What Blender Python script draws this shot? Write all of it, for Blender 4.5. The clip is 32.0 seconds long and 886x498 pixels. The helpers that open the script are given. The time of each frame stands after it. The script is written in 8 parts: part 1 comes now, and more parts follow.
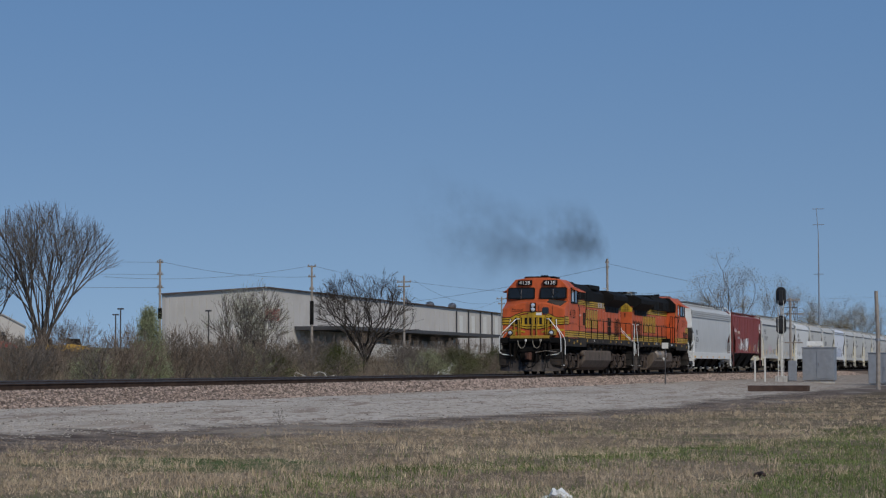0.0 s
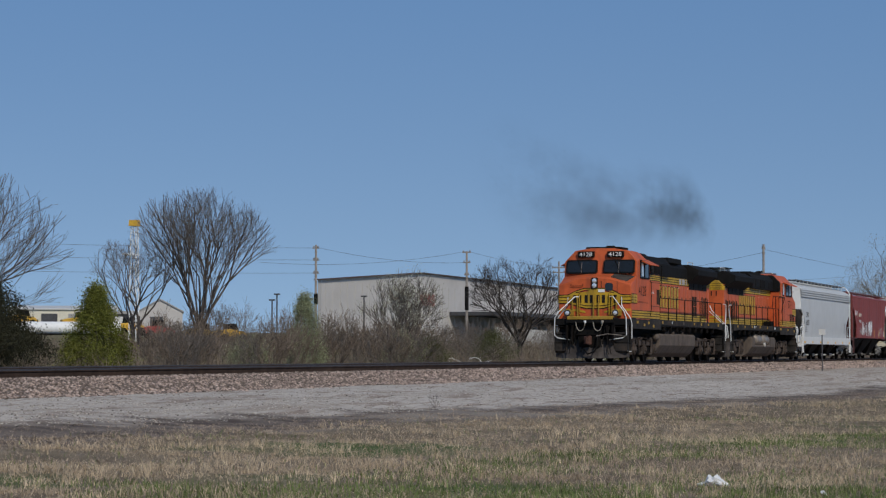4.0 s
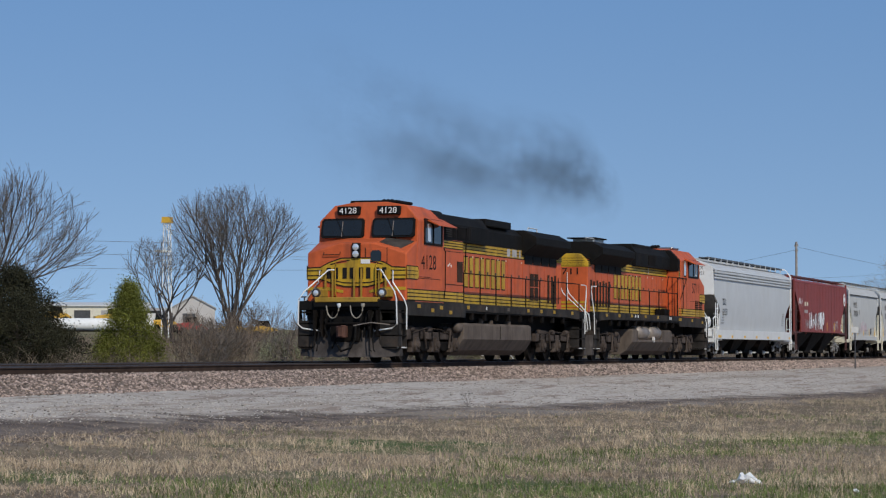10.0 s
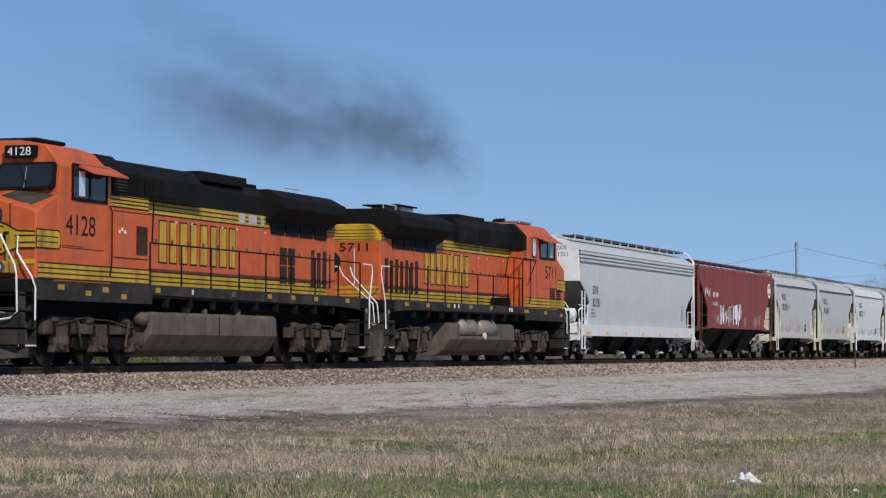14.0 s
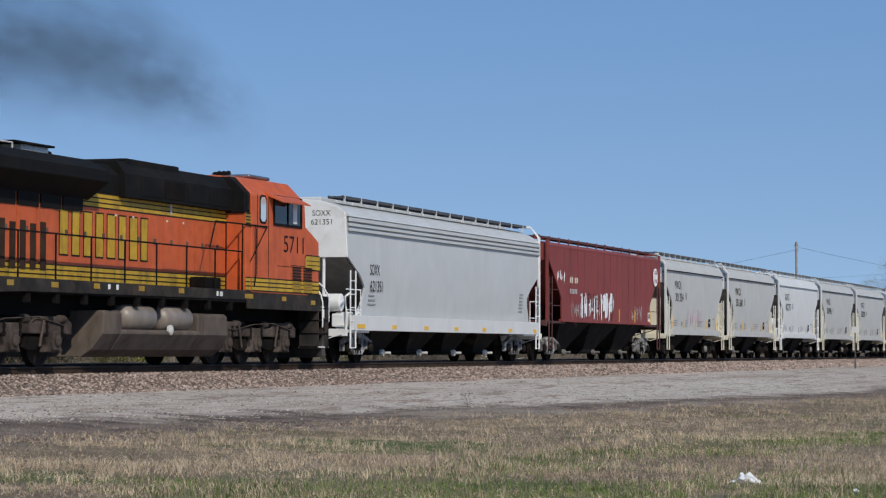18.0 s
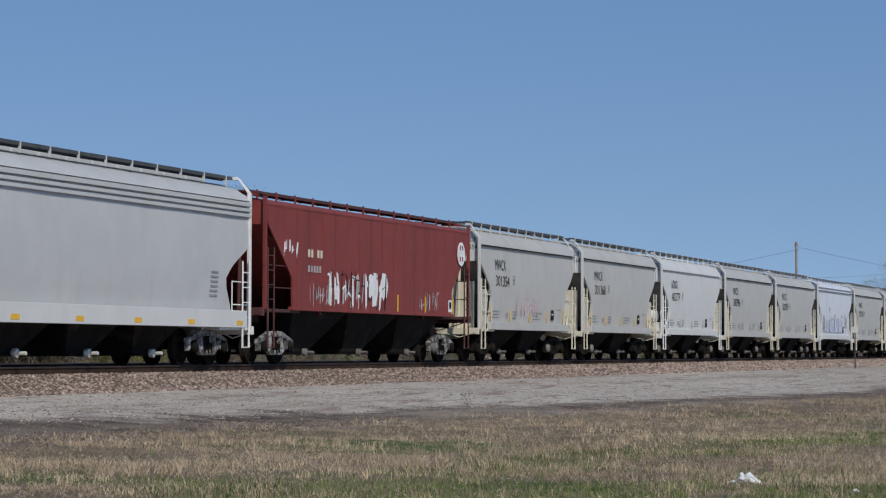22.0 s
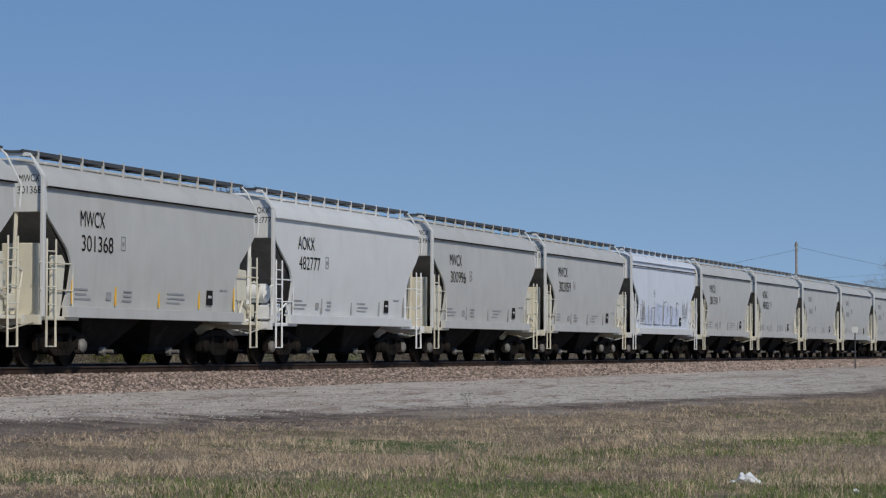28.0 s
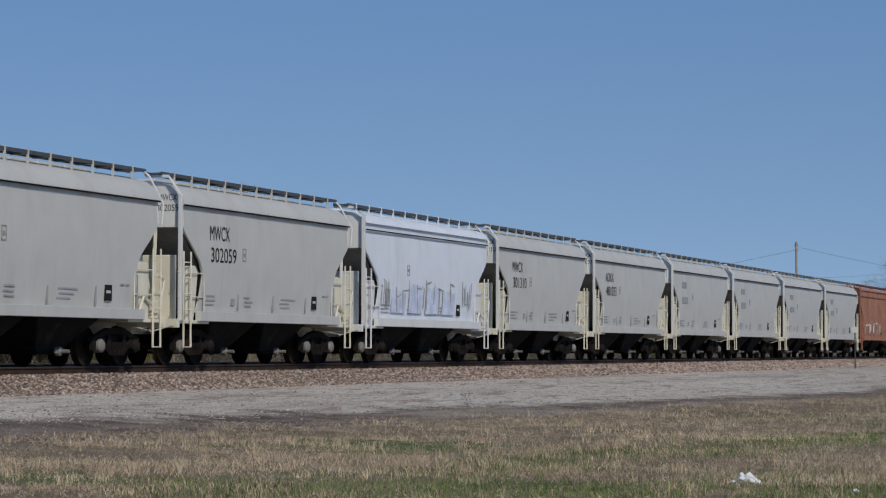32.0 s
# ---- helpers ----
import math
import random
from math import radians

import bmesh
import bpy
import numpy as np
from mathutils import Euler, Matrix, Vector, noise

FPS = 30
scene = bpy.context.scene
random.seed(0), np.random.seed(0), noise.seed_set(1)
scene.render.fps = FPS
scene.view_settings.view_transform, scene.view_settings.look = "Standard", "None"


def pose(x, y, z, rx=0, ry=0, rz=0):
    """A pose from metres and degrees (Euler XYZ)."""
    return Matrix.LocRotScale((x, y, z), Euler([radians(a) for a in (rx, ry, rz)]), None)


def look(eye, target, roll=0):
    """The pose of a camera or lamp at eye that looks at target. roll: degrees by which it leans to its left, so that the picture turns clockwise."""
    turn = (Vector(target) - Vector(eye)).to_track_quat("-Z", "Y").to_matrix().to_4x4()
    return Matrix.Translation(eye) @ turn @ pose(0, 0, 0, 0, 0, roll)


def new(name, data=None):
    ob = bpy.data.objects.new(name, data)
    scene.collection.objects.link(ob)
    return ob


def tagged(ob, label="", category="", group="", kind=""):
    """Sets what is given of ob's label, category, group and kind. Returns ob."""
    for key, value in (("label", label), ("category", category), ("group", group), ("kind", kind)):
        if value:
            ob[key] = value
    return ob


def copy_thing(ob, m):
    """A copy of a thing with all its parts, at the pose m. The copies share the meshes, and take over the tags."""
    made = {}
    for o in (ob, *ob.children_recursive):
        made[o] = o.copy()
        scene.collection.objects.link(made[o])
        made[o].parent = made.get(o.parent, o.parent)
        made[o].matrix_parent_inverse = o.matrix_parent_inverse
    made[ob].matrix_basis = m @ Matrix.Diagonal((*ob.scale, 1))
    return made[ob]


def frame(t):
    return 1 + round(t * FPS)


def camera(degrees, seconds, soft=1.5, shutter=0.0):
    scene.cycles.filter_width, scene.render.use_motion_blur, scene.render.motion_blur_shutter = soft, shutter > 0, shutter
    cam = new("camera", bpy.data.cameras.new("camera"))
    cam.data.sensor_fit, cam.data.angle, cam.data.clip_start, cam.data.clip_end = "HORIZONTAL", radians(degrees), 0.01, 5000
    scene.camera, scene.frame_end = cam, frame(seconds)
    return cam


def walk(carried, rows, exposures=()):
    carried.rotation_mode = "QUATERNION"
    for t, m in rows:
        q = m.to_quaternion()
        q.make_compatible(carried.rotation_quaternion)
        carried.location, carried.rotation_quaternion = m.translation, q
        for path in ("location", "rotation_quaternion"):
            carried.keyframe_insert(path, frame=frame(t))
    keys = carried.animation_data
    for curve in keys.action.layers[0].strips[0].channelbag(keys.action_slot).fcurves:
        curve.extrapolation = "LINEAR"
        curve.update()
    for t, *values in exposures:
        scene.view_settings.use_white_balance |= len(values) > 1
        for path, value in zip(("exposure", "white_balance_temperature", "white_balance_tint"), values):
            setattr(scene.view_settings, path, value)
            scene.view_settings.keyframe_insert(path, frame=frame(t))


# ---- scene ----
# World: the track runs along X, rail tops at z = 0, the camera stands at x = y = 0 beside it.
TRACK_Y = 25.07        # centre line of the near track
FAR_TRACK_Y = 29.45    # centre line of the far track
EYE = (0.0, 0.0, 0.365)


def aim(azimuth, tilt, lean):
    a, b = radians(azimuth), radians(tilt)
    far = (EYE[0] + 100 * math.cos(a) * math.cos(b), EYE[1] + 100 * math.sin(a) * math.cos(b), EYE[2] + 100 * math.sin(b))
    return look(EYE, far, lean)


cam = camera(20.01, 32.0, soft=1.22)
walk(cam, [
    (0.0, aim(14.095, 2.695, -0.12)), (1.0, aim(14.095, 2.678, -0.14)), (2.0, aim(14.097, 2.675, -0.12)),
    (2.35, aim(14.10, 2.674, -0.13)), (2.5, aim(14.298, 2.652, -0.14)), (3.0, aim(15.603, 2.536, -0.12)),
    (3.5, aim(16.804, 2.444, -0.03)), (4.2, aim(17.86, 2.35, 0.06)), (5.0, aim(18.31, 2.308, 0.12)),
    (5.6, aim(18.367, 2.3055, 0.128)), (6.2, aim(18.367, 2.3055, 0.128)), (32.0, aim(18.367, 2.3055, 0.128)),
], exposures=[(0.0, -0.36), (3.0, -0.31), (6.0, -0.16), (9.0, -0.1), (13.0, 0.15), (17.0, 0.15), (19.0, 0.0), (24.0, -0.14), (30.0, -0.22), (32.0, -0.22)])

# ---- light ----
SUN_TO = Vector((-0.60, -0.58, 0.66)).normalized()
world = bpy.data.worlds.new("sky")
scene.world = world
world.use_nodes = True
wn = world.node_tree
sky = wn.nodes.new("ShaderNodeTexSky")
sky.sky_type = "NISHITA"
sky.sun_disc = False
sky.sun_elevation = math.asin(SUN_TO.z)
sky.sun_rotation = math.atan2(SUN_TO.x, SUN_TO.y)
sky.altitude = 300
sky.air_density, sky.dust_density, sky.ozone_density = 1.0, 0.1, 1.4
# the air is clear and dry: the deep blue reaches low down to the horizon
way = wn.nodes.new("ShaderNodeTexCoord")
lift = wn.nodes.new("ShaderNodeVectorMath")
lift.operation = "MULTIPLY_ADD"
lift.inputs[1].default_value = (1.0, 1.0, 2.3)
lift.inputs[2].default_value = (0.0, 0.0, 0.32)
wn.links.new(way.outputs["Generated"], lift.inputs[0])
norm = wn.nodes.new("ShaderNodeVectorMath")
norm.operation = "NORMALIZE"
wn.links.new(lift.outputs[0], norm.inputs[0])
wn.links.new(norm.outputs[0], sky.inputs["Vector"])
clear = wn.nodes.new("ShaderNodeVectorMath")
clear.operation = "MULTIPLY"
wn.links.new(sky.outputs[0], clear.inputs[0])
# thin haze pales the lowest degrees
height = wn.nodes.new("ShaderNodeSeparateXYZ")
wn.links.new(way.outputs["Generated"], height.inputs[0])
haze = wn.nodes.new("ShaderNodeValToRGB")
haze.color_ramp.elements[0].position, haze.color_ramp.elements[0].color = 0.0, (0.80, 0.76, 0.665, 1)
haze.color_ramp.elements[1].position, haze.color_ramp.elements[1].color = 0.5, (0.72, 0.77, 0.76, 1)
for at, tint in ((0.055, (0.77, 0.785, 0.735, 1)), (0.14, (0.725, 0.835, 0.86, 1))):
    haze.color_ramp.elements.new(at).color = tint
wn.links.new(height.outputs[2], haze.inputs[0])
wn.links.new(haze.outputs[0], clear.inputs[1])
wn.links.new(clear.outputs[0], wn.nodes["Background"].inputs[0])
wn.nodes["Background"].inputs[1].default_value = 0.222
sun_data = bpy.data.lights.new("sun", "SUN")
sun_data.energy, sun_data.angle, sun_data.color = 2.9, radians(0.53), (1.0, 0.92, 0.79)
sun = new("sun", sun_data)
sun.matrix_world = look(tuple(SUN_TO * 50), (0, 0, 0))


# ---- materials ----
def mat(name, color, rough=0.6, metal=0.0, vary=0.25, scale=3.0, stain=None, stain_at=0.55, stain_scale=0.8, streak=False,
        bump=0.15, bump_scale=40.0, island=0.0, per_object=0.0, spec=0.5):
    """A painted or natural surface: grain and stains at two scales, in metres."""
    m = bpy.data.materials.new(name)
    m.use_nodes = True
    t = m.node_tree
    b = t.nodes["Principled BSDF"]
    b.inputs["Roughness"].default_value, b.inputs["Metallic"].default_value = rough, metal
    b.inputs["Specular IOR Level"].default_value = spec
    co = t.nodes.new("ShaderNodeTexCoord")
    src = co.outputs["Object"]
    n1 = t.nodes.new("ShaderNodeTexNoise")
    n1.inputs["Scale"].default_value, n1.inputs["Detail"].default_value = scale, 5.0
    t.links.new(src, n1.inputs["Vector"])
    r1 = t.nodes.new("ShaderNodeMapRange")
    r1.inputs[1].default_value, r1.inputs[2].default_value = 0.3, 0.7
    r1.inputs[3].default_value, r1.inputs[4].default_value = 1.0 - vary, 1.0 + vary
    t.links.new(n1.outputs["Fac"], r1.inputs[0])
    mul = t.nodes.new("ShaderNodeVectorMath")
    mul.operation = "SCALE"
    mul.inputs[0].default_value = color[:3]
    t.links.new(r1.outputs[0], mul.inputs["Scale"])
    out = mul.outputs[0]
    if island or per_object:
        if island:
            g = t.nodes.new("ShaderNodeNewGeometry")
            rnd = g.outputs["Random Per Island"]
        else:
            g = t.nodes.new("ShaderNodeObjectInfo")
            rnd = g.outputs["Random"]
        r2 = t.nodes.new("ShaderNodeMapRange")
        amount = island or per_object
        r2.inputs[3].default_value, r2.inputs[4].default_value = 1.0 - amount, 1.0 + amount
        t.links.new(rnd, r2.inputs[0])
        m2 = t.nodes.new("ShaderNodeVectorMath")
        m2.operation = "SCALE"
        t.links.new(out, m2.inputs[0])
        t.links.new(r2.outputs[0], m2.inputs["Scale"])
        out = m2.outputs[0]
    if stain:
        n2 = t.nodes.new("ShaderNodeTexNoise")
        n2.inputs["Scale"].default_value, n2.inputs["Detail"].default_value = stain_scale, 6.0
        n2.inputs["Roughness"].default_value = 0.65
        if streak:
            mp = t.nodes.new("ShaderNodeMapping")
            mp.inputs["Scale"].default_value = (2.2, 2.2, 0.3)
            t.links.new(src, mp.inputs[0])
            t.links.new(mp.outputs[0], n2.inputs["Vector"])
        else:
            t.links.new(src, n2.inputs["Vector"])
        r3 = t.nodes.new("ShaderNodeMapRange")
        r3.inputs[1].default_value, r3.inputs[2].default_value = stain_at, stain_at + 0.25
        t.links.new(n2.outputs["Fac"], r3.inputs[0])
        mix = t.nodes.new("ShaderNodeMix")
        mix.data_type = "RGBA"
        t.links.new(r3.outputs[0], mix.inputs[0])
        t.links.new(out, mix.inputs[6])
        mix.inputs[7].default_value = (*stain, 1)
        out = mix.outputs[2]
    t.links.new(out, b.inputs["Base Color"])
    if bump:
        n3 = t.nodes.new("ShaderNodeTexNoise")
        n3.inputs["Scale"].default_value, n3.inputs["Detail"].default_value = bump_scale, 3.0
        t.links.new(src, n3.inputs["Vector"])
        bp = t.nodes.new("ShaderNodeBump")
        bp.inputs["Strength"].default_value, bp.inputs["Distance"].default_value = bump, 0.02
        t.links.new(n3.outputs["Fac"], bp.inputs["Height"])
        t.links.new(bp.outputs[0], b.inputs["Normal"])
    return m


ORANGE = mat("orange_paint", (0.53, 0.104, 0.032), 0.5, stain=(0.25, 0.062, 0.028), stain_at=0.52, streak=True, vary=0.14, bump=0.03, spec=0.25)
YELLOW = mat("yellow_paint", (0.50, 0.305, 0.024), 0.5, stain=(0.15, 0.094, 0.026), stain_at=0.50, stain_scale=1.3, streak=True, vary=0.18, bump=0.03, spec=0.25)
BLACK = mat("black_paint", (0.008, 0.0075, 0.0072), 0.75, stain=(0.020, 0.016, 0.013), vary=0.3, bump=0.05, spec=0.12)
LETTER_BLACK = mat("black_lettering", (0.015, 0.013, 0.012), 0.7, vary=0.2, bump=0.0, spec=0.15)
FRAME_DARK = mat("frame_grime", (0.009, 0.0075, 0.0068), 0.9, stain=(0.028, 0.02, 0.015), vary=0.4, bump=0.2, spec=0.08)
TRUCK_DIRT = mat("truck_dirt", (0.060, 0.047, 0.040), 0.9, stain=(0.135, 0.106, 0.09), stain_at=0.5, stain_scale=1.6, vary=0.4, bump=0.3, spec=0.1)
FREIGHT_DIRT = mat("freight_truck_dirt", (0.013, 0.011, 0.0095), 0.9, stain=(0.05, 0.034, 0.025), vary=0.4, bump=0.3, spec=0.1)
SILL_GRIME = mat("grimy_sill", (0.030, 0.027, 0.025), 0.8, stain=(0.075, 0.055, 0.042), stain_at=0.5, stain_scale=1.4, vary=0.35, bump=0.1, spec=0.12)
SPLASHED = mat("overspray_truck", (0.06, 0.055, 0.05), 0.7, stain=(0.62, 0.61, 0.59), stain_at=0.46, stain_scale=4.5, vary=0.4, bump=0.2)
WHEEL_DARK = mat("dark_wheel", (0.022, 0.018, 0.016), 0.8, stain=(0.06, 0.045, 0.036), stain_at=0.52, stain_scale=2.0, vary=0.35, bump=0.2, spec=0.15)
GLARE = mat("dusty_antiglare", (0.055, 0.046, 0.04), 0.9, stain=(0.03, 0.026, 0.024), vary=0.3, bump=0.05, spec=0.1)
TANK_DIRT = mat("tank_dirt", (0.115, 0.092, 0.076), 0.75, stain=(0.055, 0.043, 0.036), stain_at=0.5, stain_scale=0.9, streak=True, vary=0.2, bump=0.1, spec=0.15)
VENT_BROWN = mat("grimy_vent", (0.045, 0.026, 0.018), 0.85, stain=(0.02, 0.014, 0.012), vary=0.3, bump=0.1, spec=0.1)
PLOW = mat("worn_plow_grey", (0.070, 0.060, 0.055), 0.8, stain=(0.018, 0.015, 0.013), stain_at=0.48, vary=0.35, streak=True, bump=0.15, spec=0.15)
DIRTY_YELLOW = mat("dirty_yellow", (0.38, 0.23, 0.035), 0.65, stain=(0.11, 0.075, 0.032), stain_at=0.50, stain_scale=3.0, vary=0.3, bump=0.1, spec=0.2)
PINSTRIPE = mat("pinstripe_black", (0.028, 0.02, 0.013), 0.7, vary=0.2, bump=0.0, spec=0.15)
CABLE_CREAM = mat("cream_cable", (0.30, 0.27, 0.22), 0.6, stain=(0.12, 0.1, 0.08), vary=0.2, bump=0.0)
COUPLER_RUST = mat("rusty_coupler", (0.085, 0.034, 0.02), 0.8, stain=(0.05, 0.03, 0.022), vary=0.3, bump=0.2)
CAST_GREY = mat("cast_grey", (0.20, 0.19, 0.175), 0.7, stain=(0.06, 0.05, 0.045), stain_at=0.5, stain_scale=4.0, vary=0.3, bump=0.1)
AIR_TANK = mat("air_tank_grey", (0.22, 0.185, 0.155), 0.42, stain=(0.09, 0.06, 0.045), vary=0.2, bump=0.1)
WHITE = mat("white_paint", (0.78, 0.78, 0.76), 0.5, stain=(0.5, 0.47, 0.43), vary=0.06, bump=0.03)
GLASS = mat("cab_glass", (0.012, 0.015, 0.018), 0.05, vary=0.1, bump=0.0, spec=0.5)
LAMP_GLASS = mat("lamp_glass", (0.80, 0.81, 0.82), 0.12, metal=0.5, vary=0.05, bump=0.0)
STEEL = mat("worn_steel", (0.33, 0.31, 0.30), 0.35, metal=0.9, stain=(0.14, 0.09, 0.06), bump=0.1)
RAIL = mat("rail_steel", (0.050, 0.033, 0.025), 0.85, stain=(0.085, 0.054, 0.04), vary=0.3, bump=0.2, spec=0.1)
RAIL_HEAD = mat("rail_head", (0.07, 0.065, 0.065), 0.5, metal=0.4, vary=0.2, bump=0.02)
HOPPER_GREY = mat("hopper_grey", (0.505, 0.496, 0.466), 0.5, stain=(0.44, 0.425, 0.39), stain_at=0.5, streak=True, vary=0.05, scale=1.2, bump=0.02)
HOPPER_PALE = mat("hopper_pale", (0.52, 0.53, 0.53), 0.5, stain=(0.485, 0.485, 0.472), stain_at=0.5, streak=True, vary=0.05, scale=1.2, bump=0.02)
HOPPER_WHITE = mat("hopper_white", (0.65, 0.65, 0.635), 0.5, stain=(0.57, 0.56, 0.53), stain_at=0.52, streak=True, vary=0.04, scale=1.2, bump=0.02)
HOPPER_BLUE = mat("hopper_bluewhite", (0.68, 0.71, 0.77), 0.5, stain=(0.56, 0.58, 0.62), stain_at=0.52, streak=True, vary=0.04, scale=1.2, bump=0.02)
CREAM = mat("cream_paint", (0.66, 0.62, 0.50), 0.55, stain=(0.36, 0.29, 0.2), stain_at=0.6, streak=True, vary=0.06, bump=0.03)
OXIDE = mat("oxide_red", (0.235, 0.040, 0.031), 0.6, stain=(0.15, 0.032, 0.026), stain_at=0.5, streak=True, vary=0.10, bump=0.05)
RUST = mat("rusty_brown", (0.36, 0.15, 0.085), 0.75, stain=(0.16, 0.08, 0.055), stain_at=0.5, streak=True, vary=0.25, bump=0.1)
# bay colour carries the shade under the car; brown blotches imitate sunlit slopes
BAY_SHADED = mat("bay_shaded", (0.016, 0.0145, 0.0135), 0.85, stain=(0.085, 0.062, 0.046), stain_at=0.56, stain_scale=0.9, vary=0.3, bump=0.1, spec=0.1)
# slope sheets: body grey darkened for the shade below the end walls
SHADE_GREY = mat("slope_sheet_shaded", (0.17, 0.16, 0.15), 0.7, stain=(0.10, 0.085, 0.075), vary=0.2, bump=0.05)
WALKWAY = mat("galvanized_walkway", (0.075, 0.078, 0.082), 0.6, metal=0.2, vary=0.25, bump=0.05)
DARK_RED_WALK = mat("rusted_walkway", (0.085, 0.03, 0.028), 0.7, vary=0.3, bump=0.1)
REFLECTOR = mat("yellow_reflector", (0.82, 0.46, 0.02), 0.4, vary=0.1, bump=0.0)
MARK_GREY = mat("stencil_grey", (0.30, 0.30, 0.30), 0.6, vary=0.15, bump=0.0)
PINK_PAINT = mat("pink_spray", (0.60, 0.42, 0.47), 0.6, vary=0.2, bump=0.0)
BLUE_PAINT = mat("blue_spray", (0.52, 0.57, 0.70), 0.6, vary=0.2, bump=0.0)
SPRAY_WHITE = mat("white_spray", (0.80, 0.80, 0.80), 0.55, vary=0.1, bump=0.0)
SPRAY_GREY = mat("grey_spray", (0.42, 0.40, 0.40), 0.6, vary=0.3, bump=0.0)
SILVER = mat("silver_paint", (0.62, 0.61, 0.58), 0.5, stain=(0.25, 0.2, 0.16), vary=0.15, bump=0.1)


# ---- mesh tools ----
class Mesh:
    """Collects vertices and faces of one part."""

    def __init__(self):
        self.v, self.f = [], []

    def add(self, verts, faces):
        k = len(self.v)
        self.v += [tuple(p) for p in verts]
        self.f += [tuple(i + k for i in face) for face in faces]
        return self

    def box(self, x0, x1, y0, y1, z0, z1):
        x0, x1, y0, y1, z0, z1 = min(x0, x1), max(x0, x1), min(y0, y1), max(y0, y1), min(z0, z1), max(z0, z1)
        return self.add([(x0, y0, z0), (x1, y0, z0), (x1, y1, z0), (x0, y1, z0), (x0, y0, z1), (x1, y0, z1), (x1, y1, z1), (x0, y1, z1)],
                        [(3, 2, 1, 0), (4, 5, 6, 7), (0, 1, 5, 4), (1, 2, 6, 5), (2, 3, 7, 6), (3, 0, 4, 7)])

    def tube(self, points, r, n=6, r_end=None):
        """A round bar along points."""
        pts = [Vector(p) for p in points]
        rings, faces, verts = len(pts), [], []
        for i, p in enumerate(pts):
            d = (pts[min(i + 1, rings - 1)] - pts[max(i - 1, 0)]).normalized()
            a = d.orthogonal().normalized() if abs(d.z) > 0.95 else d.cross(Vector((0, 0, 1))).normalized()
            b = d.cross(a)
            rr = r if r_end is None else r + (r_end - r) * i / max(rings - 1, 1)
            verts += [p + (a * math.cos(2 * math.pi * k / n) + b * math.sin(2 * math.pi * k / n)) * rr for k in range(n)]
        for i in range(rings - 1):
            for k in range(n):
                faces.append((i * n + k, i * n + (k + 1) % n, (i + 1) * n + (k + 1) % n, (i + 1) * n + k))
        faces += [tuple(reversed(range(n))), tuple(range((rings - 1) * n, rings * n))]
        return self.add(verts, faces)

    def lathe(self, center, axis, profile, n=20):
        """A turned shape: profile of (distance along axis, radius)."""
        c, d = Vector(center), Vector(axis).normalized()
        a = d.orthogonal().normalized()
        b = d.cross(a)
        verts, faces, m = [], [], len(profile)
        for h, r in profile:
            verts += [c + d * h + (a * math.cos(2 * math.pi * k / n) + b * math.sin(2 * math.pi * k / n)) * r for k in range(n)]
        for i in range(m - 1):
            for k in range(n):
                faces.append((i * n + k, i * n + (k + 1) % n, (i + 1) * n + (k + 1) % n, (i + 1) * n + k))
        faces += [tuple(reversed(range(n))), tuple(range((m - 1) * n, m * n))]
        return self.add(verts, faces)

    def prism(self, outline, axis, lo, hi):
        """An outline in the plane across axis ('x': (y, z), 'y': (x, z), 'z': (x, y)), drawn out from lo to hi."""
        def at(p, h):
            return (h, p[0], p[1]) if axis == "x" else (p[0], h, p[1]) if axis == "y" else (p[0], p[1], h)
        n = len(outline)
        faces = [tuple(reversed(range(n))), tuple(range(n, 2 * n))]
        faces += [(k, (k + 1) % n, n + (k + 1) % n, n + k) for k in range(n)]
        return self.add([at(p, lo) for p in outline] + [at(p, hi) for p in outline], faces)

    def loft(self, sections, caps=True):
        """Closed rings of equal length joined one after another."""
        n, m = len(sections[0]), len(sections)
        faces = [(i * n + k, i * n + (k + 1) % n, (i + 1) * n + (k + 1) % n, (i + 1) * n + k) for i in range(m - 1) for k in range(n)]
        if caps:
            faces += [tuple(reversed(range(n))), tuple(range((m - 1) * n, m * n))]
        return self.add([p for s in sections for p in s], faces)


def link(name, mesh, material, smooth=False):
    data = bpy.data.meshes.new(name)
    data.from_pydata(mesh.v, [], mesh.f)
    bm = bmesh.new()
    bm.from_mesh(data)
    bmesh.ops.recalc_face_normals(bm, faces=bm.faces)
    bm.to_mesh(data)
    bm.free()
    if smooth:
        data.shade_smooth()
        data.set_sharp_from_angle(angle=radians(38))
    data.materials.append(material)
    return new(name, data)


def part(name, mesh, material, parent, label="", bevel=0.0, smooth=False):
    """One mesh under a thing or a part."""
    ob = link(name, mesh, material, smooth)
    ob.parent = parent
    if bevel:
        mod = ob.modifiers.new("edges", "BEVEL")
        mod.width, mod.segments, mod.limit_method, mod.angle_limit = bevel, 2, "ANGLE", radians(40)
    if label:
        ob["label"] = label
    return ob


def thing(name, at, label, category, group="", kind=""):
    ob = new(name)
    ob.empty_display_size = 0.2
    ob.matrix_basis = at
    return tagged(ob, label, category, group, kind)


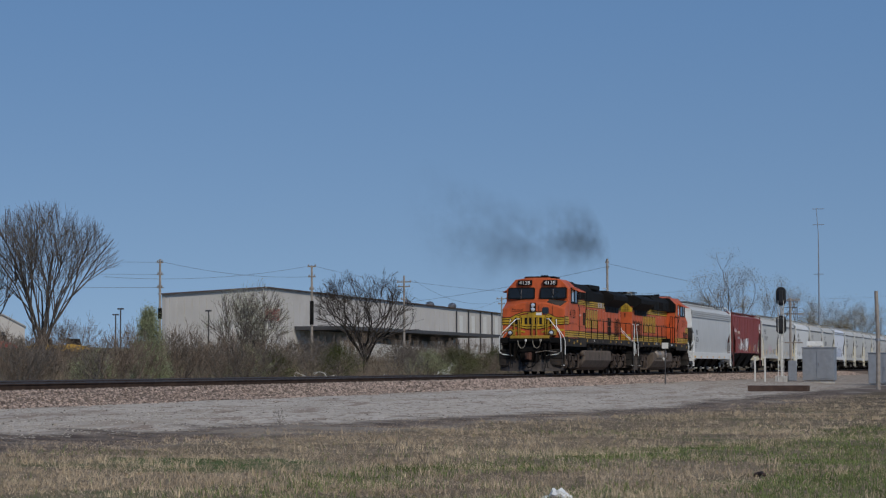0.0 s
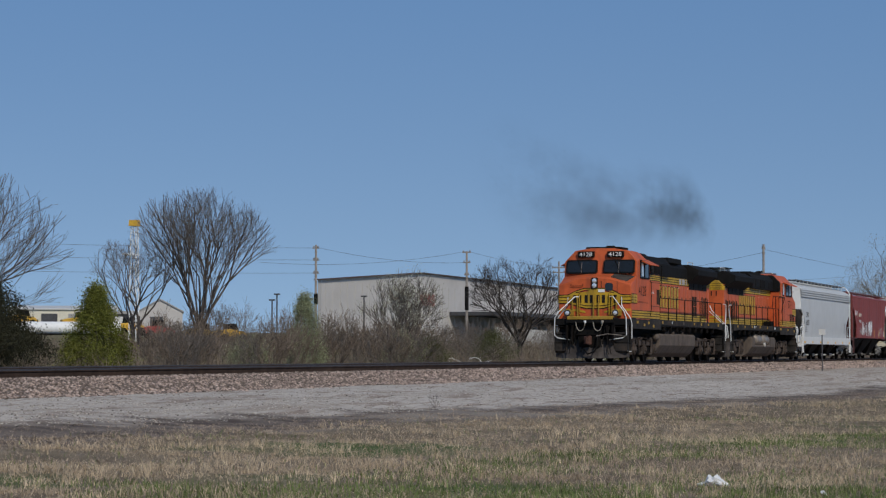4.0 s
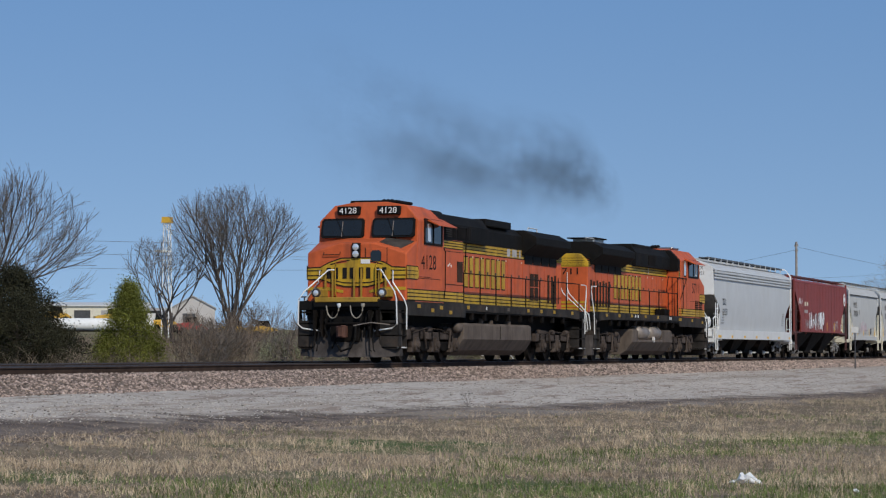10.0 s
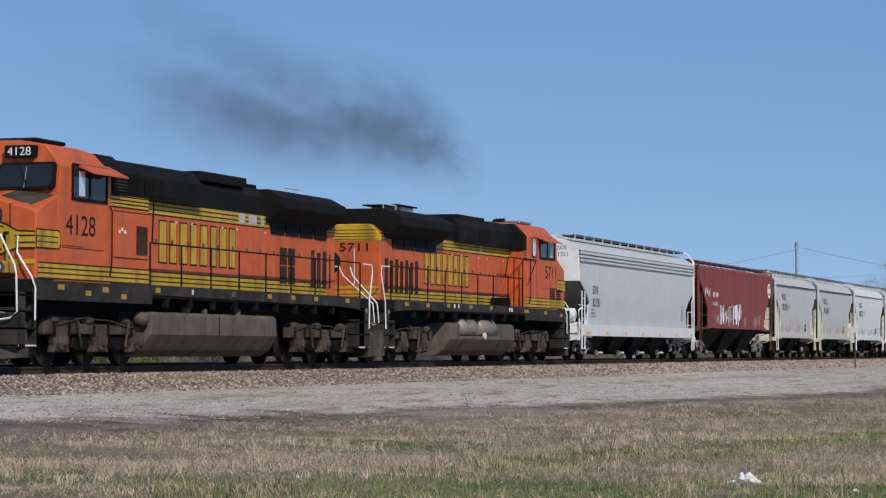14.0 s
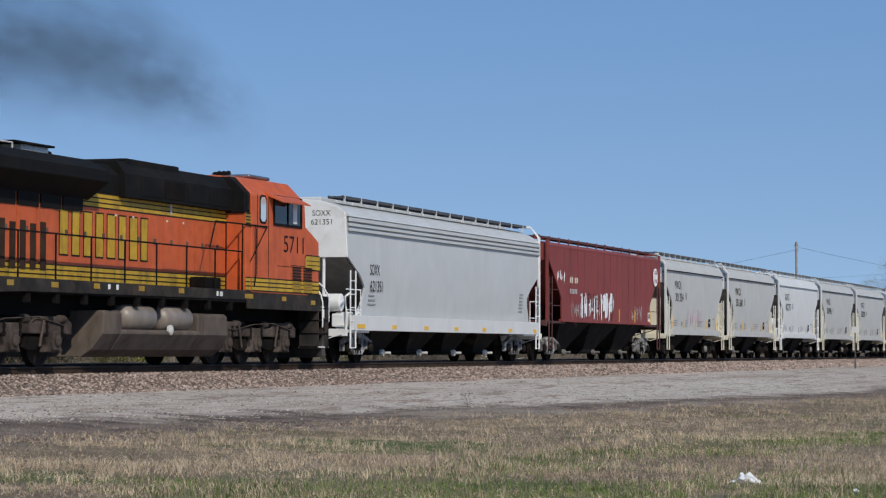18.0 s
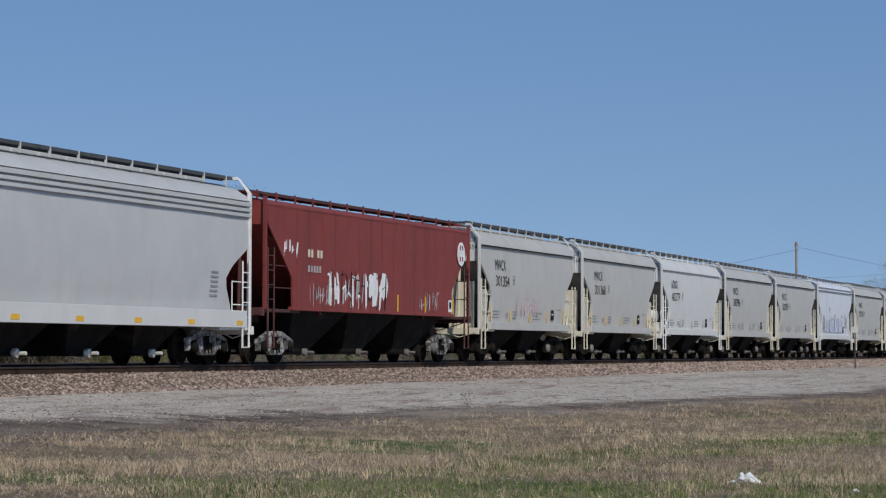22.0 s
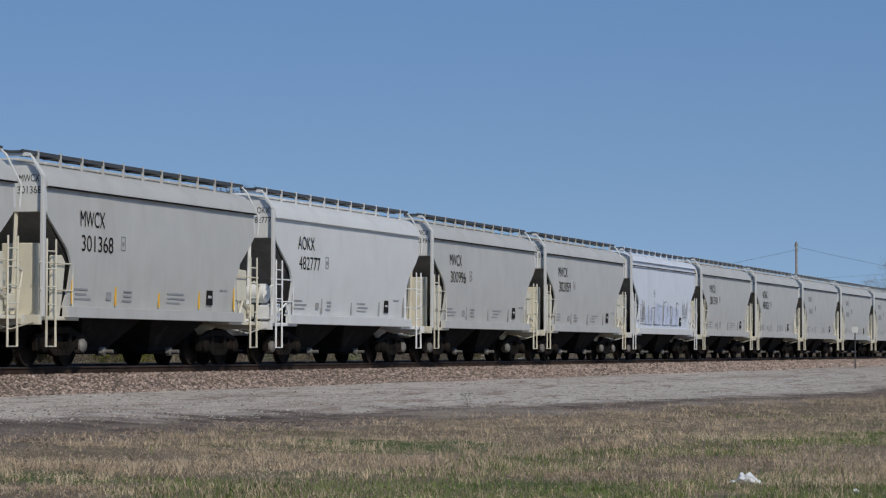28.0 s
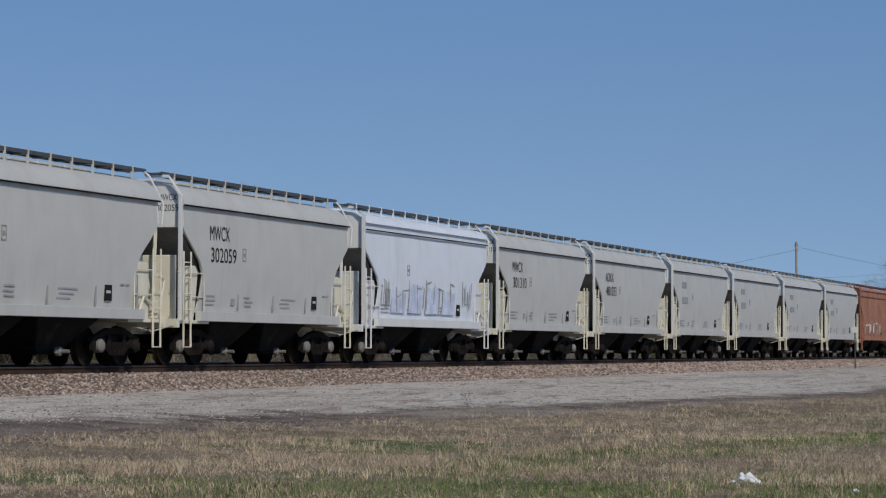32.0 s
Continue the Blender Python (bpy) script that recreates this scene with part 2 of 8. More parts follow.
def lettering(text, x, y, z, height, material, parent, width=None, face=-1, label=""):
    """Raised letters on an upright face. x, z: lower left corner as read; face -1 looks to -Y, +1 to +Y, 'x' to -X."""
    curve = bpy.data.curves.new("lettering", "FONT")
    curve.body, curve.size, curve.extrude = text, 1.0, 0.0
    tmp = bpy.data.objects.new("lettering", curve)
    scene.collection.objects.link(tmp)
    dg = bpy.context.evaluated_depsgraph_get()
    data = bpy.data.meshes.new_from_object(tmp.evaluated_get(dg))
    bpy.data.objects.remove(tmp)
    co = np.array([v.co for v in data.vertices])
    lo, hi = co.min(0), co.max(0)
    w = width or (hi[0] - lo[0]) * height / (hi[1] - lo[1])
    px = (co[:, 0] - lo[0]) / (hi[0] - lo[0]) * w
    pz = (co[:, 1] - lo[1]) / (hi[1] - lo[1]) * height
    for i, v in enumerate(data.vertices):
        v.co = (x, y - px[i], z + pz[i]) if face == "x" else (x + px[i], y, z + pz[i])
    data.materials.clear()
    data.materials.append(material)
    ob = new("lettering", data)
    ob.parent = parent
    if label:
        ob["label"] = label
    return ob


# ---- the train ----
def train_at(t):
    """Where the train's front reference lies along the track at t seconds."""
    c = (3.06860400e-06, -2.76717030e-04, 8.61183008e-03, -1.53763462e-01, -4.06956471, 115.300678)
    x = 0.0
    for k in c:
        x = x * t + k
    return x


TRAIN_TIMES = [0.5 * k for k in range(65)]
riders = []      # (thing, offset along the train, height)
axles = []       # (wheelset, radius)


def ride(ob, offset):
    riders.append((ob, offset))
    ob.matrix_basis = pose(train_at(0) + offset, TRACK_Y, 0)
    return ob


def wheelset(parent, x, r, material=TRUCK_DIRT, tread=0.13):
    """An axle with two flanged wheels; its origin is the axle's centre."""
    m = Mesh()
    m.lathe((0, -0.85, 0), (0, 1, 0), [(0, 0.075), (1.7, 0.075)], 10)
    for s in (-1, 1):
        prof = [(0.0, 0.10), (0.0, r * 0.55), (0.03, r * 0.8), (-0.01, r * 0.9), (-0.01, r), (tread - 0.03, r * 1.0), (tread - 0.02, r + 0.025), (tread, r + 0.02), (tread, 0.10)]
        m.lathe((0, s * 0.79, 0), (0, -s, 0), prof, 22)
        for k in range(3):
            a = 2 * math.pi * k / 3
            m.lathe((r * 0.5 * math.cos(a), s * 0.80, r * 0.5 * math.sin(a)), (0, s, 0), [(0, 0.035), (0.02, 0.03)], 6)
    ob = part("wheelset", m, material, parent, smooth=True)
    ob.location = (x, 0, r)
    axles.append((ob, r))
    return ob


def freight_truck(car, x, material=FREIGHT_DIRT, silver=False):
    m = Mesh()
    m.prism([(-0.22, 0.38), (-0.22, 0.72), (0.22, 0.72), (0.22, 0.38)], "x", x - 0.2, x + 0.2)
    m.box(x - 0.2, x + 0.2, -1.05, 1.05, 0.42, 0.66)
    truck = part("truck", m, FRAME_DARK, car, "grimy freight truck", bevel=0.02)
    for s in (-1, 1):
        f = Mesh()
        bars = [[(-1.14, 0.50), (-1.14, 0.62), (-0.85, 0.70), (-0.42, 0.83), (0.42, 0.83), (0.85, 0.70), (1.14, 0.62), (1.14, 0.50), (0.80, 0.57), (0.40, 0.69), (-0.40, 0.69), (-0.80, 0.57)],
                [(-0.80, 0.57), (-0.62, 0.57), (-0.30, 0.36), (0.30, 0.36), (0.62, 0.57), (0.80, 0.57), (0.66, 0.42), (0.36, 0.23), (-0.36, 0.23), (-0.66, 0.42)],
                [(-0.44, 0.30), (-0.44, 0.70), (-0.30, 0.70), (-0.30, 0.30)], [(0.30, 0.30), (0.30, 0.70), (0.44, 0.70), (0.44, 0.30)],
                [(-1.14, 0.33), (-1.14, 0.52), (-1.02, 0.52), (-1.05, 0.33)], [(-0.70, 0.36), (-0.72, 0.60), (-0.60, 0.60), (-0.60, 0.40)],
                [(1.05, 0.33), (1.02, 0.52), (1.14, 0.52), (1.14, 0.33)], [(0.60, 0.40), (0.60, 0.60), (0.72, 0.60), (0.70, 0.36)]]
        for q, out in enumerate(bars):
            f.prism([(x + a, b) for a, b in out], "y", s * (1.0 + 0.004 * q), s * (1.13 + 0.004 * q))
        side = part("sideframe", f, SPLASHED if silver and s < 0 else material, truck, bevel=0.02)
        for e in (-0.86, 0.86):
            j = Mesh()
            j.lathe((x + e, s * 1.02, 0.44), (0, s, 0), [(0, 0.15), (0.16, 0.15), (0.2, 0.11), (0.22, 0.05)], 12)
            part("bearing_cap", j, CAST_GREY if random.random() < 0.4 else material, truck, smooth=True)
        for e in (-0.2, 0.0, 0.2):
            sp = Mesh()
            sp.lathe((x + e, s * 1.07, 0.28), (0, 0, 1), [(0, 0.075), (0.06, 0.085), (0.12, 0.07), (0.18, 0.085), (0.24, 0.075)], 8)
            part("spring", sp, FRAME_DARK, truck, smooth=True)
    for e in (-0.86, 0.86):
        wheelset(truck, x + e, 0.435, material)
    return truck


def coupler(parent, x, d, name="coupler"):
    m = Mesh()
    m.box(x, x + d * 0.55, -0.09, 0.09, 0.78, 0.98)
    m.prism([(x - d * 0.28, -0.14), (x - d * 0.05, -0.17), (x + d * 0.05, -0.1), (x + d * 0.05, 0.12), (x - d * 0.12, 0.16), (x - d * 0.2, 0.02)], "z", 0.72, 1.04)
    head = part(name, m, COUPLER_RUST, parent, bevel=0.02)
    k = Mesh()
    k.lathe((x - d * 0.22, -0.10, 0.70), (0, 0, 1), [(0, 0.06), (0.02, 0.085), (0.34, 0.085), (0.36, 0.06)], 12)
    k.prism([(x - d * 0.20, 0.04), (x - d * 0.34, 0.02), (x - d * 0.34, -0.10), (x - d * 0.22, -0.18)], "z", 0.75, 1.0)
    part("knuckle", k, COUPLER_RUST, head, smooth=True)
    h = Mesh()
    h.tube([(x + d * 0.45, 0.30, 0.95), (x + d * 0.2, 0.30, 0.6), (x - d * 0.1, 0.28, 0.42), (x - d * 0.3, 0.2, 0.5)], 0.03, 6)
    part("air_hose", h, BLACK, parent, smooth=True)


def block_letters(parent, x0, x1, y, z0, z1, material, lean=0.0):
    """Plain upright bars with dark borders, where the company's mark stands."""
    n, gap = 4, 0.13
    w = (x1 - x0 - gap * 3) / n
    sgn = 1 if y > 0 else -1
    for k in range(n):
        a, h = x0 + k * (w + gap), z1 - z0
        bars = [[(a + q0 * w, z0), (a + q1 * w, z0), (a + q1 * w, z1), (a + q0 * w, z1)] for q0, q1 in ((0.0, 0.36), (0.58, 0.90))]
        edge = Mesh()
        block = Mesh()
        for q, out in enumerate(bars):
            cx, cz = (out[0][0] + out[2][0]) / 2, (out[0][1] + out[2][1]) / 2
            edge.prism([(px + (0.035 if px > cx else -0.035), pz + (0.035 if pz > cz else -0.035)) for px, pz in out], "y", y, y + sgn * (0.004 + 0.0006 * q))
            block.prism(out, "y", y, y + sgn * (0.009 + 0.0006 * q))
        part("mark_border", edge, LETTER_BLACK, parent)
        part("mark_block", block, material, parent)


def rail_line(parent, points, r, material, name="handrail"):
    return part(name, Mesh().tube(points, r, 6), material, parent, smooth=True)


def locomotive(name, offset, d, number, c, label):
    """d = 1: nose to -X. u runs from the nose coupler to the rear; c holds the lengths that differ between the two engines."""
    L = c["end"] + 0.6
    loco = ride(thing(name, Matrix.Identity(4), label, "locomotive", "diesel engines"), offset)

    def bx(m, u0, u1, y0, y1, z0, z1):
        return m.box(d * u0, d * u1, y0, y1, z0, z1)

    def band(u0, u1, y, z0, z1, parent, lines=2):
        """A yellow band with thin black lines on a side."""
        side = 1 if y > 0 else -1
        st = Mesh()
        bx(st, u0, u1, y, y + side * 0.005, z0, z1)
        strip = part("yellow_band", st, YELLOW, parent)
        for k in range(lines + 2):
            z = z0 + (z1 - z0) * k / (lines + 1)
            ln = Mesh()
            bx(ln, u0, u1, y, y + side * 0.009, z - 0.014, z + 0.014)
            part("pinstripe", ln, PINSTRIPE, strip)

    # underframe, deck and sill
    n_front = c["nose"] - 0.75
    m = Mesh()
    bx(m, n_front, c["end"], -1.50, 1.50, 1.50, 1.76)
    bx(m, 1.2, c["end"] - 0.2, -0.6, 0.6, 1.05, 1.52)
    frame_part = part("underframe", m, BLACK, loco, bevel=0.015)
    for s in (-1, 1):
        deep = c["deep_sill"]
        sill = Mesh()
        sill.prism([(d * (c["nose"] - 0.1), 1.36), (d * (c["nose"] - 0.1), 1.79), (d * (c["end"] - 0.9), 1.79), (d * (c["end"] - 0.9), 1.46), (d * (c["end"] - 2.6), 1.52), (d * (deep + 0.02), 1.57), (d * deep, 1.36)], "y", s * 1.50, s * 1.525)
        part("side_sill", sill, SILL_GRIME, frame_part, "grimy dark side sill")
        for u, z, wd, mt in c["tags"]:
            t = Mesh()
            bx(t, u, u + wd, s * 1.525, s * 1.533, z, z + 0.11)
            part("reflector", t, mt, frame_part)
        for k in range(9):
            u = deep + 0.8 + k * (c["end"] - deep - 2.4) / 9
            hng = Mesh()
            bx(hng, u, u + 0.18, s * 1.40, s * 1.49, 1.30, 1.52)
            part("pipe_hanger", hng, FRAME_DARK, frame_part)

    # nose: two sloping halves meeting on a ridge
    n0, n1, cf, cr = c["nose"], c["shield"], c["cab_front"], c["cab_rear"]
    def nose_ring(u, side, mid, w=1.52, low=1.74):
        return [(d * u, -w, low), (d * u, -w, side), (d * u, -0.55, mid), (d * u, 0.55, mid), (d * u, w, side), (d * u, w, low)]
    m = Mesh()
    m.loft([nose_ring(n0, 3.12, 3.42, 1.50), nose_ring(n0 + 0.06, 3.16, 3.45), nose_ring(n1 + 0.15, 3.50, 3.62), nose_ring(n1 + 0.6, 3.50, 3.62)])
    nose = part("nose", m, ORANGE, loco, "orange nose with yellow striping", bevel=0.03)
    glare = Mesh()
    glare.add([(d * (n0 + 0.22), -1.25, 3.268), (d * (n0 + 0.22), -0.62, 3.478), (d * (n1 + 0.1), -0.62, 3.618), (d * (n1 + 0.1), -1.46, 3.515),
               (d * (n0 + 0.22), -1.25, 3.25), (d * (n0 + 0.22), -0.62, 3.45), (d * (n1 + 0.1), -0.62, 3.59), (d * (n1 + 0.1), -1.46, 3.49)],
              [(0, 1, 2, 3), (7, 6, 5, 4), (0, 4, 5, 1), (1, 5, 6, 2), (2, 6, 7, 3), (3, 7, 4, 0)])
    part("antiglare_panel", glare, GLARE, nose)
    # nose wrap striping
    for s in (-1, 1):
        for grow, mt, nm, out in ((0.03, LETTER_BLACK, "nose_band_rim", 0.010), (0.0, YELLOW, "nose_band", 0.016)):
            e, z0, z1, k = n0 + 1.02 + grow, 2.42 - grow, 2.76 + grow, 0.07
            band_m = Mesh().prism([(d * n0, z0), (d * (e - k), z0), (d * e, z0 + k), (d * e, z1 - k), (d * (e - k), z1), (d * n0, z1)], "y", s * 1.52, s * (1.52 + out))
            part(nm, band_m, mt, nose)
        for z in (2.53, 2.64):
            s_m = Mesh()
            bx(s_m, n0, n0 + 0.92, s * 1.53, s * 1.54, z - 0.010, z + 0.010)
            part("nose_pinstripe", s_m, LETTER_BLACK, nose)
    s_m = Mesh()
    s_m.prism([(-1.5, 2.40), (-1.5, 2.72), (-1.1, 2.74), (-0.85, 2.86), (-0.45, 2.99), (0.45, 2.99), (0.85, 2.86), (1.1, 2.74), (1.5, 2.72), (1.5, 2.40), (1.1, 2.40), (0.7, 2.27), (0.35, 2.20), (-0.35, 2.20), (-0.7, 2.27), (-1.1, 2.40)], "x", d * (n0 - 0.016), d * n0)
    part("nose_panel", s_m, YELLOW, nose)
    for a, b in ((-0.95, -0.53), (-0.46, -0.04), (0.04, 0.46), (0.53, 0.95)):
        s_m = Mesh()
        mid = (a + b) / 2
        for q in (-0.12, 0.10):
            s_m.box(d * (n0 - 0.026), d * (n0 - 0.014), mid + q - 0.06, mid + q + 0.07, 2.41, 2.73)
        part("nose_mark", s_m, LETTER_BLACK, nose)
    for sy in (-1, 1):
        for pts in (((0.0, 2.99), (0.45, 2.99), (0.85, 2.86), (1.1, 2.73), (1.5, 2.71)), ((1.05, 2.63), (1.5, 2.63)), ((1.05, 2.49), (1.5, 2.49)), ((0.0, 2.17), (0.35, 2.17), (0.7, 2.25), (1.1, 2.38), (1.5, 2.38)), ((0.0, 2.27), (0.38, 2.28), (0.75, 2.36)), ((0.2, 2.93), (0.8, 2.81))):
            s_m = Mesh()
            for (ya, za), (yb, zb2) in zip(pts, pts[1:]):
                s_m.prism([(sy * ya, za), (sy * yb, zb2), (sy * yb, zb2 + 0.03), (sy * ya, za + 0.03)], "x", d * (n0 - 0.024), d * (n0 - 0.013))
            part("nose_pinstripe", s_m, LETTER_BLACK, nose)
    for sy in (-1, 1):
        part("nose_stripe", Mesh().prism([(sy * 1.5, 2.08), (sy * 0.9, 2.08), (sy * 0.4, 2.0), (sy * 0.4, 2.08), (sy * 0.85, 2.17), (sy * 1.5, 2.17)], "x", d * (n0 - 0.016), d * n0), YELLOW, nose)
        part("nose_inlay", Mesh().prism([(sy * 0.28, 2.88), (sy * 0.72, 2.82), (sy * 0.72, 2.855), (sy * 0.45, 2.945), (sy * 0.28, 2.95)], "x", d * (n0 - 0.021), d * (n0 - 0.015)), ORANGE, nose)
    part("nose_door", Mesh().box(d * (n0 - 0.010), d * (n0 + 0.02), -0.92, -0.28, 2.9, 3.27), ORANGE, nose, bevel=0.02)
    part("nose_door_window", Mesh().prism([(-0.76, 2.95), (-0.76, 3.16), (-0.70, 3.22), (-0.50, 3.22), (-0.44, 3.16), (-0.44, 2.95), (-0.50, 2.90), (-0.70, 2.90)], "x", d * (n0 - 0.03), d * (n0 - 0.012)), GLASS, nose)
    for yb, zt in ((0.92, 2.66), (-0.92, 2.66), (0.70, 2.66), (-0.72, 2.62), (0.04, 2.72), (-0.18, 2.7)):
        part("nose_bar", Mesh().box(d * (n0 - 0.10), d * (n0 - 0.06), yb - 0.024, yb + 0.024, 1.82, zt), DIRTY_YELLOW, nose)
    part("notice_plate", Mesh().box(d * (n0 - 0.03), d * (n0 - 0.012), -0.42, -0.14, 2.84, 2.96), WHITE, nose)
    for yb in (-0.93, -0.27):
        part("door_seam", Mesh().box(d * (n0 - 0.008), d * (n0 + 0.02), yb - 0.012, yb + 0.012, 2.2, 3.3), PINSTRIPE, nose)
    part("grab_iron", Mesh().tube([(d * n0, 1.0, 3.18), (d * (n0 - 0.06), 1.0, 3.1), (d * (n0 - 0.06), 0.5, 3.1), (d * n0, 0.5, 3.18)], 0.014, 5), PINSTRIPE, nose)
    for s in (-1, 1):
        part("nose_handrail", Mesh().tube([(d * (n0 - 0.02), s * 0.62, 1.9), (d * (n0 - 0.09), s * 0.62, 2.0), (d * (n0 - 0.09), s * 0.62, 2.75), (d * (n0 - 0.02), s * 0.62, 2.85)], 0.02), YELLOW, nose, smooth=True)
    # headlight box
    h = Mesh()
    bx(h, n0 - 0.08, n0 + 0.3, -0.125, 0.125, 3.0, 3.44)
    head = part("headlight_housing", h, BLACK, nose, bevel=0.03)
    for z in (3.115, 3.315):
        part("headlight", Mesh().lathe((d * (n0 - 0.08), 0, z), (-d, 0, 0), [(0, 0.095), (0.02, 0.095), (0.03, 0.07), (0.035, 0.02)], 16), LAMP_GLASS, head, smooth=True)
    # cab: a chamfered shell with a raked front
    def shield_x(z):
        return n1 + 0.08 + 0.30 * (z - 3.5)
    def cab_ring(u, drop=0.0):
        pts = [(-1.53, 1.74), (-1.53, 4.12), (-1.12, 4.58), (-0.5, 4.68), (0.5, 4.68), (1.12, 4.58), (1.53, 4.12), (1.53, 1.74)]
        return [(d * (shield_x(max(z, 3.2)) if u is None else u), y, z - (drop if z > 4.2 else 0)) for y, z in pts]
    m = Mesh()
    m.loft([cab_ring(None), cab_ring(c["cab_roof"]), cab_ring(cr, 0.06)])
    cab = part("cab", m, ORANGE, loco, "orange cab with black-numbered sides", bevel=0.03)
    for y0, y1 in ((-1.44, -0.13), (0.13, 1.44)):
        for inset, mt, nm, push in ((0.0, BLACK, "windshield_gasket", 0.02), (0.045, FRAME_DARK, "windshield_trim", 0.028), (0.055, GLASS, "windshield", 0.034)):
            g = Mesh()
            za, zb = 3.63 + inset, 4.20 - inset
            a0, a1 = y0 + inset, y1 - inset
            k = 0.06
            ring = [(a0 + k, za), (a1 - k, za), (a1, za + k), (a1, zb - k), (a1 - k, zb), (a0 + k, zb), (a0, zb - k), (a0, za + k)]
            front = [(d * (shield_x(z) - push), y, z) for y, z in ring]
            back = [(d * (shield_x(z) + 0.12), y, z) for y, z in ring]
            g.loft([back, front])
            part(nm, g, mt, cab)
        mid = (y0 + y1) / 2
        part("centre_bar", Mesh().tube([(d * (shield_x(3.66) - 0.04), mid, 3.66), (d * (shield_x(4.11) - 0.04), mid, 4.11)], 0.012, 4), AIR_TANK, cab)
        wipe = Mesh()
        wipe.tube([(d * (shield_x(4.2) - 0.05), mid + 0.2, 4.2), (d * (shield_x(3.75) - 0.06), mid - 0.05, 3.72)], 0.012, 5)
        part("wiper", wipe, BLACK, cab)
    # number boards
    for s in (-1, 1):
        nb = Mesh()
        bx(nb, cf - 0.16, cf + 0.25, s * 0.62 - 0.34, s * 0.62 + 0.34, 4.30, 4.55)
        board = part("number_board", nb, BLACK, cab, bevel=0.02)
        if d == 1:
            lettering(number, cf - 0.166, s * 0.62 + 0.27, 4.34, 0.17, WHITE, board, 0.54, face="x")
    rf = Mesh()
    bx(rf, cf + 0.35, cf + 1.7, -0.75, 0.75, 4.66, 4.75)
    part("air_conditioner", rf, BLACK if d == 1 else STEEL, cab, bevel=0.04)
    hn = Mesh()
    for y in (-0.12, 0.0, 0.12):
        hn.lathe((d * (cf + 1.9), y, 4.78), (-d, 0, 0), [(0, 0.03), (0.2, 0.035), (0.32, 0.08)], 8)
    bx(hn, cf + 1.86, cf + 1.96, -0.15, 0.15, 4.66, 4.78)
    part("horn", hn, BLACK, cab, smooth=True)
    # side windows, sun visor, numbers
    w0, w1 = c["window"]
    for s in (-1, 1):
        y = s * 1.53
        g = Mesh()
        bx(g, w0, w1, y - s * 0.05, y + s * 0.012, 3.50, 4.16)
        opening = part("side_window", g, GLASS, cab)
        fr = Mesh()
        for a, b, e, f in ((w0 - 0.04, w1 + 0.04, 3.44, 3.50), (w0 - 0.04, w1 + 0.04, 4.16, 4.20), (w0 - 0.04, w0 + 0.02, 3.5, 4.16), (w1 - 0.02, w1 + 0.04, 3.5, 4.16), ((w0 + w1) / 2 - 0.03, (w0 + w1) / 2 + 0.03, 3.5, 4.16)):
            bx(fr, a, b, y, y + s * 0.03, e, f)
        part("window_frame", fr, BLACK, opening)
        bl = Mesh()
        bx(bl, w0 + 0.28, w0 + 0.55, y + s * 0.012, y + s * 0.02, 3.54, 4.06)
        part("sliding_sash", bl, LAMP_GLASS if d == 1 else SILVER, opening)
        v = Mesh()
        v.prism([(s * 1.42, 4.26), (s * 1.90, 4.02), (s * 1.90, 3.99), (s * 1.40, 4.20)], "x", d * (w0 + 0.25), d * (w1 + 0.35))
        part("sun_visor", v, ORANGE, cab)
        bx_u = c["number_u"]
        if s == -1:
            xx = d * bx_u[0] if d == 1 else d * bx_u[1]
            lettering(number, xx, y - 0.006, 2.72 if d == 1 else 2.80, 0.42, LETTER_BLACK, cab, bx_u[1] - bx_u[0])
        m2 = Mesh()
        m2.tube([(d * (cr - 0.1), s * 1.56, 1.9), (d * (cr - 0.1), s * 1.60, 2.2), (d * (cr - 0.1), s * 1.60, 3.3), (d * (cr - 0.1), s * 1.55, 3.4)], 0.016, 6)
        part("grab_rail", m2, BLACK, cab, smooth=True)
        if c["door_window"]:
            # pane coloured pale to imitate sky seen through the opposite door
            for grow, mt, nm, out in ((0.05, BLACK, "door_gasket", 0.010), (0.0, LAMP_GLASS, "door_window", 0.016)):
                dw = Mesh()
                hw, hh, k = 0.17 + grow, 0.30 + grow, 0.08
                dz = [(-hw + k, -hh), (hw - k, -hh), (hw, -hh + k), (hw, hh - k), (hw - k, hh), (-hw + k, hh), (-hw, hh - k), (-hw, -hh + k)]
                dw.prism([(d * (c["door_window"] + p), 3.80 + q) for p, q in dz], "y", s * 1.53, s * (1.53 + out))
                part(nm, dw, mt, cab)
            for u in (c["door_window"] - 0.36, c["door_window"] + 0.36):
                sm = Mesh()
                bx(sm, u - 0.012, u + 0.012, y, y + s * 0.006, 2.15, 4.15)
                part("door_seam", sm, PINSTRIPE, cab)
        band(n0 + 0.06, cr, y, 1.80, 2.11, cab)
        for z in (2.44, 2.48):
            ln = Mesh()
            bx(ln, bx_u[0] - 0.15, bx_u[1] + (0.4 if z < 2.46 else -0.5), y, y + s * 0.006, z, z + 0.014)
            part("pinstripe", ln, PINSTRIPE, cab)
        if c["louvres"]:
            for q in (0, 1):
                for z in range(9):
                    lv = Mesh()
                    bx(lv, c["louvres"] + q * 0.75, c["louvres"] + q * 0.75 + 0.55, y + s * 0.004, y + s * 0.03, 1.82 + z * 0.075, 1.86 + z * 0.075)
                    part("louvre", lv, VENT_BROWN if z > 3 else DIRTY_YELLOW, cab)
    # equipment cabinet behind the cab, full width
    e1 = c["cabinet"]
    m = Mesh()
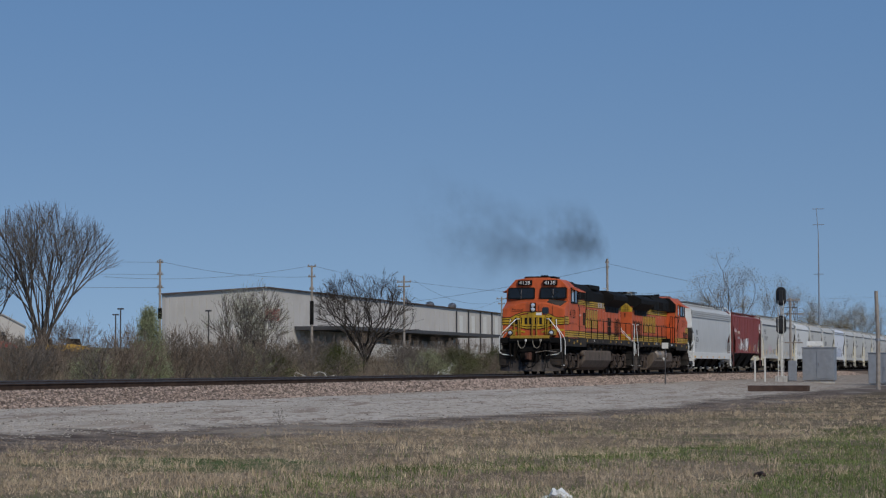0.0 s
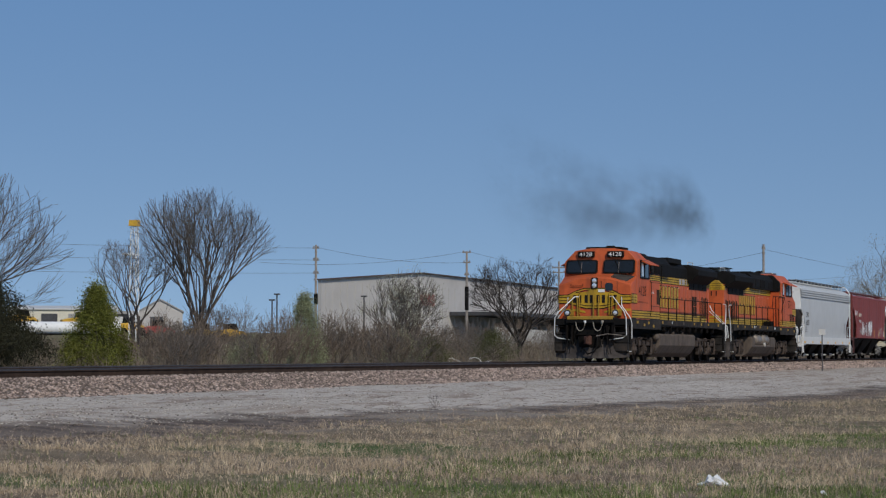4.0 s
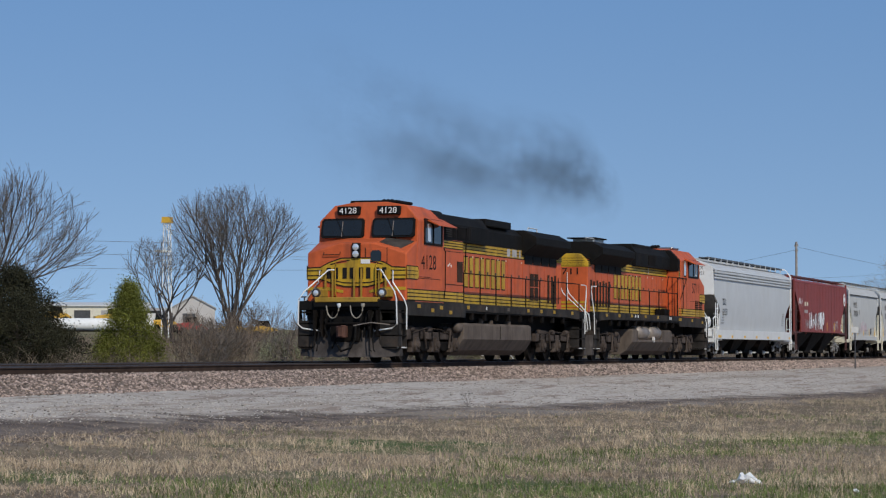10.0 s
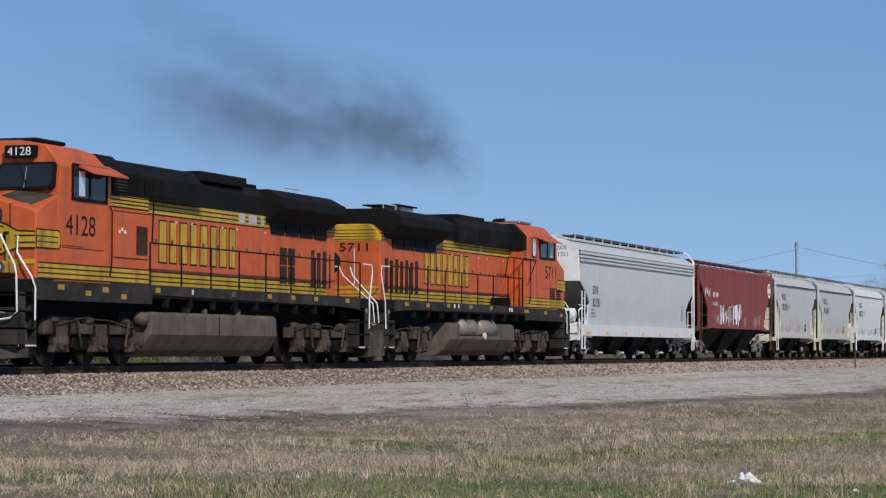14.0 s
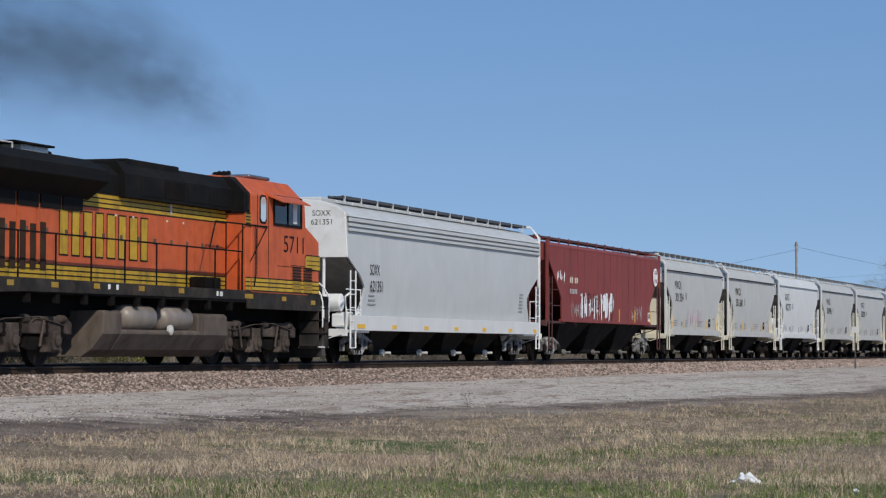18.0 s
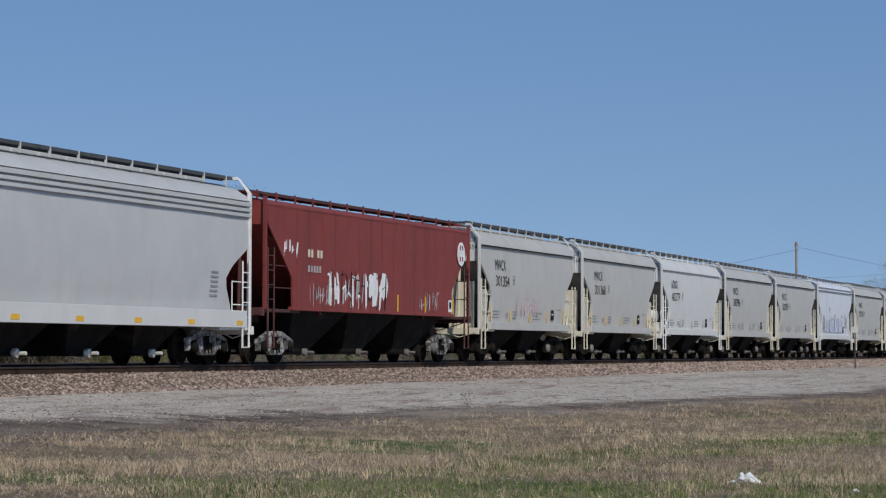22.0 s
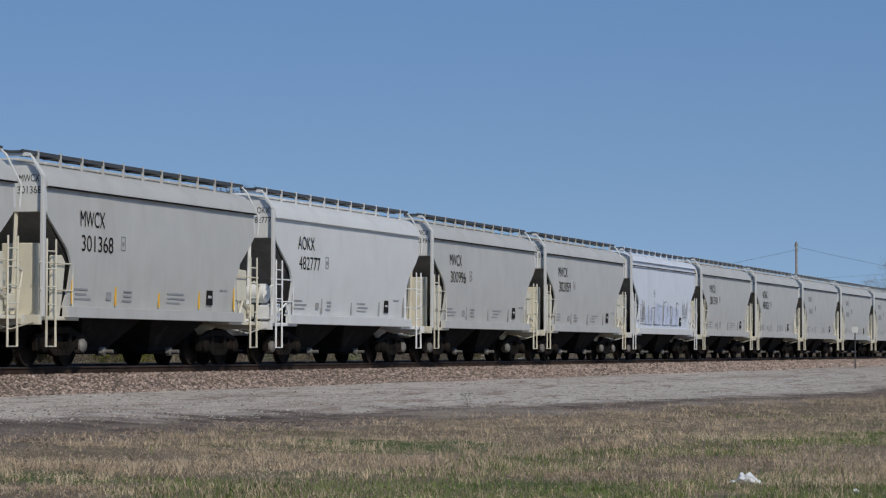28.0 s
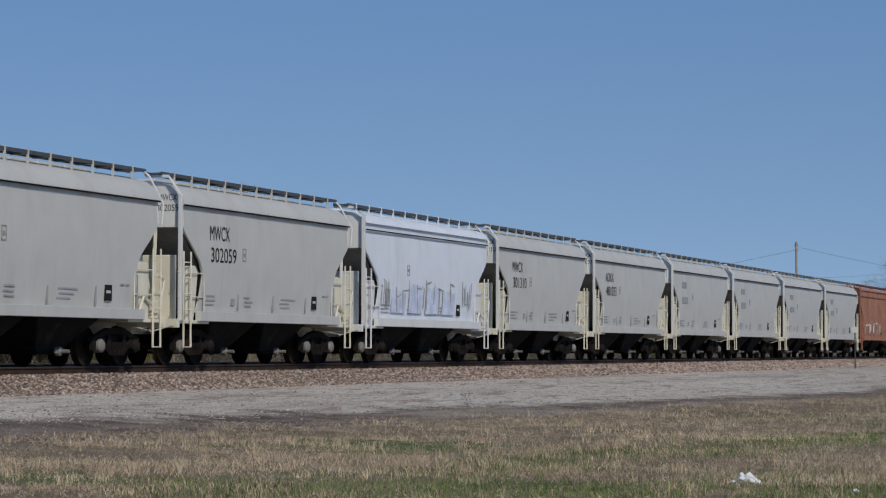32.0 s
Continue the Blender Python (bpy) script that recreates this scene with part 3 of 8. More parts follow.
    m.loft([[(d * u, -1.50, 1.74), (d * u, -1.50, 3.665), (d * u, -1.48, 3.68), (d * u, 1.48, 3.68), (d * u, 1.50, 3.665), (d * u, 1.50, 1.74)] for u in (cr, e1)])
    cabinet = part("equipment_cabinet", m, ORANGE, loco, bevel=0.02)
    hb = c["housing"]
    m = Mesh()
    m.loft([[(d * u, -1.49, 3.66), (d * u, -1.49, 4.16), (d * u, -1.1, 4.55), (d * u, 1.1, 4.55), (d * u, 1.49, 4.16), (d * u, 1.49, 3.66)] for u in (cr + 0.02, hb[0])])
    air_box = part("air_intake_box", m, BLACK, loco, "black louvred air box behind the cab", bevel=0.02)
    for s in (-1, 1):
        for k in range(6):
            lv = Mesh()
            lv.prism([(s * 1.49, 3.78 + 0.065 * k), (s * 1.53, 3.76 + 0.065 * k), (s * 1.53, 3.775 + 0.065 * k), (s * 1.49, 3.81 + 0.065 * k)], "x", d * (cr + 0.15), d * (hb[0] - 0.15))
            part("louvre", lv, SILL_GRIME, air_box)
    m = Mesh()
    m.loft([[(d * u, -1.16, 3.70), (d * u, -1.16, 4.22), (d * u, -0.92, 4.52), (d * u, 0.92, 4.52), (d * u, 1.16, 4.22), (d * u, 1.16, 3.70)] for u in (hb[0], hb[1])])
    housing = part("blower_housing", m, BLACK, loco, bevel=0.02)
    for s in (-1, 1):
        k = hb[0] + 0.25
        while k < hb[1] - 0.9:
            pn = Mesh()
            bx(pn, k, k + 1.1, s * 1.16, s * 1.175, 3.78, 4.18)
            part("screen_panel", pn, FRAME_DARK if int(k) % 2 else BLACK, housing, bevel=0.01)
            k += 1.25
    for s in (-1, 1):
        band(cr, e1, s * 1.50, 1.80, 2.11, cabinet)
        band(cr + 0.02, e1, s * 1.50, 3.42, 3.655, cabinet, 2)
        if e1 - cr > 1:
            gr = Mesh()
            bx(gr, e1 - 0.65, e1 - 0.10, s * 1.48, s * 1.522, 2.42, 3.05)
            part("intake_grille", gr, VENT_BROWN, cabinet)
            pnl = Mesh()
            bx(pnl, cr + 0.18, e1 - 0.05, s * 1.50, s * 1.512, 2.34, 3.32)
            part("cabinet_door", pnl, ORANGE, cabinet, bevel=0.008)
            for z in (2.33, 3.32):
                ln = Mesh()
                bx(ln, cr + 0.18, e1 - 0.05, s * 1.50, s * 1.516, z, z + 0.016)
                part("door_edge", ln, PINSTRIPE, cabinet)
            for q in range(3):
                dc = Mesh()
                bx(dc, cr + 0.4 + 0.14 * q, cr + 0.48 + 0.14 * q, s * 1.512, s * 1.518, 2.86 + 0.05 * (q % 2), 2.93 + 0.05 * (q % 2))
                part("notice_plate", dc, WHITE, cabinet)
        # walkway rail rising beside the cab
        if e1 - cr > 1:
            rail_line(loco, [(d * (cr + 0.05), s * 1.56, 4.10), (d * (e1 + 0.12), s * 1.56, 4.10), (d * (e1 + 0.18), s * 1.55, 3.98), (d * (e1 + 0.18), s * 1.50, 2.74)], 0.018, BLACK, "tall_handrail")
        else:
            rail_line(loco, [(d * (e1 + 2.1), s * 1.47, 2.72), (d * (e1 + 1.75), s * 1.47, 3.38), (d * (cr - 0.9), s * 1.56, 3.38)], 0.02, BLACK, "tall_handrail")
            rail_line(loco, [(d * (cr - 0.9), s * 1.56, 3.38), (d * (cr + 0.1), s * 1.54, 2.5)], 0.016, BLACK, "tall_handrail")
            for q in (0.2, 1.2):
                rail_line(loco, [(d * (e1 + q), s * 1.5, 1.74), (d * (e1 + q), s * 1.5, 3.38)], 0.018, BLACK, "stanchion")
            box = Mesh()
            bx(box, e1 + 1.3, e1 + 2.2, s * 1.02, s * 1.42, 1.76, 2.06)
            part("step_box", box, FRAME_DARK, loco, bevel=0.02)
    # long hood
    hr = c["hood_rear"]
    m = Mesh()
    m.loft([[(d * u, -0.98, 1.74), (d * u, -0.98, 3.74), (d * u, 0.98, 3.74), (d * u, 0.98, 1.74)] for u in (e1, hr - 0.3)])
    hood = part("long_hood", m, ORANGE, loco, "orange engine hood with yellow bands", bevel=0.015)
    m = Mesh()
    m.loft([[(d * u, -1.0, 3.74), (d * u, -1.0, 4.18), (d * u, -0.72, 4.42), (d * u, 0.72, 4.42), (d * u, 1.0, 4.18), (d * u, 1.0, 3.74)] for u in (e1, c["rad0"] + 0.1)])
    part("hood_top", m, BLACK, hood, bevel=0.02)
    for s in (-1, 1):
        y = s * 0.98
        band(e1, hr - 0.5, y, 1.80, 2.12, hood)
        band(e1, c["rad0"] + 0.3, y, 3.42, 3.73, hood)
        u = e1 + 0.15
        while u < hr - 2.0:
            dr = Mesh()
            bx(dr, u, u + 0.82, y + s * 0.001, y + s * 0.016, 2.15, 3.39)
            if not (c["mark"][0] - 0.9 < u < c["mark"][1]):
                part("hood_door", dr, ORANGE, hood, bevel=0.01)
            lt = Mesh()
            bx(lt, u + 0.38, u + 0.46, y + s * 0.016, y + s * 0.04, 2.75, 2.87)
            part("door_latch", lt, TANK_DIRT, hood)
            u += 0.88
        if s == -1:
            a, b = sorted((d * c["mark"][0], d * c["mark"][1]))
            block_letters(hood, a, b, y - 0.004, 2.36, 3.28, YELLOW)
        # dark tall vents near the radiator
        for k in range(c["vents"]):
            vn = Mesh()
            u = c["vent_u"] + k * 0.44
            bx(vn, u, u + 0.24, y + s * 0.016, y + s * 0.028, 2.0, 2.98 - 0.05 * (k % 2))
            part("vent", vn, VENT_BROWN, hood)
        for u, z in c["grime_doors"]:
            vn = Mesh()
            bx(vn, u, u + 0.46, y + s * 0.016, y + s * 0.026, z, z + 0.44)
            part("louvred_door", vn, VENT_BROWN, hood, bevel=0.01)
        for k in range(12):
            u = e1 + 0.7 + k * (hr - e1 - 2.0) / 12
            dc = Mesh()
            bx(dc, u, u + 0.09, y + s * 0.017, y + s * 0.021, 3.27, 3.32)
            if k % 3 != 1:
                part("stencil_plate", dc, CREAM, hood)
        for u, wd in c["faded"]:
            fd = Mesh()
            bx(fd, u, u + wd, y + s * 0.010, y + s * 0.013, 3.46, 3.70)
            part("faded_patch", fd, SPRAY_GREY, hood)
    # exhaust stack and roof boxes
    bxx = Mesh()
    bx(bxx, c["roof_box"][0], c["roof_box"][1], -0.98, 0.98, 4.36, 4.59)
    part("roof_box", bxx, BLACK, hood, bevel=0.03)
    ex = Mesh()
    bx(ex, c["stack"], c["stack"] + 0.9, -0.28, 0.28, 4.40, 4.58)
    part("exhaust_stack", ex, FRAME_DARK, hood, bevel=0.02)
    if d == -1:
        sil = Mesh()
        bx(sil, c["stack"] + 0.5, c["stack"] + 1.7, -0.45, 0.45, 4.36, 4.62)
        silencer = part("silencer", sil, SILVER, hood, "bright silencer box", bevel=0.02)
        lid = Mesh()
        bx(lid, c["stack"] + 0.4, c["stack"] + 2.2, -0.55, 0.55, 4.62, 4.66)
        part("silencer_lid", lid, FRAME_DARK, silencer)
    gd = Mesh()
    gd.tube([(d * (c["stack"] + 2.2), -0.5, 4.4), (d * (c["stack"] + 2.2), -0.5, 4.6), (d * (c["stack"] + 3.3), -0.5, 4.6), (d * (c["stack"] + 3.3), -0.5, 4.4)], 0.02)
    part("roof_grab", gd, SILVER, hood)
    # radiator: flared wings over a dark intake
    r0, r1 = c["rad0"], c["rad1"]
    m = Mesh()
    m.loft([[(d * u, -1.0, 3.55), (d * u, -1.50, 3.92), (d * u, -1.50, 4.16), (d * u, -1.05, 4.40), (d * u, 1.05, 4.40), (d * u, 1.50, 4.16), (d * u, 1.50, 3.92), (d * u, 1.0, 3.55)] for u in (r0, r1)])
    radiator = part("radiator_wing", m, BLACK, loco, bevel=0.02)
    for s in (-1, 1):
        k = r0 + 0.3
        while k < c["hood_rear"] - 1.2:
            gm = Mesh()
            bx(gm, k, k + 0.9, s * 0.98, s * 1.02, 3.28, 3.66)
            part("radiator_grille", gm, BLACK, radiator)
            k += 1.0
    m = Mesh()
    m.loft([[(d * u, -w, 1.74), (d * u, -w, 3.62), (d * u, -w + 0.35, 3.92), (d * u, w - 0.35, 3.92), (d * u, w, 3.62), (d * u, w, 1.74)] for u, w in ((hr - 0.5, 0.99), (hr, 1.03))])
    rear = part("rear_hood", m, ORANGE, loco, "orange rear hood with yellow cap", bevel=0.04)
    m = Mesh()
    m.loft([[(d * u, -w, 3.44), (d * u, -w, 3.64), (d * u, -w + 0.35, 3.94), (d * u, w - 0.35, 3.94), (d * u, w, 3.64), (d * u, w, 3.44)] for u, w in ((hr - 0.5, 1.0), (hr + 0.012, 1.045))])
    part("rear_cap", m, YELLOW, rear, bevel=0.03)
    for z in (3.50, 3.58, 3.66, 3.76):
        ps = Mesh()
        for s in (-1, 1):
            bx(ps, hr - 0.48, hr, s * 1.0, s * 1.05, z, z + 0.016)
        bx(ps, hr, hr + 0.018, -0.9, 0.9, z, z + 0.016)
        part("pinstripe", ps, PINSTRIPE, rear)
    if d == -1:
        lettering(number, d * hr - 0.02, 0.2, 3.17, 0.23, LETTER_BLACK, rear, 0.86, face="x")
        part("door_rod", Mesh().tube([(d * hr - 0.03, -0.25, 2.2), (d * hr - 0.03, -0.25, 3.25)], 0.014, 5), WHITE, rear)
        part("rear_emblem", Mesh().lathe((d * hr - 0.002, 0.5, 2.85), (-1, 0, 0), [(0, 0.33), (0.012, 0.33)], 20), LETTER_BLACK, rear)
        for z in (1.84, 1.96, 2.10):
            part("rear_stripe", Mesh().box(d * hr - 0.012, d * hr, -1.0, 1.0, z, z + 0.08), YELLOW, rear)
    # handrails along the walkway
    for s in (-1, 1):
        y = s * 1.47
        a, b = e1 + 0.15, c["end"] - 0.75
        rail_line(loco, [(d * a, y, 2.72), (d * b, y, 2.72)], 0.02, BLACK)
        k = a
        while k < b + 0.05:
            rail_line(loco, [(d * k, y, 1.74), (d * k, y, 2.72)], 0.02, BLACK, "stanchion")
            k += (b - a) / 8
        # white corner grab rails at the rear
        e = c["end"]
        rail_line(loco, [(d * (e - 0.55), s * 1.50, 2.70), (d * (e + 0.10), s * 1.50, 2.69), (d * (e + 0.14), s * 1.50, 2.45), (d * (e - 0.13), s * 1.52, 1.75), (d * (e - 0.18), s * 1.53, 0.95)], 0.020, WHITE, "corner_handrail")
        rail_line(loco, [(d * (e - 0.1), s * 0.5, 2.66), (d * (e + 0.05), s * 0.55, 2.66), (d * (e + 0.1), s * 0.65, 2.42), (d * (e + 0.32), s * 1.45, 1.65), (d * (e + 0.32), s * 1.50, 1.12), (d * (e + 0.25), s * 1.3, 1.05)], 0.020, WHITE, "corner_handrail")
        part("marker_disc", Mesh().lathe((d * (e - 0.4), s * 1.53, 1.42), (0, s, 0), [(0, 0.07), (0.012, 0.07)], 12), AIR_TANK, loco)
        # front corner grab rails beside the steps
        f = c["nose"]
        rail_line(loco, [(d * (f - 0.05), s * 0.62, 2.66), (d * (f - 0.16), s * 0.80, 2.66), (d * (f - 0.62), s * 1.38, 2.02), (d * (f - 0.75), s * 1.48, 1.80), (d * (f - 0.75), s * 1.50, 1.10), (d * (f - 0.78), s * 1.35, 0.98), (d * (f - 0.80), s * 0.8, 0.90)], 0.021, WHITE, "corner_handrail")
        rail_line(loco, [(d * (f - 0.03), s * 1.12, 2.64), (d * (f - 0.08), s * 1.14, 2.3), (d * (f - 0.15), s * 1.50, 1.82), (d * (f - 0.12), s * 1.57, 1.6), (d * (f - 0.12), s * 1.57, 0.95)], 0.020, WHITE, "corner_handrail")
        # steps at both ends
        for u0, u1 in ((f - 0.70, f + 0.05), (e - 0.95, e - 0.1)):
            sm = Mesh()
            bx(sm, u0, u1, s * 0.95, s * 1.0, 0.45, 1.74)
            bx(sm, u0 + (0.0 if u0 < 5 else 0.45), u0 + (0.28 if u0 < 5 else 0.80), s * 1.50, s * 1.52, 0.40, 1.5)
            bx(sm, u1 - 0.04, u1, s * 0.95, s * 1.52, 0.40, 1.74)
            bx(sm, u0, u0 + 0.04, s * 1.0, s * 1.52, 0.40, 1.2)
            steps = part("step_well", sm, SILL_GRIME, loco, bevel=0.01)
            for z in (0.42, 0.76, 1.10, 1.42):
                tr = Mesh()
                bx(tr, u0, u1, s * 1.0, s * 1.52, z, z + 0.035)
                part("step_tread", tr, SILVER if z == 0.42 else FRAME_DARK, steps)
    # ends: anticlimber, plow, couplers, lights
    for u, e in ((c["nose"], 1), (c["end"], -1)):
        m = Mesh()
        bx(m, u - e * (0.85 if e == 1 else 0.2), u + e * 0.1, -1.0, 1.0, 1.58, 1.80)
        bx(m, u - e * (0.6 if e == 1 else 0.05), u + e * 0.1, -1.0, 1.0, 0.9, 1.60)
        part("pilot_plate", m, BLACK, loco, bevel=0.02)
        lip = Mesh()
        bx(lip, u - e * (0.87 if e == 1 else 0.22), u - e * (0.60 if e == 1 else 0.1), -0.95, 0.95, 1.72, 1.86)
        part("anticlimber", lip, DIRTY_YELLOW, loco, "dirty yellow anticlimber", bevel=0.02)
        pw = Mesh()
        o = u - e * (0.85 if e == 1 else 0.45)
        pw.loft([[(d * o, 0, 0.92), (d * (o - e * 0.12), 0, 0.45), (d * (o - e * 0.28), 0, 0.16), (d * (o + e * 0.1), 0, 0.16)],
                 [(d * (o + e * 0.25), -1.0, 0.92), (d * (o + e * 0.14), -1.0, 0.45), (d * (o + e * 0.02), -1.0, 0.16), (d * (o + e * 0.4), -1.0, 0.16)],
                 [(d * (o + e * 0.5), -1.5, 0.92), (d * (o + e * 0.4), -1.5, 0.45), (d * (o + e * 0.3), -1.5, 0.2), (d * (o + e * 0.62), -1.5, 0.2)]])
        pw.loft([[(d * o, 0, 0.92), (d * (o - e * 0.12), 0, 0.45), (d * (o - e * 0.28), 0, 0.16), (d * (o + e * 0.1), 0, 0.16)],
                 [(d * (o + e * 0.25), 1.0, 0.92), (d * (o + e * 0.14), 1.0, 0.45), (d * (o + e * 0.02), 1.0, 0.16), (d * (o + e * 0.4), 1.0, 0.16)],
                 [(d * (o + e * 0.5), 1.5, 0.92), (d * (o + e * 0.4), 1.5, 0.45), (d * (o + e * 0.3), 1.5, 0.2), (d * (o + e * 0.62), 1.5, 0.2)]])
        part("plow", pw, PLOW, loco, "worn dark grey snow plow")
        coupler(loco, d * (u - e * (1.1 if e == 1 else 0.45)), d * e)
        if e == 1:
            lever = Mesh()
            lever.tube([(d * (u - 0.95), -1.35, 1.08), (d * (u - 1.0), -0.8, 1.14), (d * (u - 1.05), -0.3, 1.05)], 0.016, 5)
            part("uncoupling_lever", lever, AIR_TANK, loco)
            shelf = Mesh()
            bx(shelf, u - 1.0, u - 0.6, -0.55, 0.55, 1.08, 1.14)
            bx(shelf, u - 0.95, u - 0.6, -0.42, 0.42, 0.60, 1.1)
            part("draft_gear_pocket", shelf, FRAME_DARK, loco, bevel=0.02)
            for yy in (-0.88, -0.78, 0.78, 0.88):
                part("plow_hook", Mesh().tube([(d * (u - 0.98), yy, 0.98), (d * (u - 1.02), yy, 0.55), (d * (u - 1.06), yy * 1.03, 0.36), (d * (u - 1.0), yy * 1.06, 0.33)], 0.018, 5), BLACK, loco, smooth=True)
            for yy in (-0.95, -0.72, 0.72, 0.95):
                br = Mesh()
                bx(br, u - 0.92, u - 0.5, yy - 0.03, yy + 0.03, 0.75, 1.5)
                part("pilot_bracket", br, FRAME_DARK, loco)
            hz = Mesh()
            hz.tube([(d * (u - 1.0), -0.35, 1.05), (d * (u - 1.22), -0.42, 0.7), (d * (u - 1.26), -0.3, 0.42), (d * (u - 1.24), 0.0, 0.33), (d * (u - 1.2), 0.12, 0.5)], 0.035, 6)
            part("brake_hose", hz, BLACK, loco, smooth=True)
        for s in (-1, 1):
            for q in range(3):
                hs = Mesh()
                x0 = u - e * (0.7 if e == 1 else 0.12)
                y0 = s * (0.45 + 0.16 * q)
                hs.tube([(d * x0, y0, 1.45), (d * (x0 - e * 0.2), y0, 1.2), (d * (x0 - e * 0.24), y0 * 0.97, 0.95), (d * (x0 - e * 0.2), y0 * 0.9, 0.72)], 0.028, 6)
                part("air_hose", hs, BLACK, loco, smooth=True)
            ct = Mesh()
            q0 = 0.88 if e == 1 else 0.22
            loop = [(d * (u - e * (q0 + 0.08)), s * (0.36 - 0.19 * math.cos(math.pi * k / 8)), 1.62 - 0.36 * math.sin(math.pi * k / 8)) for k in range(9)]
            ct.tube(loop, 0.018, 6)
            if e == 1:
                part("jumper_plug", Mesh().lathe(loop[0 if s > 0 else 8], (0, 0, 1), [(-0.05, 0.035), (0.0, 0.06), (0.06, 0.05)], 10), WHITE if s > 0 else CABLE_CREAM, loco, smooth=True)
            part("jumper_cable", ct, CABLE_CREAM if e == 1 else BLACK, loco, smooth=True)
            if e == 1:
                dl = Mesh()
                bx(dl, u - 0.62, u + 0.05, s * 1.0 - 0.13, s * 1.0 + 0.13, 1.87, 2.11)
                ditch = part("ditch_light_housing", dl, DIRTY_YELLOW, loco, bevel=0.03)
                part("ditch_light", Mesh().lathe((d * (u - 0.62), s * 1.0, 1.99), (-d, 0, 0), [(0, 0.082), (0.03, 0.082), (0.04, 0.06), (0.045, 0.02)], 16), LAMP_GLASS, ditch, smooth=True)
                part("lamp_bezel", Mesh().lathe((d * (u - 0.60), s * 1.0, 1.99), (-d, 0, 0), [(0, 0.14), (0.04, 0.135), (0.045, 0.085), (0.0, 0.084)], 18), PLOW, ditch, smooth=True)
    # fuel tank
    t0, t1 = c["tank"]
    m = Mesh()
    prof = [(-0.95, 0.20), (-1.20, 0.36), (-1.44, 0.70), (-1.44, 1.14), (-1.36, 1.20), (1.36, 1.20), (1.44, 1.14), (1.44, 0.70), (1.20, 0.36), (0.95, 0.20)]
    ends = [(t0, t1)]
    if c["air_tanks"]:
        r0_, r1_ = c["air_tanks"][0][0] - 0.25, c["air_tanks"][-1][1] + 0.25
        ends = [(t0, r0_), (r1_, t1)]
        low_prof = [(y, min(z, 0.80 if abs(y) < 1.44 else 0.76)) for y, z in prof]
        m.loft([[(d * u, y, z) for y, z in low_prof] for u in (r0_ - 0.1, r1_ + 0.1)])
    for t0_, t1_ in ends:
        f0, f1 = (0.2 if t0_ == t0 else 0.0), (0.2 if t1_ == t1 else 0.0)
        m.loft([[(d * (t0_ - f0 * (1.2 - z)), y * 0.97, z) for y, z in prof], [(d * (t0_ + 0.2), y, z) for y, z in prof], [(d * (t1_ - 0.2), y, z) for y, z in prof], [(d * (t1_ + f1 * (1.2 - z)), y * 0.97, z) for y, z in prof]])
    tank = part("fuel_tank", m, TANK_DIRT, loco, "dirt-brown fuel tank", bevel=0.025)
    for s in (-1, 1):
        seam = Mesh()
        if c["air_tanks"]:
            part("drain_cap", Mesh().lathe((d * (t0 + t1) / 2, s * 1.40, 0.80), (0, s, 0), [(0, 0.12), (0.06, 0.12), (0.09, 0.06)], 12), SILVER, tank, "pale drain cap", smooth=True)
            continue
        bx(seam, (t0 + t1) / 2 - 0.02, (t0 + t1) / 2 + 0.02, s * 1.43, s * 1.447, 0.72, 1.14)
        part("tank_seam", seam, FRAME_DARK, tank)
        part("filler_cap", Mesh().lathe((d * (t0 + 3.1), s * 1.28, 1.2), (0, 0, 1), [(0, 0.08), (0.08, 0.08), (0.12, 0.04)], 10), TANK_DIRT, tank, smooth=True)
    if c["air_tanks"]:
        for s in (-1, 1):
            for a, b in c["air_tanks"]:
                part("air_reservoir", Mesh().lathe((d * a, s * 1.18, 1.06), (d, 0, 0), [(0, 0.08), (0.05, 0.22), (0.14, 0.285), (b - a - 0.14, 0.285), (b - a - 0.05, 0.22), (b - a, 0.08)], 20), AIR_TANK, tank, smooth=True)
    else:
        for s in (-1, 1):
            for k in range(2):
                part("pipe_fitting", Mesh().lathe((d * (t0 + 2.2 + 3.0 * k), s * 1.2, 1.18), (0, 0, 1), [(0, 0.11), (0.12, 0.11), (0.18, 0.06)], 10), TANK_DIRT, tank, smooth=True)
            part("air_reservoir", Mesh().lathe((d * (t0 - 0.62), s * 1.3, 1.05), (d, 0, 0), [(0, 0.05), (0.05, 0.12), (0.1, 0.15), (0.4, 0.15), (0.45, 0.12), (0.5, 0.05)], 16), TANK_DIRT, tank, smooth=True)
    # trucks
    for x in c["trucks"]:
        m = Mesh()
        bx(m, x - 2.3, x + 2.3, -0.7, 0.7, 0.55, 0.95)
        truck = part("truck", m, FRAME_DARK, loco, "grimy three-axle truck", bevel=0.02)
        for s in (-1, 1):
            f = Mesh()
            out = [(-2.62, 0.66), (-2.62, 0.92), (-2.3, 1.04), (-1.15, 1.04), (-0.95, 0.90), (0.95, 0.90), (1.15, 1.04), (2.3, 1.04), (2.62, 0.92), (2.62, 0.66)]
            low = []
            for k in (1.83, 0.0, -1.83):
                low += [(k + 0.42, 0.68), (k + 0.30, 0.44), (k + 0.40, 0.30), (k - 0.40, 0.30), (k - 0.30, 0.44), (k - 0.42, 0.68)]
            f.prism([(d * (x + a), b) for a, b in out + low], "y", s * 1.02, s * 1.18)
            part("sideframe", f, TRUCK_DIRT, truck, bevel=0.03)
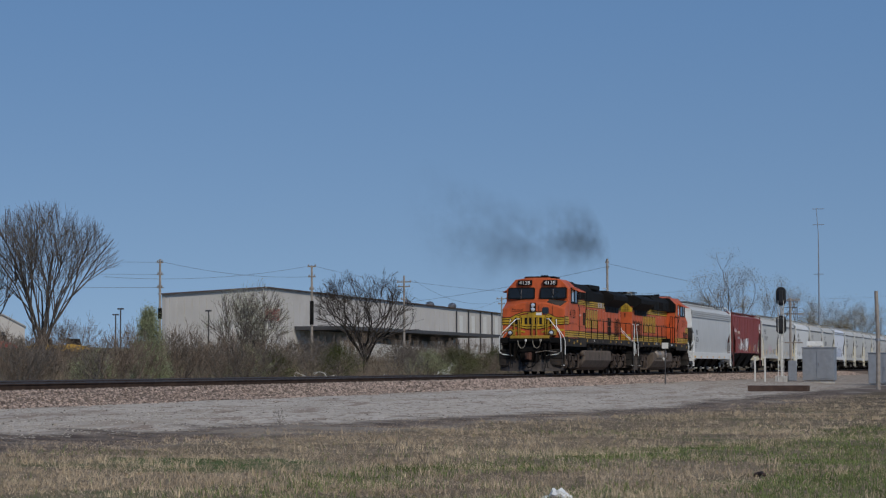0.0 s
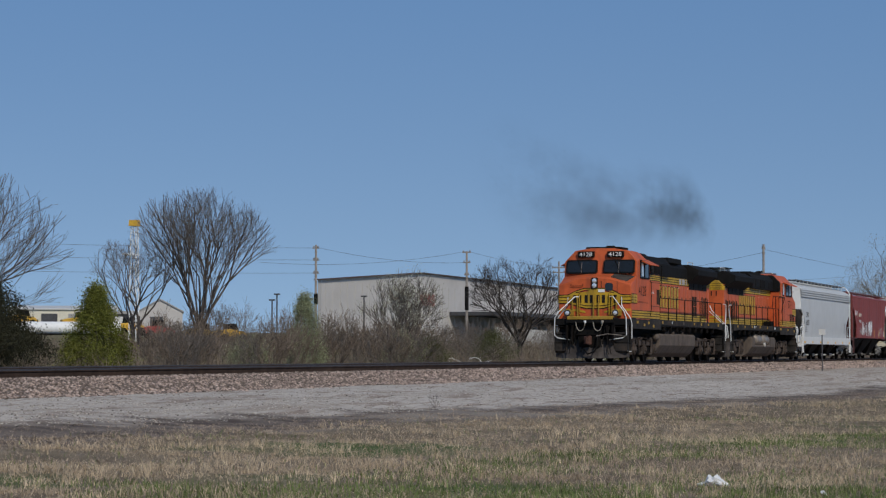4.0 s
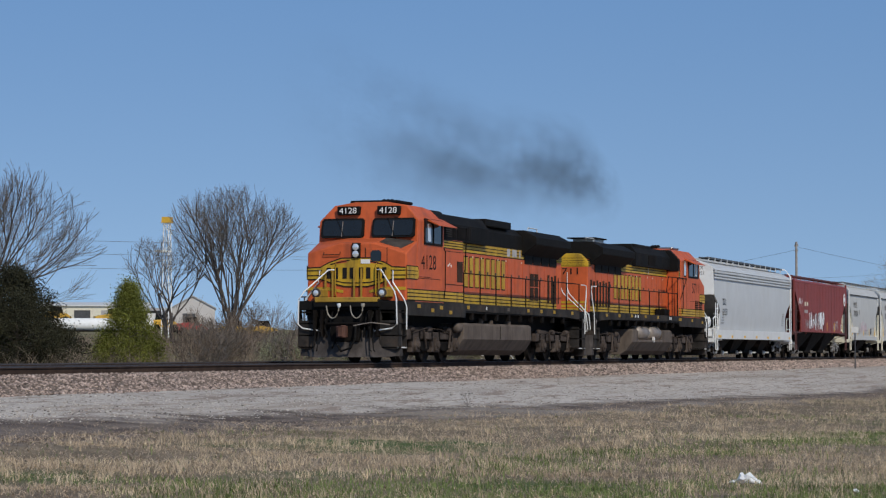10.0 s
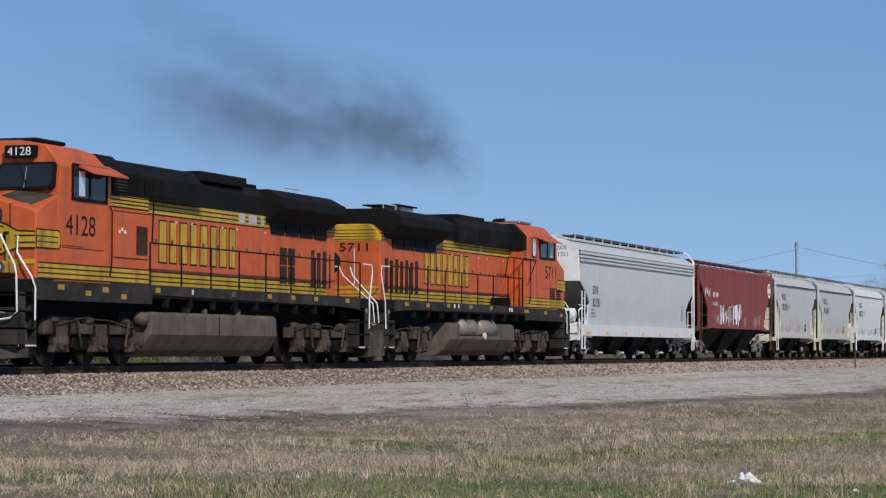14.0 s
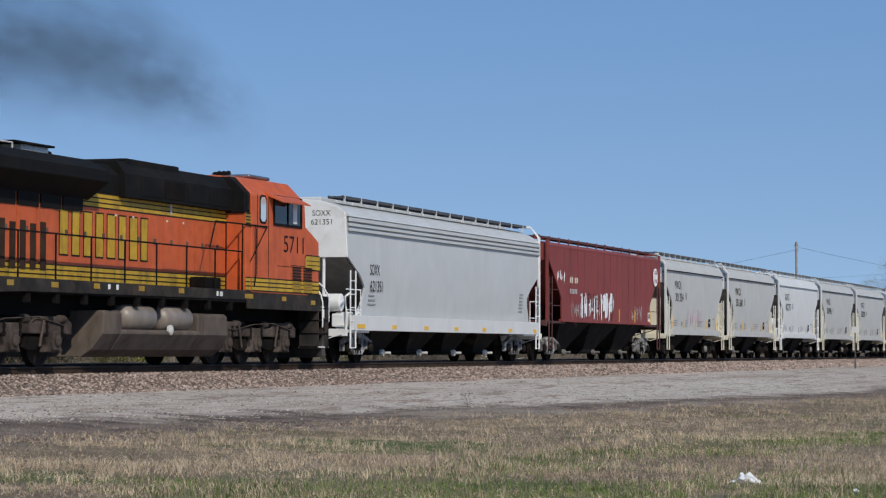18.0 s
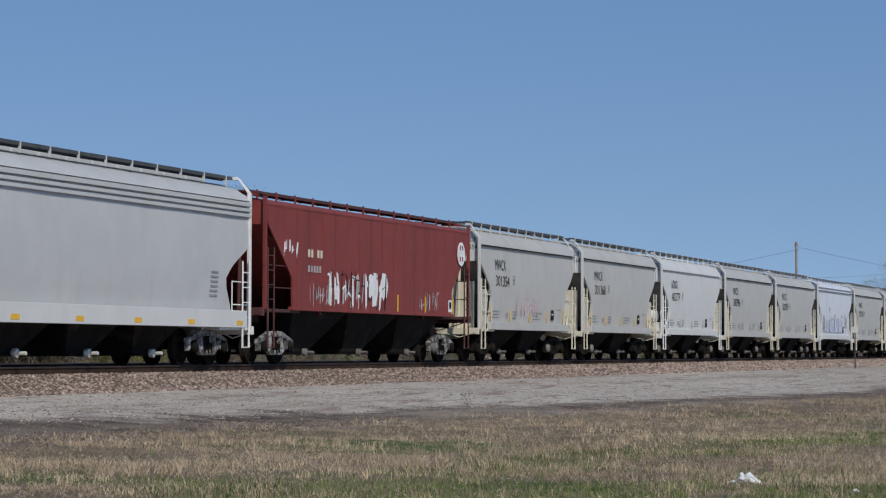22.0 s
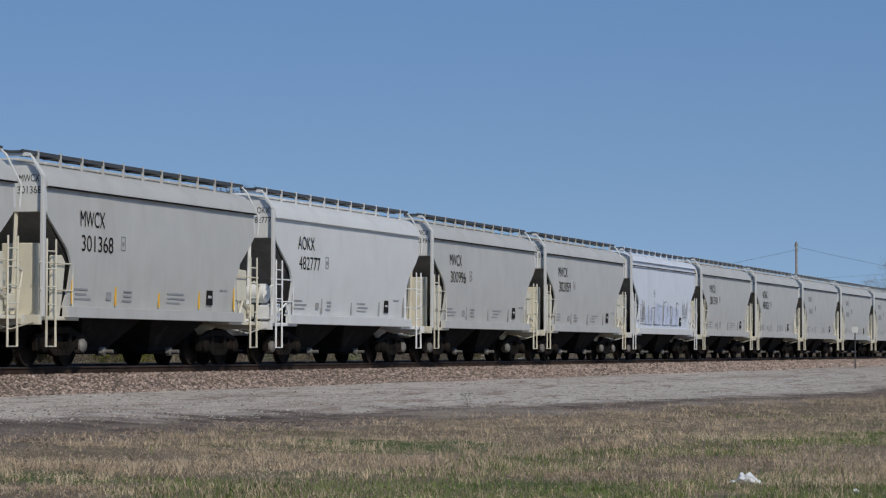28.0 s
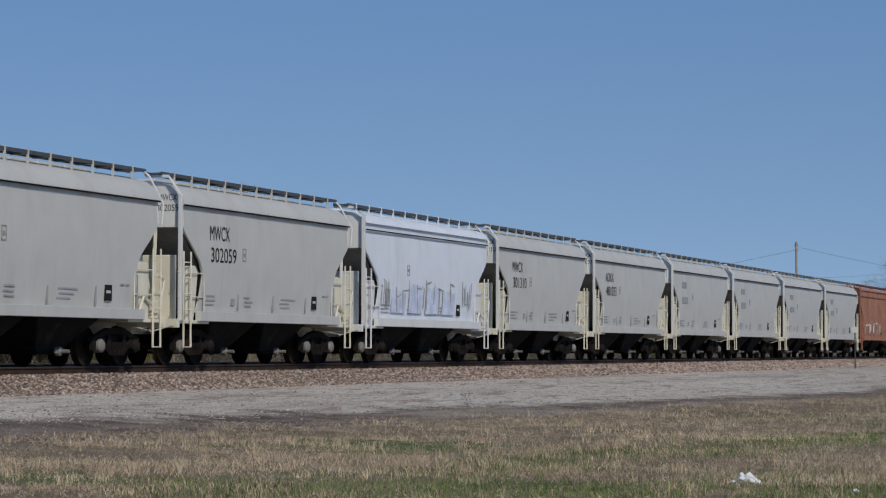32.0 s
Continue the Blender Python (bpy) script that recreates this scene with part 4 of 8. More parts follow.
            for k in (-1.83, 0, 1.83):
                j = Mesh()
                j.prism([(d * (x + k) + p, q) for p, q in ((-0.15, 0.34), (-0.19, 0.5), (-0.12, 0.74), (0.12, 0.74), (0.19, 0.5), (0.15, 0.34))], "y", s * 1.16, s * 1.25)
                j.lathe((d * (x + k), s * 1.24, 0.53), (0, s, 0), [(0, 0.13), (0.05, 0.12), (0.07, 0.06)], 12)
                part("journal_box", j, TRUCK_DIRT, truck, bevel=0.03)
                for q in (-0.34, 0.34):
                    part("spring", Mesh().lathe((d * (x + k + q), s * 1.12, 0.62), (0, 0, 1), [(0, 0.08), (0.07, 0.1), (0.13, 0.08), (0.2, 0.1), (0.27, 0.08), (0.32, 0.1)], 8), FRAME_DARK, truck, smooth=True)
            for k in (-2.35, -0.75, 1.0):
                part("brake_cylinder", Mesh().lathe((d * (x + k), s * 1.14, 0.98), (d, 0, 0), [(0, 0.07), (0.1, 0.095), (0.3, 0.095), (0.36, 0.04)], 10), TRUCK_DIRT, truck, smooth=True)
            for k in (-0.92, 0.92):
                part("traction_link", Mesh().prism([(d * (x + k - 0.42), 0.40), (d * (x + k - 0.32), 0.62), (d * (x + k + 0.3), 0.62), (d * (x + k + 0.42), 0.40), (d * (x + k + 0.2), 0.34), (d * (x + k - 0.2), 0.34)], "y", s * 1.08, s * 1.16), FRAME_DARK, truck, bevel=0.02)
                part("shock_absorber", Mesh().tube([(d * (x + k * 1.35), s * 1.24, 0.95), (d * (x + k * 1.15), s * 1.24, 0.42)], 0.03, 8), TRUCK_DIRT, truck, smooth=True)
            pp = Mesh()
            pp.tube([(d * (x - 2.2), s * 1.2, 0.86), (d * (x - 1.0), s * 1.22, 1.02), (d * (x + 0.3), s * 1.22, 0.98), (d * (x + 1.4), s * 1.2, 0.84), (d * (x + 2.3), s * 1.2, 0.9)], 0.016)
            part("sand_pipe", pp, TRUCK_DIRT, truck, smooth=True)
        for k in (-1.83, 0, 1.83):
            wheelset(truck, d * (x + k), 0.53, WHEEL_DARK)
    return loco


lead_engine = locomotive("lead_locomotive", 0.95, 1, "4128", dict(
    nose=1.30, shield=2.05, cab_front=2.40, cab_roof=3.9, cab_rear=4.68, window=(2.85, 4.42), number_u=(2.56, 3.92), door_window=0, louvres=0,
    cabinet=6.62, housing=(5.6, 10.35), deep_sill=6.77, tags=((2.25, 1.58, 0.28, DIRTY_YELLOW), (3.5, 1.48, 0.26, DIRTY_YELLOW), (4.3, 1.57, 0.28, DIRTY_YELLOW), (5.2, 1.44, 0.26, DIRTY_YELLOW), (6.95, 1.62, 0.24, DIRTY_YELLOW), (8.9, 1.62, 0.1, SILVER), (11.2, 1.62, 0.25, TANK_DIRT), (13.45, 1.62, 0.26, DIRTY_YELLOW), (15.0, 1.62, 0.26, DIRTY_YELLOW), (16.6, 1.62, 0.26, DIRTY_YELLOW), (18.9, 1.62, 0.28, DIRTY_YELLOW)),
    grime_doors=((15.55, 2.06), (15.55, 2.53), (16.1, 2.06), (16.1, 2.53)), faded=((12.9, 0.35), (13.5, 0.5), (14.3, 0.15)), mark=(8.29, 12.75), hood_rear=19.4, rad0=14.6, rad1=19.0, roof_box=(10.6, 13.4), stack=14.8, vents=4, vent_u=17.7, tank=(7.05, 14.3), air_tanks=(),
    trucks=(4.95, 18.3), end=20.9), "weathered orange, yellow and black diesel freight locomotive leading the train")
rear_engine = locomotive("trailing_locomotive", 43.15, -1, "5711", dict(
    nose=1.60, shield=2.4, cab_front=2.75, cab_roof=4.6, cab_rear=6.15, window=(2.95, 4.75), number_u=(2.75, 4.1), door_window=5.45, louvres=2.2,
    cabinet=6.45, housing=(6.5, 12.4), deep_sill=6.4, tags=((1.9, 1.52, 0.3, DIRTY_YELLOW), (3.9, 1.58, 0.28, DIRTY_YELLOW), (6.05, 1.6, 0.5, DIRTY_YELLOW), (7.9, 1.62, 0.16, SILVER), (8.15, 1.62, 0.1, WHITE), (10.1, 1.64, 0.28, DIRTY_YELLOW), (12.2, 1.64, 0.28, DIRTY_YELLOW), (13.5, 1.64, 0.1, WHITE), (13.9, 1.64, 0.1, WHITE), (14.4, 1.64, 0.28, DIRTY_YELLOW), (16.3, 1.62, 0.3, DIRTY_YELLOW), (18.2, 1.62, 0.28, DIRTY_YELLOW)),
    grime_doors=(), faded=((9.6, 0.1),), mark=(10.82, 15.2), hood_rear=19.2, rad0=13.9, rad1=18.8, roof_box=(9.2, 12.0), stack=14.2, vents=8, vent_u=15.85, tank=(7.35, 13.9), air_tanks=((9.3, 10.85), (11.25, 12.8)),
    trucks=(5.0, 17.6), end=20.3), "weathered orange, yellow and black diesel locomotive facing backward in the train")


# ---- covered hoppers ----
def hopper(name, offset, c, label):
    """A covered hopper car. x runs from its front coupler centre to its rear one; c holds its measures and paint."""
    L, W = c["length"], 1.5
    zb, ze, zr = c["z_bottom"], c["z_eave"], c["z_roof"]
    xt, xb = c["x_top"], c["x_bottom"]
    body_m, sill_m, plat_m = c["body"], c["sill"], c["platform"]
    car = ride(thing(name, Matrix.Identity(4), label, "hopper car", "covered hopper cars"), offset)

    def inset(z):
        """How far the side's end lies in from the coupler at height z."""
        cut = c["cut"]
        if z >= cut[0][0]:
            return xt
        for (za, xa), (zz, xz) in zip(cut, cut[1:]):
            if z >= zz:
                return xa + (xz - xa) * (za - z) / (za - zz)
        return cut[-1][1]

    bulge = c.get("bulge", 0.075)
    tuck = 0.12 + 1.3 * bulge
    def half(z):
        f = (z - zb) / (ze - zb)
        return W - bulge * (1 - math.sin(math.pi * min(1.0, 0.25 + 0.75 * f))) - bulge * 1.2 * (1 - f) ** 2
    n = 20
    levels = [zb + (ze - zb) * k / n for k in range(n + 1)]
    cols = c.get("cols", 12)
    for s in (-1, 1):
        m = Mesh()
        verts, faces = [], []
        for z in levels:
            a, b = inset(z), L - inset(z)
            for k in range(cols + 1):
                x = a + (b - a) * k / cols
                dent = 0.008 * math.sin(x * 2.1 + 1.7 * z + offset) * math.sin(x * 0.7 + z * 2.3)
                verts.append((x, s * (half(z) + dent), z))
        row = cols + 1
        for i in range(n):
            for k in range(cols):
                faces.append((i * row + k, i * row + k + 1, (i + 1) * row + k + 1, (i + 1) * row + k))
        m.add(verts, faces)
        # inner face and rim of the plate, 5 cm thick
        inner = [(x, y - s * 0.05, z) for x, y, z in verts]
        m.add(inner, [tuple(reversed(f)) for f in faces])
        rim = [k for k in range(row)] + [i * row + cols for i in range(1, n + 1)] + [n * row + k for k in range(cols - 1, -1, -1)] + [i * row for i in range(n - 1, 0, -1)]
        q = len(rim)
        m.add([verts[i] for i in rim] + [inner[i] for i in rim], [(k, (k + 1) % q, q + (k + 1) % q, q + k) for k in range(q)])
        side = part("side_wall", m, body_m, car, smooth=True)
        if c.get("ribs"):
            x = inset(ze) + 0.1
            while x < L - inset(ze):
                z0 = zb
                for z in levels:
                    if inset(z) < x < L - inset(z):
                        z0 = z
                        break
                r = Mesh()
                r.box(x - 0.025, x + 0.025, s * (W - 0.02), s * (W + 0.008), z0, ze)
                part("rib", r, body_m, side)
                x += 0.92
        eave = Mesh()
        for z, h in c["eave_bars"]:
            eave.box(xt, L - xt, s * (W - 0.03), s * (W + 0.014), z, z + h)
        part("eave_rail", eave, c["eave_paint"], side, bevel=0.008)
        sl = Mesh()
        sl.box(c["x_sill"], L - c["x_sill"], s * (W - 0.10), s * (W + 0.035), c["z_sill"], zb + 0.03)
        sill = part("side_sill", sl, sill_m, car, bevel=0.01)
        if c.get("tags"):
            x = c["x_sill"] + 0.25
            k = 0
            while x < L - c["x_sill"] - 0.4:
                w = 0.62 if k == 0 else 0.36
                part("reflector", Mesh().box(x, x + w, s * (W + 0.035), s * (W + 0.042), c["z_sill"] + 0.06, c["z_sill"] + 0.17), REFLECTOR, sill)
                x += (L - 2 * c["x_sill"] - 0.9) / 6
                k += 1
    # roof
    m = Mesh()
    half_prof = c.get("roof_curve", ((0.06, 0.35), (0.32, 0.74), (0.75, 0.95)))
    left = [(-W + a, ze + b * (zr - ze)) for a, b in half_prof]
    prof = [(-W, ze)] + left + [(0, zr)] + [(-a, b) for a, b in reversed(left)] + [(W, ze)]
    m.loft([[(x, y, z) for y, z in prof] for x in (xt, L - xt)])
    roof = part("roof", m, c.get("roof", body_m), car, smooth=True)
    # hatch trough along the ridge
    x = xt + 0.9
    while x < L - xt - 1.2:
        part("hatch_cover", Mesh().box(x, x + 1.15, -0.33, 0.33, zr - 0.03, zr + 0.10), c.get("roof", body_m), roof, bevel=0.04)
        x += 1.25
    # running boards with brackets
    for s in (-1, 1):
        wk = Mesh()
        y0, y1 = s * 0.62, s * 1.02
        wi, wd = c.get("walk_in", -0.25), c.get("walk_drop", 0.0)
        wk.box(xt + wi, L - xt + 0.25, y0, y1, zr + 0.11 - wd, zr + 0.15 - wd)
        for e in (y0, y1):
            wk.box(xt + wi, L - xt + 0.25, e - 0.012, e + 0.012, zr + 0.09 - wd, zr + 0.17 - wd)
        walk_part = part("running_board", wk, c["walk"], car)
        nb = c["brackets"]
        for k in range(nb):
            x = xt + max(0.45, wi + 0.2) + (L - 2 * xt - 0.45 - max(0.45, wi + 0.2)) * k / (nb - 1)
            b = Mesh()
            b.box(x - 0.03, x + 0.03, y1 - s * 0.02, y1 + s * 0.02, zr - 0.12, zr + 0.20 - 1.4 * wd)
            b.box(x - 0.012, x + 0.012, y0, y1, zr + 0.07, zr + 0.10)
            part("bracket", b, c.get("bracket_paint", body_m), walk_part)
    # ends
    for e, x0 in ((1, 0.0), (-1, L)):
        def X(u):
            return x0 + e * u
        up = Mesh()
        low = c["z_endcut"]
        prof_end = [(y * 0.985, z) for y, z in prof[1:-1]]
        up.prism([(-W + 0.04, low)] + prof_end + [(W - 0.04, low)], "x", X(xt - 0.035), X(xt + 0.06))
        endw = part("end_wall", up, c["end"], car, bevel=0.01)
        ss = Mesh()
        ss.add([(X(xt + 0.05), -W + 0.16, low + 0.02), (X(xt + 0.05), W - 0.16, low + 0.02), (X(c["slope_to"]), W - tuck, zb - 0.15), (X(c["slope_to"]), -W + tuck, zb - 0.15),
                (X(xt + 0.12), -W + 0.16, low + 0.02), (X(xt + 0.12), W - 0.16, low + 0.02), (X(c["slope_to"] + 0.07), W - tuck, zb - 0.15), (X(c["slope_to"] + 0.07), -W + tuck, zb - 0.15)],
               [(0, 1, 2, 3), (7, 6, 5, 4), (0, 4, 5, 1), (1, 5, 6, 2), (2, 6, 7, 3), (3, 7, 4, 0)])
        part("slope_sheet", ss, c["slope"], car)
        pl = Mesh()
        zp = c["z_sill"]
        pl.box(X(0.35), X(xb + 0.55), -W + 0.05, W - 0.05, zp - 0.06, zp + 0.02)
        pl.box(X(0.30), X(0.42), -W, W, zp - 0.16, zp + 0.04)
        pl.box(X(0.35), X(xb + 0.6), -0.32, 0.32, zp - 0.30, zp)
        platform = part("end_platform", pl, plat_m, car, bevel=0.01)
        # braces from the platform up to the end wall
        for y in (-0.75, 0.75):
            part("brace", Mesh().tube([(X(0.55), y, zp), (X(xt + 0.05), y, low + 0.1)], 0.045), plat_m, car)
        for s in (-1, 1):
            y = s * (W - 0.04)
            # corner post, bent inward on top
            if c["post"] and e in c.get("post_ends", (1, -1)):
                ps = Mesh()
                xq = 0.52
                ps.box(X(xq - 0.055), X(xq + 0.055), y - 0.04, y + 0.04, zp, ze + 0.2)
                ps.loft([[(X(xq - 0.055), y - 0.04, ze + 0.2), (X(xq + 0.055), y - 0.04, ze + 0.2), (X(xq + 0.055), y + 0.04, ze + 0.2), (X(xq - 0.055), y + 0.04, ze + 0.2)],
                         [(X(xq - 0.055), y - s * 0.28 - 0.04, zr + 0.02), (X(xq + 0.055), y - s * 0.28 - 0.04, zr + 0.02), (X(xq + 0.055), y - s * 0.28 + 0.04, zr + 0.1), (X(xq - 0.055), y - s * 0.28 + 0.04, zr + 0.1)],
                         [(X(xq - 0.055), s * 0.6, zr + 0.05), (X(xq + 0.055), s * 0.6, zr + 0.05), (X(xq + 0.055), s * 0.6, zr + 0.12), (X(xq - 0.055), s * 0.6, zr + 0.12)]])
                part("corner_post", ps, c["post"], car, bevel=0.01)
            elif c["post"] and not c.get("silver"):
                hoop = Mesh().tube([(X(xt + 0.5), s * 1.0, zr + 0.14), (X(0.5), s * 1.0, zr + 0.12), (X(0.42), s * 1.12, zr), (X(0.42), y, ze - 0.05), (X(0.5), y, ze - 0.5)], 0.025, 6)
                part("end_grab", hoop, c["post"], car, smooth=True)
            # ladder
            ld = Mesh()
            lx = 0.62 if c["post"] else 0.30
            for u in (lx, lx + 0.40):
                ld.tube([(X(u), s * (W + 0.0), zp), (X(u), s * (W + 0.0), c["ladder_top"])], 0.022, 6)
            ladder = part("ladder", ld, plat_m, car)
            z = zp + 0.25
            while z < c["ladder_top"]:
                part("rung", Mesh().tube([(X(lx), s * W, z), (X(lx + 0.40), s * W, z)], 0.016, 5), plat_m, ladder)
                z += 0.36
            st = Mesh()
            st.tube([(X(lx), s * W, zp), (X(lx), s * W, 0.42), (X(lx + 0.40), s * W, 0.42), (X(lx + 0.40), s * W, zp)], 0.028, 6)
            part("stirrup_step", st, plat_m, car)
            rl = Mesh()
            for z in (zp + 0.55, zp + 1.1):
                rl.tube([(X(0.40), s * (W - 0.05), z), (X(xb + c.get("rail_to", 0.25)), s * (W - 0.05), z)], 0.016, 5)
            rl.tube([(X(xb + c.get("rail_to", 0.25)), s * (W - 0.05), zp), (X(xb + c.get("rail_to", 0.25)), s * (W - 0.05), zp + 1.1)], 0.016, 5)
            part("end_handrail", rl, plat_m, car)
            if c.get("shield"):
                sh = Mesh()
                hs = c["shield_top"]
                sh.prism([(X(1.02), zp), (X(1.02), hs), (X(xb - 0.12), hs + 0.02), (X(xb + 0.02), hs - 0.12), (X(xb - 0.10), zp + 0.45), (X(xb - 0.22), zp)], "y", s * (W - 0.10), s * (W - 0.16))
                part("side_shield", sh, c["shield"], car, "cream end shield", bevel=0.02)
                sh = Mesh()
                sh.box(X(0.85), X(1.0), s * 0.35, s * (W - 0.35), zp, hs + 0.25)
                part("end_shield", sh, c["shield"], car, "cream end shield", bevel=0.02)
        if c.get("gear") and e == c["gear"]:
            part("brake_reservoir", Mesh().lathe((X(0.75), -1.25, zp + 0.75), (0, 1, 0), [(0, 0.10), (0.06, 0.24), (0.75, 0.24), (0.81, 0.10)], 14), plat_m, car, smooth=True)
            gv = Mesh()
            gv.box(X(0.9), X(1.3), -1.35, -0.95, zp + 0.05, zp + 0.5)
            gv.box(X(0.5), X(0.8), -1.4, -1.0, zp + 0.1, zp + 0.45)
            part("brake_valve", gv, plat_m, car, bevel=0.04)
            pp = Mesh()
            pp.tube([(X(0.5), -1.42, zp), (X(0.45), -1.45, zp + 0.5), (X(0.35), -1.45, zp + 0.9), (X(0.7), -1.45, zp + 1.0)], 0.03)
            pp.tube([(X(0.9), -1.45, zp + 0.3), (X(1.4), -1.45, zp + 0.5), (X(1.6), -1.45, zp + 0.2)], 0.03)
            part("brake_piping", pp, plat_m, car, smooth=True)
        coupler(car, X(0.18), e)
        cut = Mesh()
        cut.tube([(X(0.28), -1.4, zp - 0.1), (X(0.22), -0.9, zp - 0.25), (X(0.18), -0.25, 0.95)], 0.016, 5)
        part("uncoupling_lever", cut, plat_m, car)
    # discharge bays
    nb = c["bays"]
    b0, b1 = c["bay_from"], L - c["bay_from"]
    w = (b1 - b0) / nb
    for k in range(nb):
        m = Mesh()
        xa, xz = b0 + k * w, b0 + (k + 1) * w
        xm = (xa + xz) / 2
        lowz = c["bay_low"]
        m.loft([[(xa, -W + tuck, zb), (xz, -W + tuck, zb), (xz, W - tuck, zb), (xa, W - tuck, zb)],
                [(xm - w * 0.20, -0.72, lowz + 0.1), (xm + w * 0.20, -0.72, lowz + 0.1), (xm + w * 0.20, 0.72, lowz + 0.1), (xm - w * 0.20, 0.72, lowz + 0.1)],
                [(xm - w * 0.20, -0.72, lowz), (xm + w * 0.20, -0.72, lowz), (xm + w * 0.20, 0.72, lowz), (xm - w * 0.20, 0.72, lowz)]])
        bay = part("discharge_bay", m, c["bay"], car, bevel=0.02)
        gate = Mesh()
        gate.box(xm - w * 0.24, xm + w * 0.24, -0.85, 0.85, lowz - 0.06, lowz)
        part("outlet_gate", gate, FRAME_DARK, bay)
        for s in (-1, 1):
            hd = Mesh()
            hd.lathe((xm, s * 0.85, lowz), (0, s, 0), [(0, 0.10), (0.10, 0.10), (0.12, 0.04), (0.3, 0.04)], 8)
            hd.box(xm - 0.16, xm + 0.16, s * 0.88, s * 0.93, lowz - 0.035, lowz + 0.04)
            part("gate_handle", hd, c.get("handle", CAST_GREY), bay)
    sill_c = Mesh()
    sill_c.box(0.5, L - 0.5, -0.22, 0.22, 0.78, 1.02)
    part("centre_sill", sill_c, FRAME_DARK, car)
    for x in (c["truck"], L - c["truck"]):
        freight_truck(car, x, silver=c.get("silver", False))
    # markings on the camera side
    if c.get("mark"):
        mx, mz, mh, mw = c["mark_at"]
        lettering(c["mark"], mx, -max(half(mz), half(mz + mh)) - 0.014, mz, mh, LETTER_BLACK, car, mw)
        lz = mz - mh * 1.5
        lettering(c["digits"], mx + 0.05, -max(half(lz), half(lz + mh)) - 0.014, lz, mh, LETTER_BLACK, car, mw * 1.3)
        ey = c.get("end_y", -0.45)
        lettering(c["mark"], xt - 0.04, ey, zr - 0.48, 0.15, LETTER_BLACK, car, c.get("end_w", 0.52), face="x") if c.get("end_text") else None
        lettering(c["digits"], xt - 0.04, ey + 0.04, zr - 0.72, 0.15, LETTER_BLACK, car, c.get("end_w", 0.52) + 0.08, face="x") if c.get("end_text") else None
    for k, (mt, outline) in enumerate(c.get("spray", ())):
        zz = sum(q for _, q in outline) / len(outline)
        yy = -half(zz) - 0.010 - 0.0012 * (k % 9)
        part("spray_stroke", Mesh().prism(outline, "y", yy, yy + 0.004), mt, car)
    for x, z, wd, ht, mt in c.get("bars", ()):
        yy = -half(z + ht / 2) - 0.018
        part("stencil_bar", Mesh().box(x, x + wd, yy, yy + 0.012, z, z + ht), mt, car)
    return car


def small_bars(seed, blank=False, strip=None):
    """Unreadable stencils low on a small hopper's side."""
    r = random.Random(seed)
    out = []
    for x0, w in ((2.0, 0.9), (4.3, 0.5), (6.6, 1.0)):
        for k in range(3):
            out.append((x0 + r.uniform(-0.05, 0.05), 1.40 + 0.10 * k, w * r.uniform(0.5, 1.0), 0.035, MARK_GREY))
    out += [(8.75, 1.40, 0.34, 0.34, LETTER_BLACK), (8.82, 1.56, 0.2, 0.06, HOPPER_GREY), (3.5, 1.42, 0.22, 0.16, MARK_GREY)]
    for x in (9.5, 9.75):
        out.append((x, 1.75, 0.18, 0.03, MARK_GREY))
    # small framed stencil beside the number
    for x, z, wd, ht in ((4.1, 2.78, 0.2, 0.012), (4.1, 2.5, 0.2, 0.012), (4.1, 2.5, 0.012, 0.28), (4.29, 2.5, 0.012, 0.28), (4.15, 2.6, 0.1, 0.08)):
        out.append((x, z, wd, ht, MARK_GREY))
    if strip:
        for x in (1.82, 3.9, 6.1, 8.3, 10.3):
            out.append((x, 1.30, 0.07, 0.42 if 2 < x < 10 else 0.70, strip))
    return out


SMALL = dict(length=12.25, z_bottom=1.22, z_eave=3.66, z_roof=4.24, cut=((3.12, 0.66), (2.75, 1.15), (2.4, 1.62), (2.1, 1.80), (1.6, 1.70), (1.22, 1.56)), x_top=0.66, x_bottom=1.62, x_sill=1.5, z_sill=1.02, z_endcut=3.15, slope_to=3.3,
             eave_bars=((3.64, 0.035),), eave_paint=BLACK, walk=WALKWAY, brackets=11, sill=HOPPER_GREY, platform=CREAM, post=HOPPER_WHITE, ladder_top=2.6, post_ends=(1,),
             slope=SHADE_GREY, shield=CREAM, shield_top=2.28, bays=2, bay_from=2.7, bay_low=0.32, bay=BAY_SHADED, truck=2.05, body=HOPPER_GREY, end=HOPPER_WHITE, cols=12)


def small_hopper(offset, length, mark, digits, body, seed, strip=None, gear=-1, extra=(), spray=(), label="", **more):
    c = dict(SMALL, length=length, body=body, mark=mark, digits=digits, mark_at=(2.16, 2.92, 0.34, 1.15), end_text=bool(mark), end_y=-0.86, end_w=0.46, gear=gear,
             bars=small_bars(seed, strip=strip) + list(extra), spray=spray)
    c.update(more)
    return hopper("covered_hopper", offset, c, label)


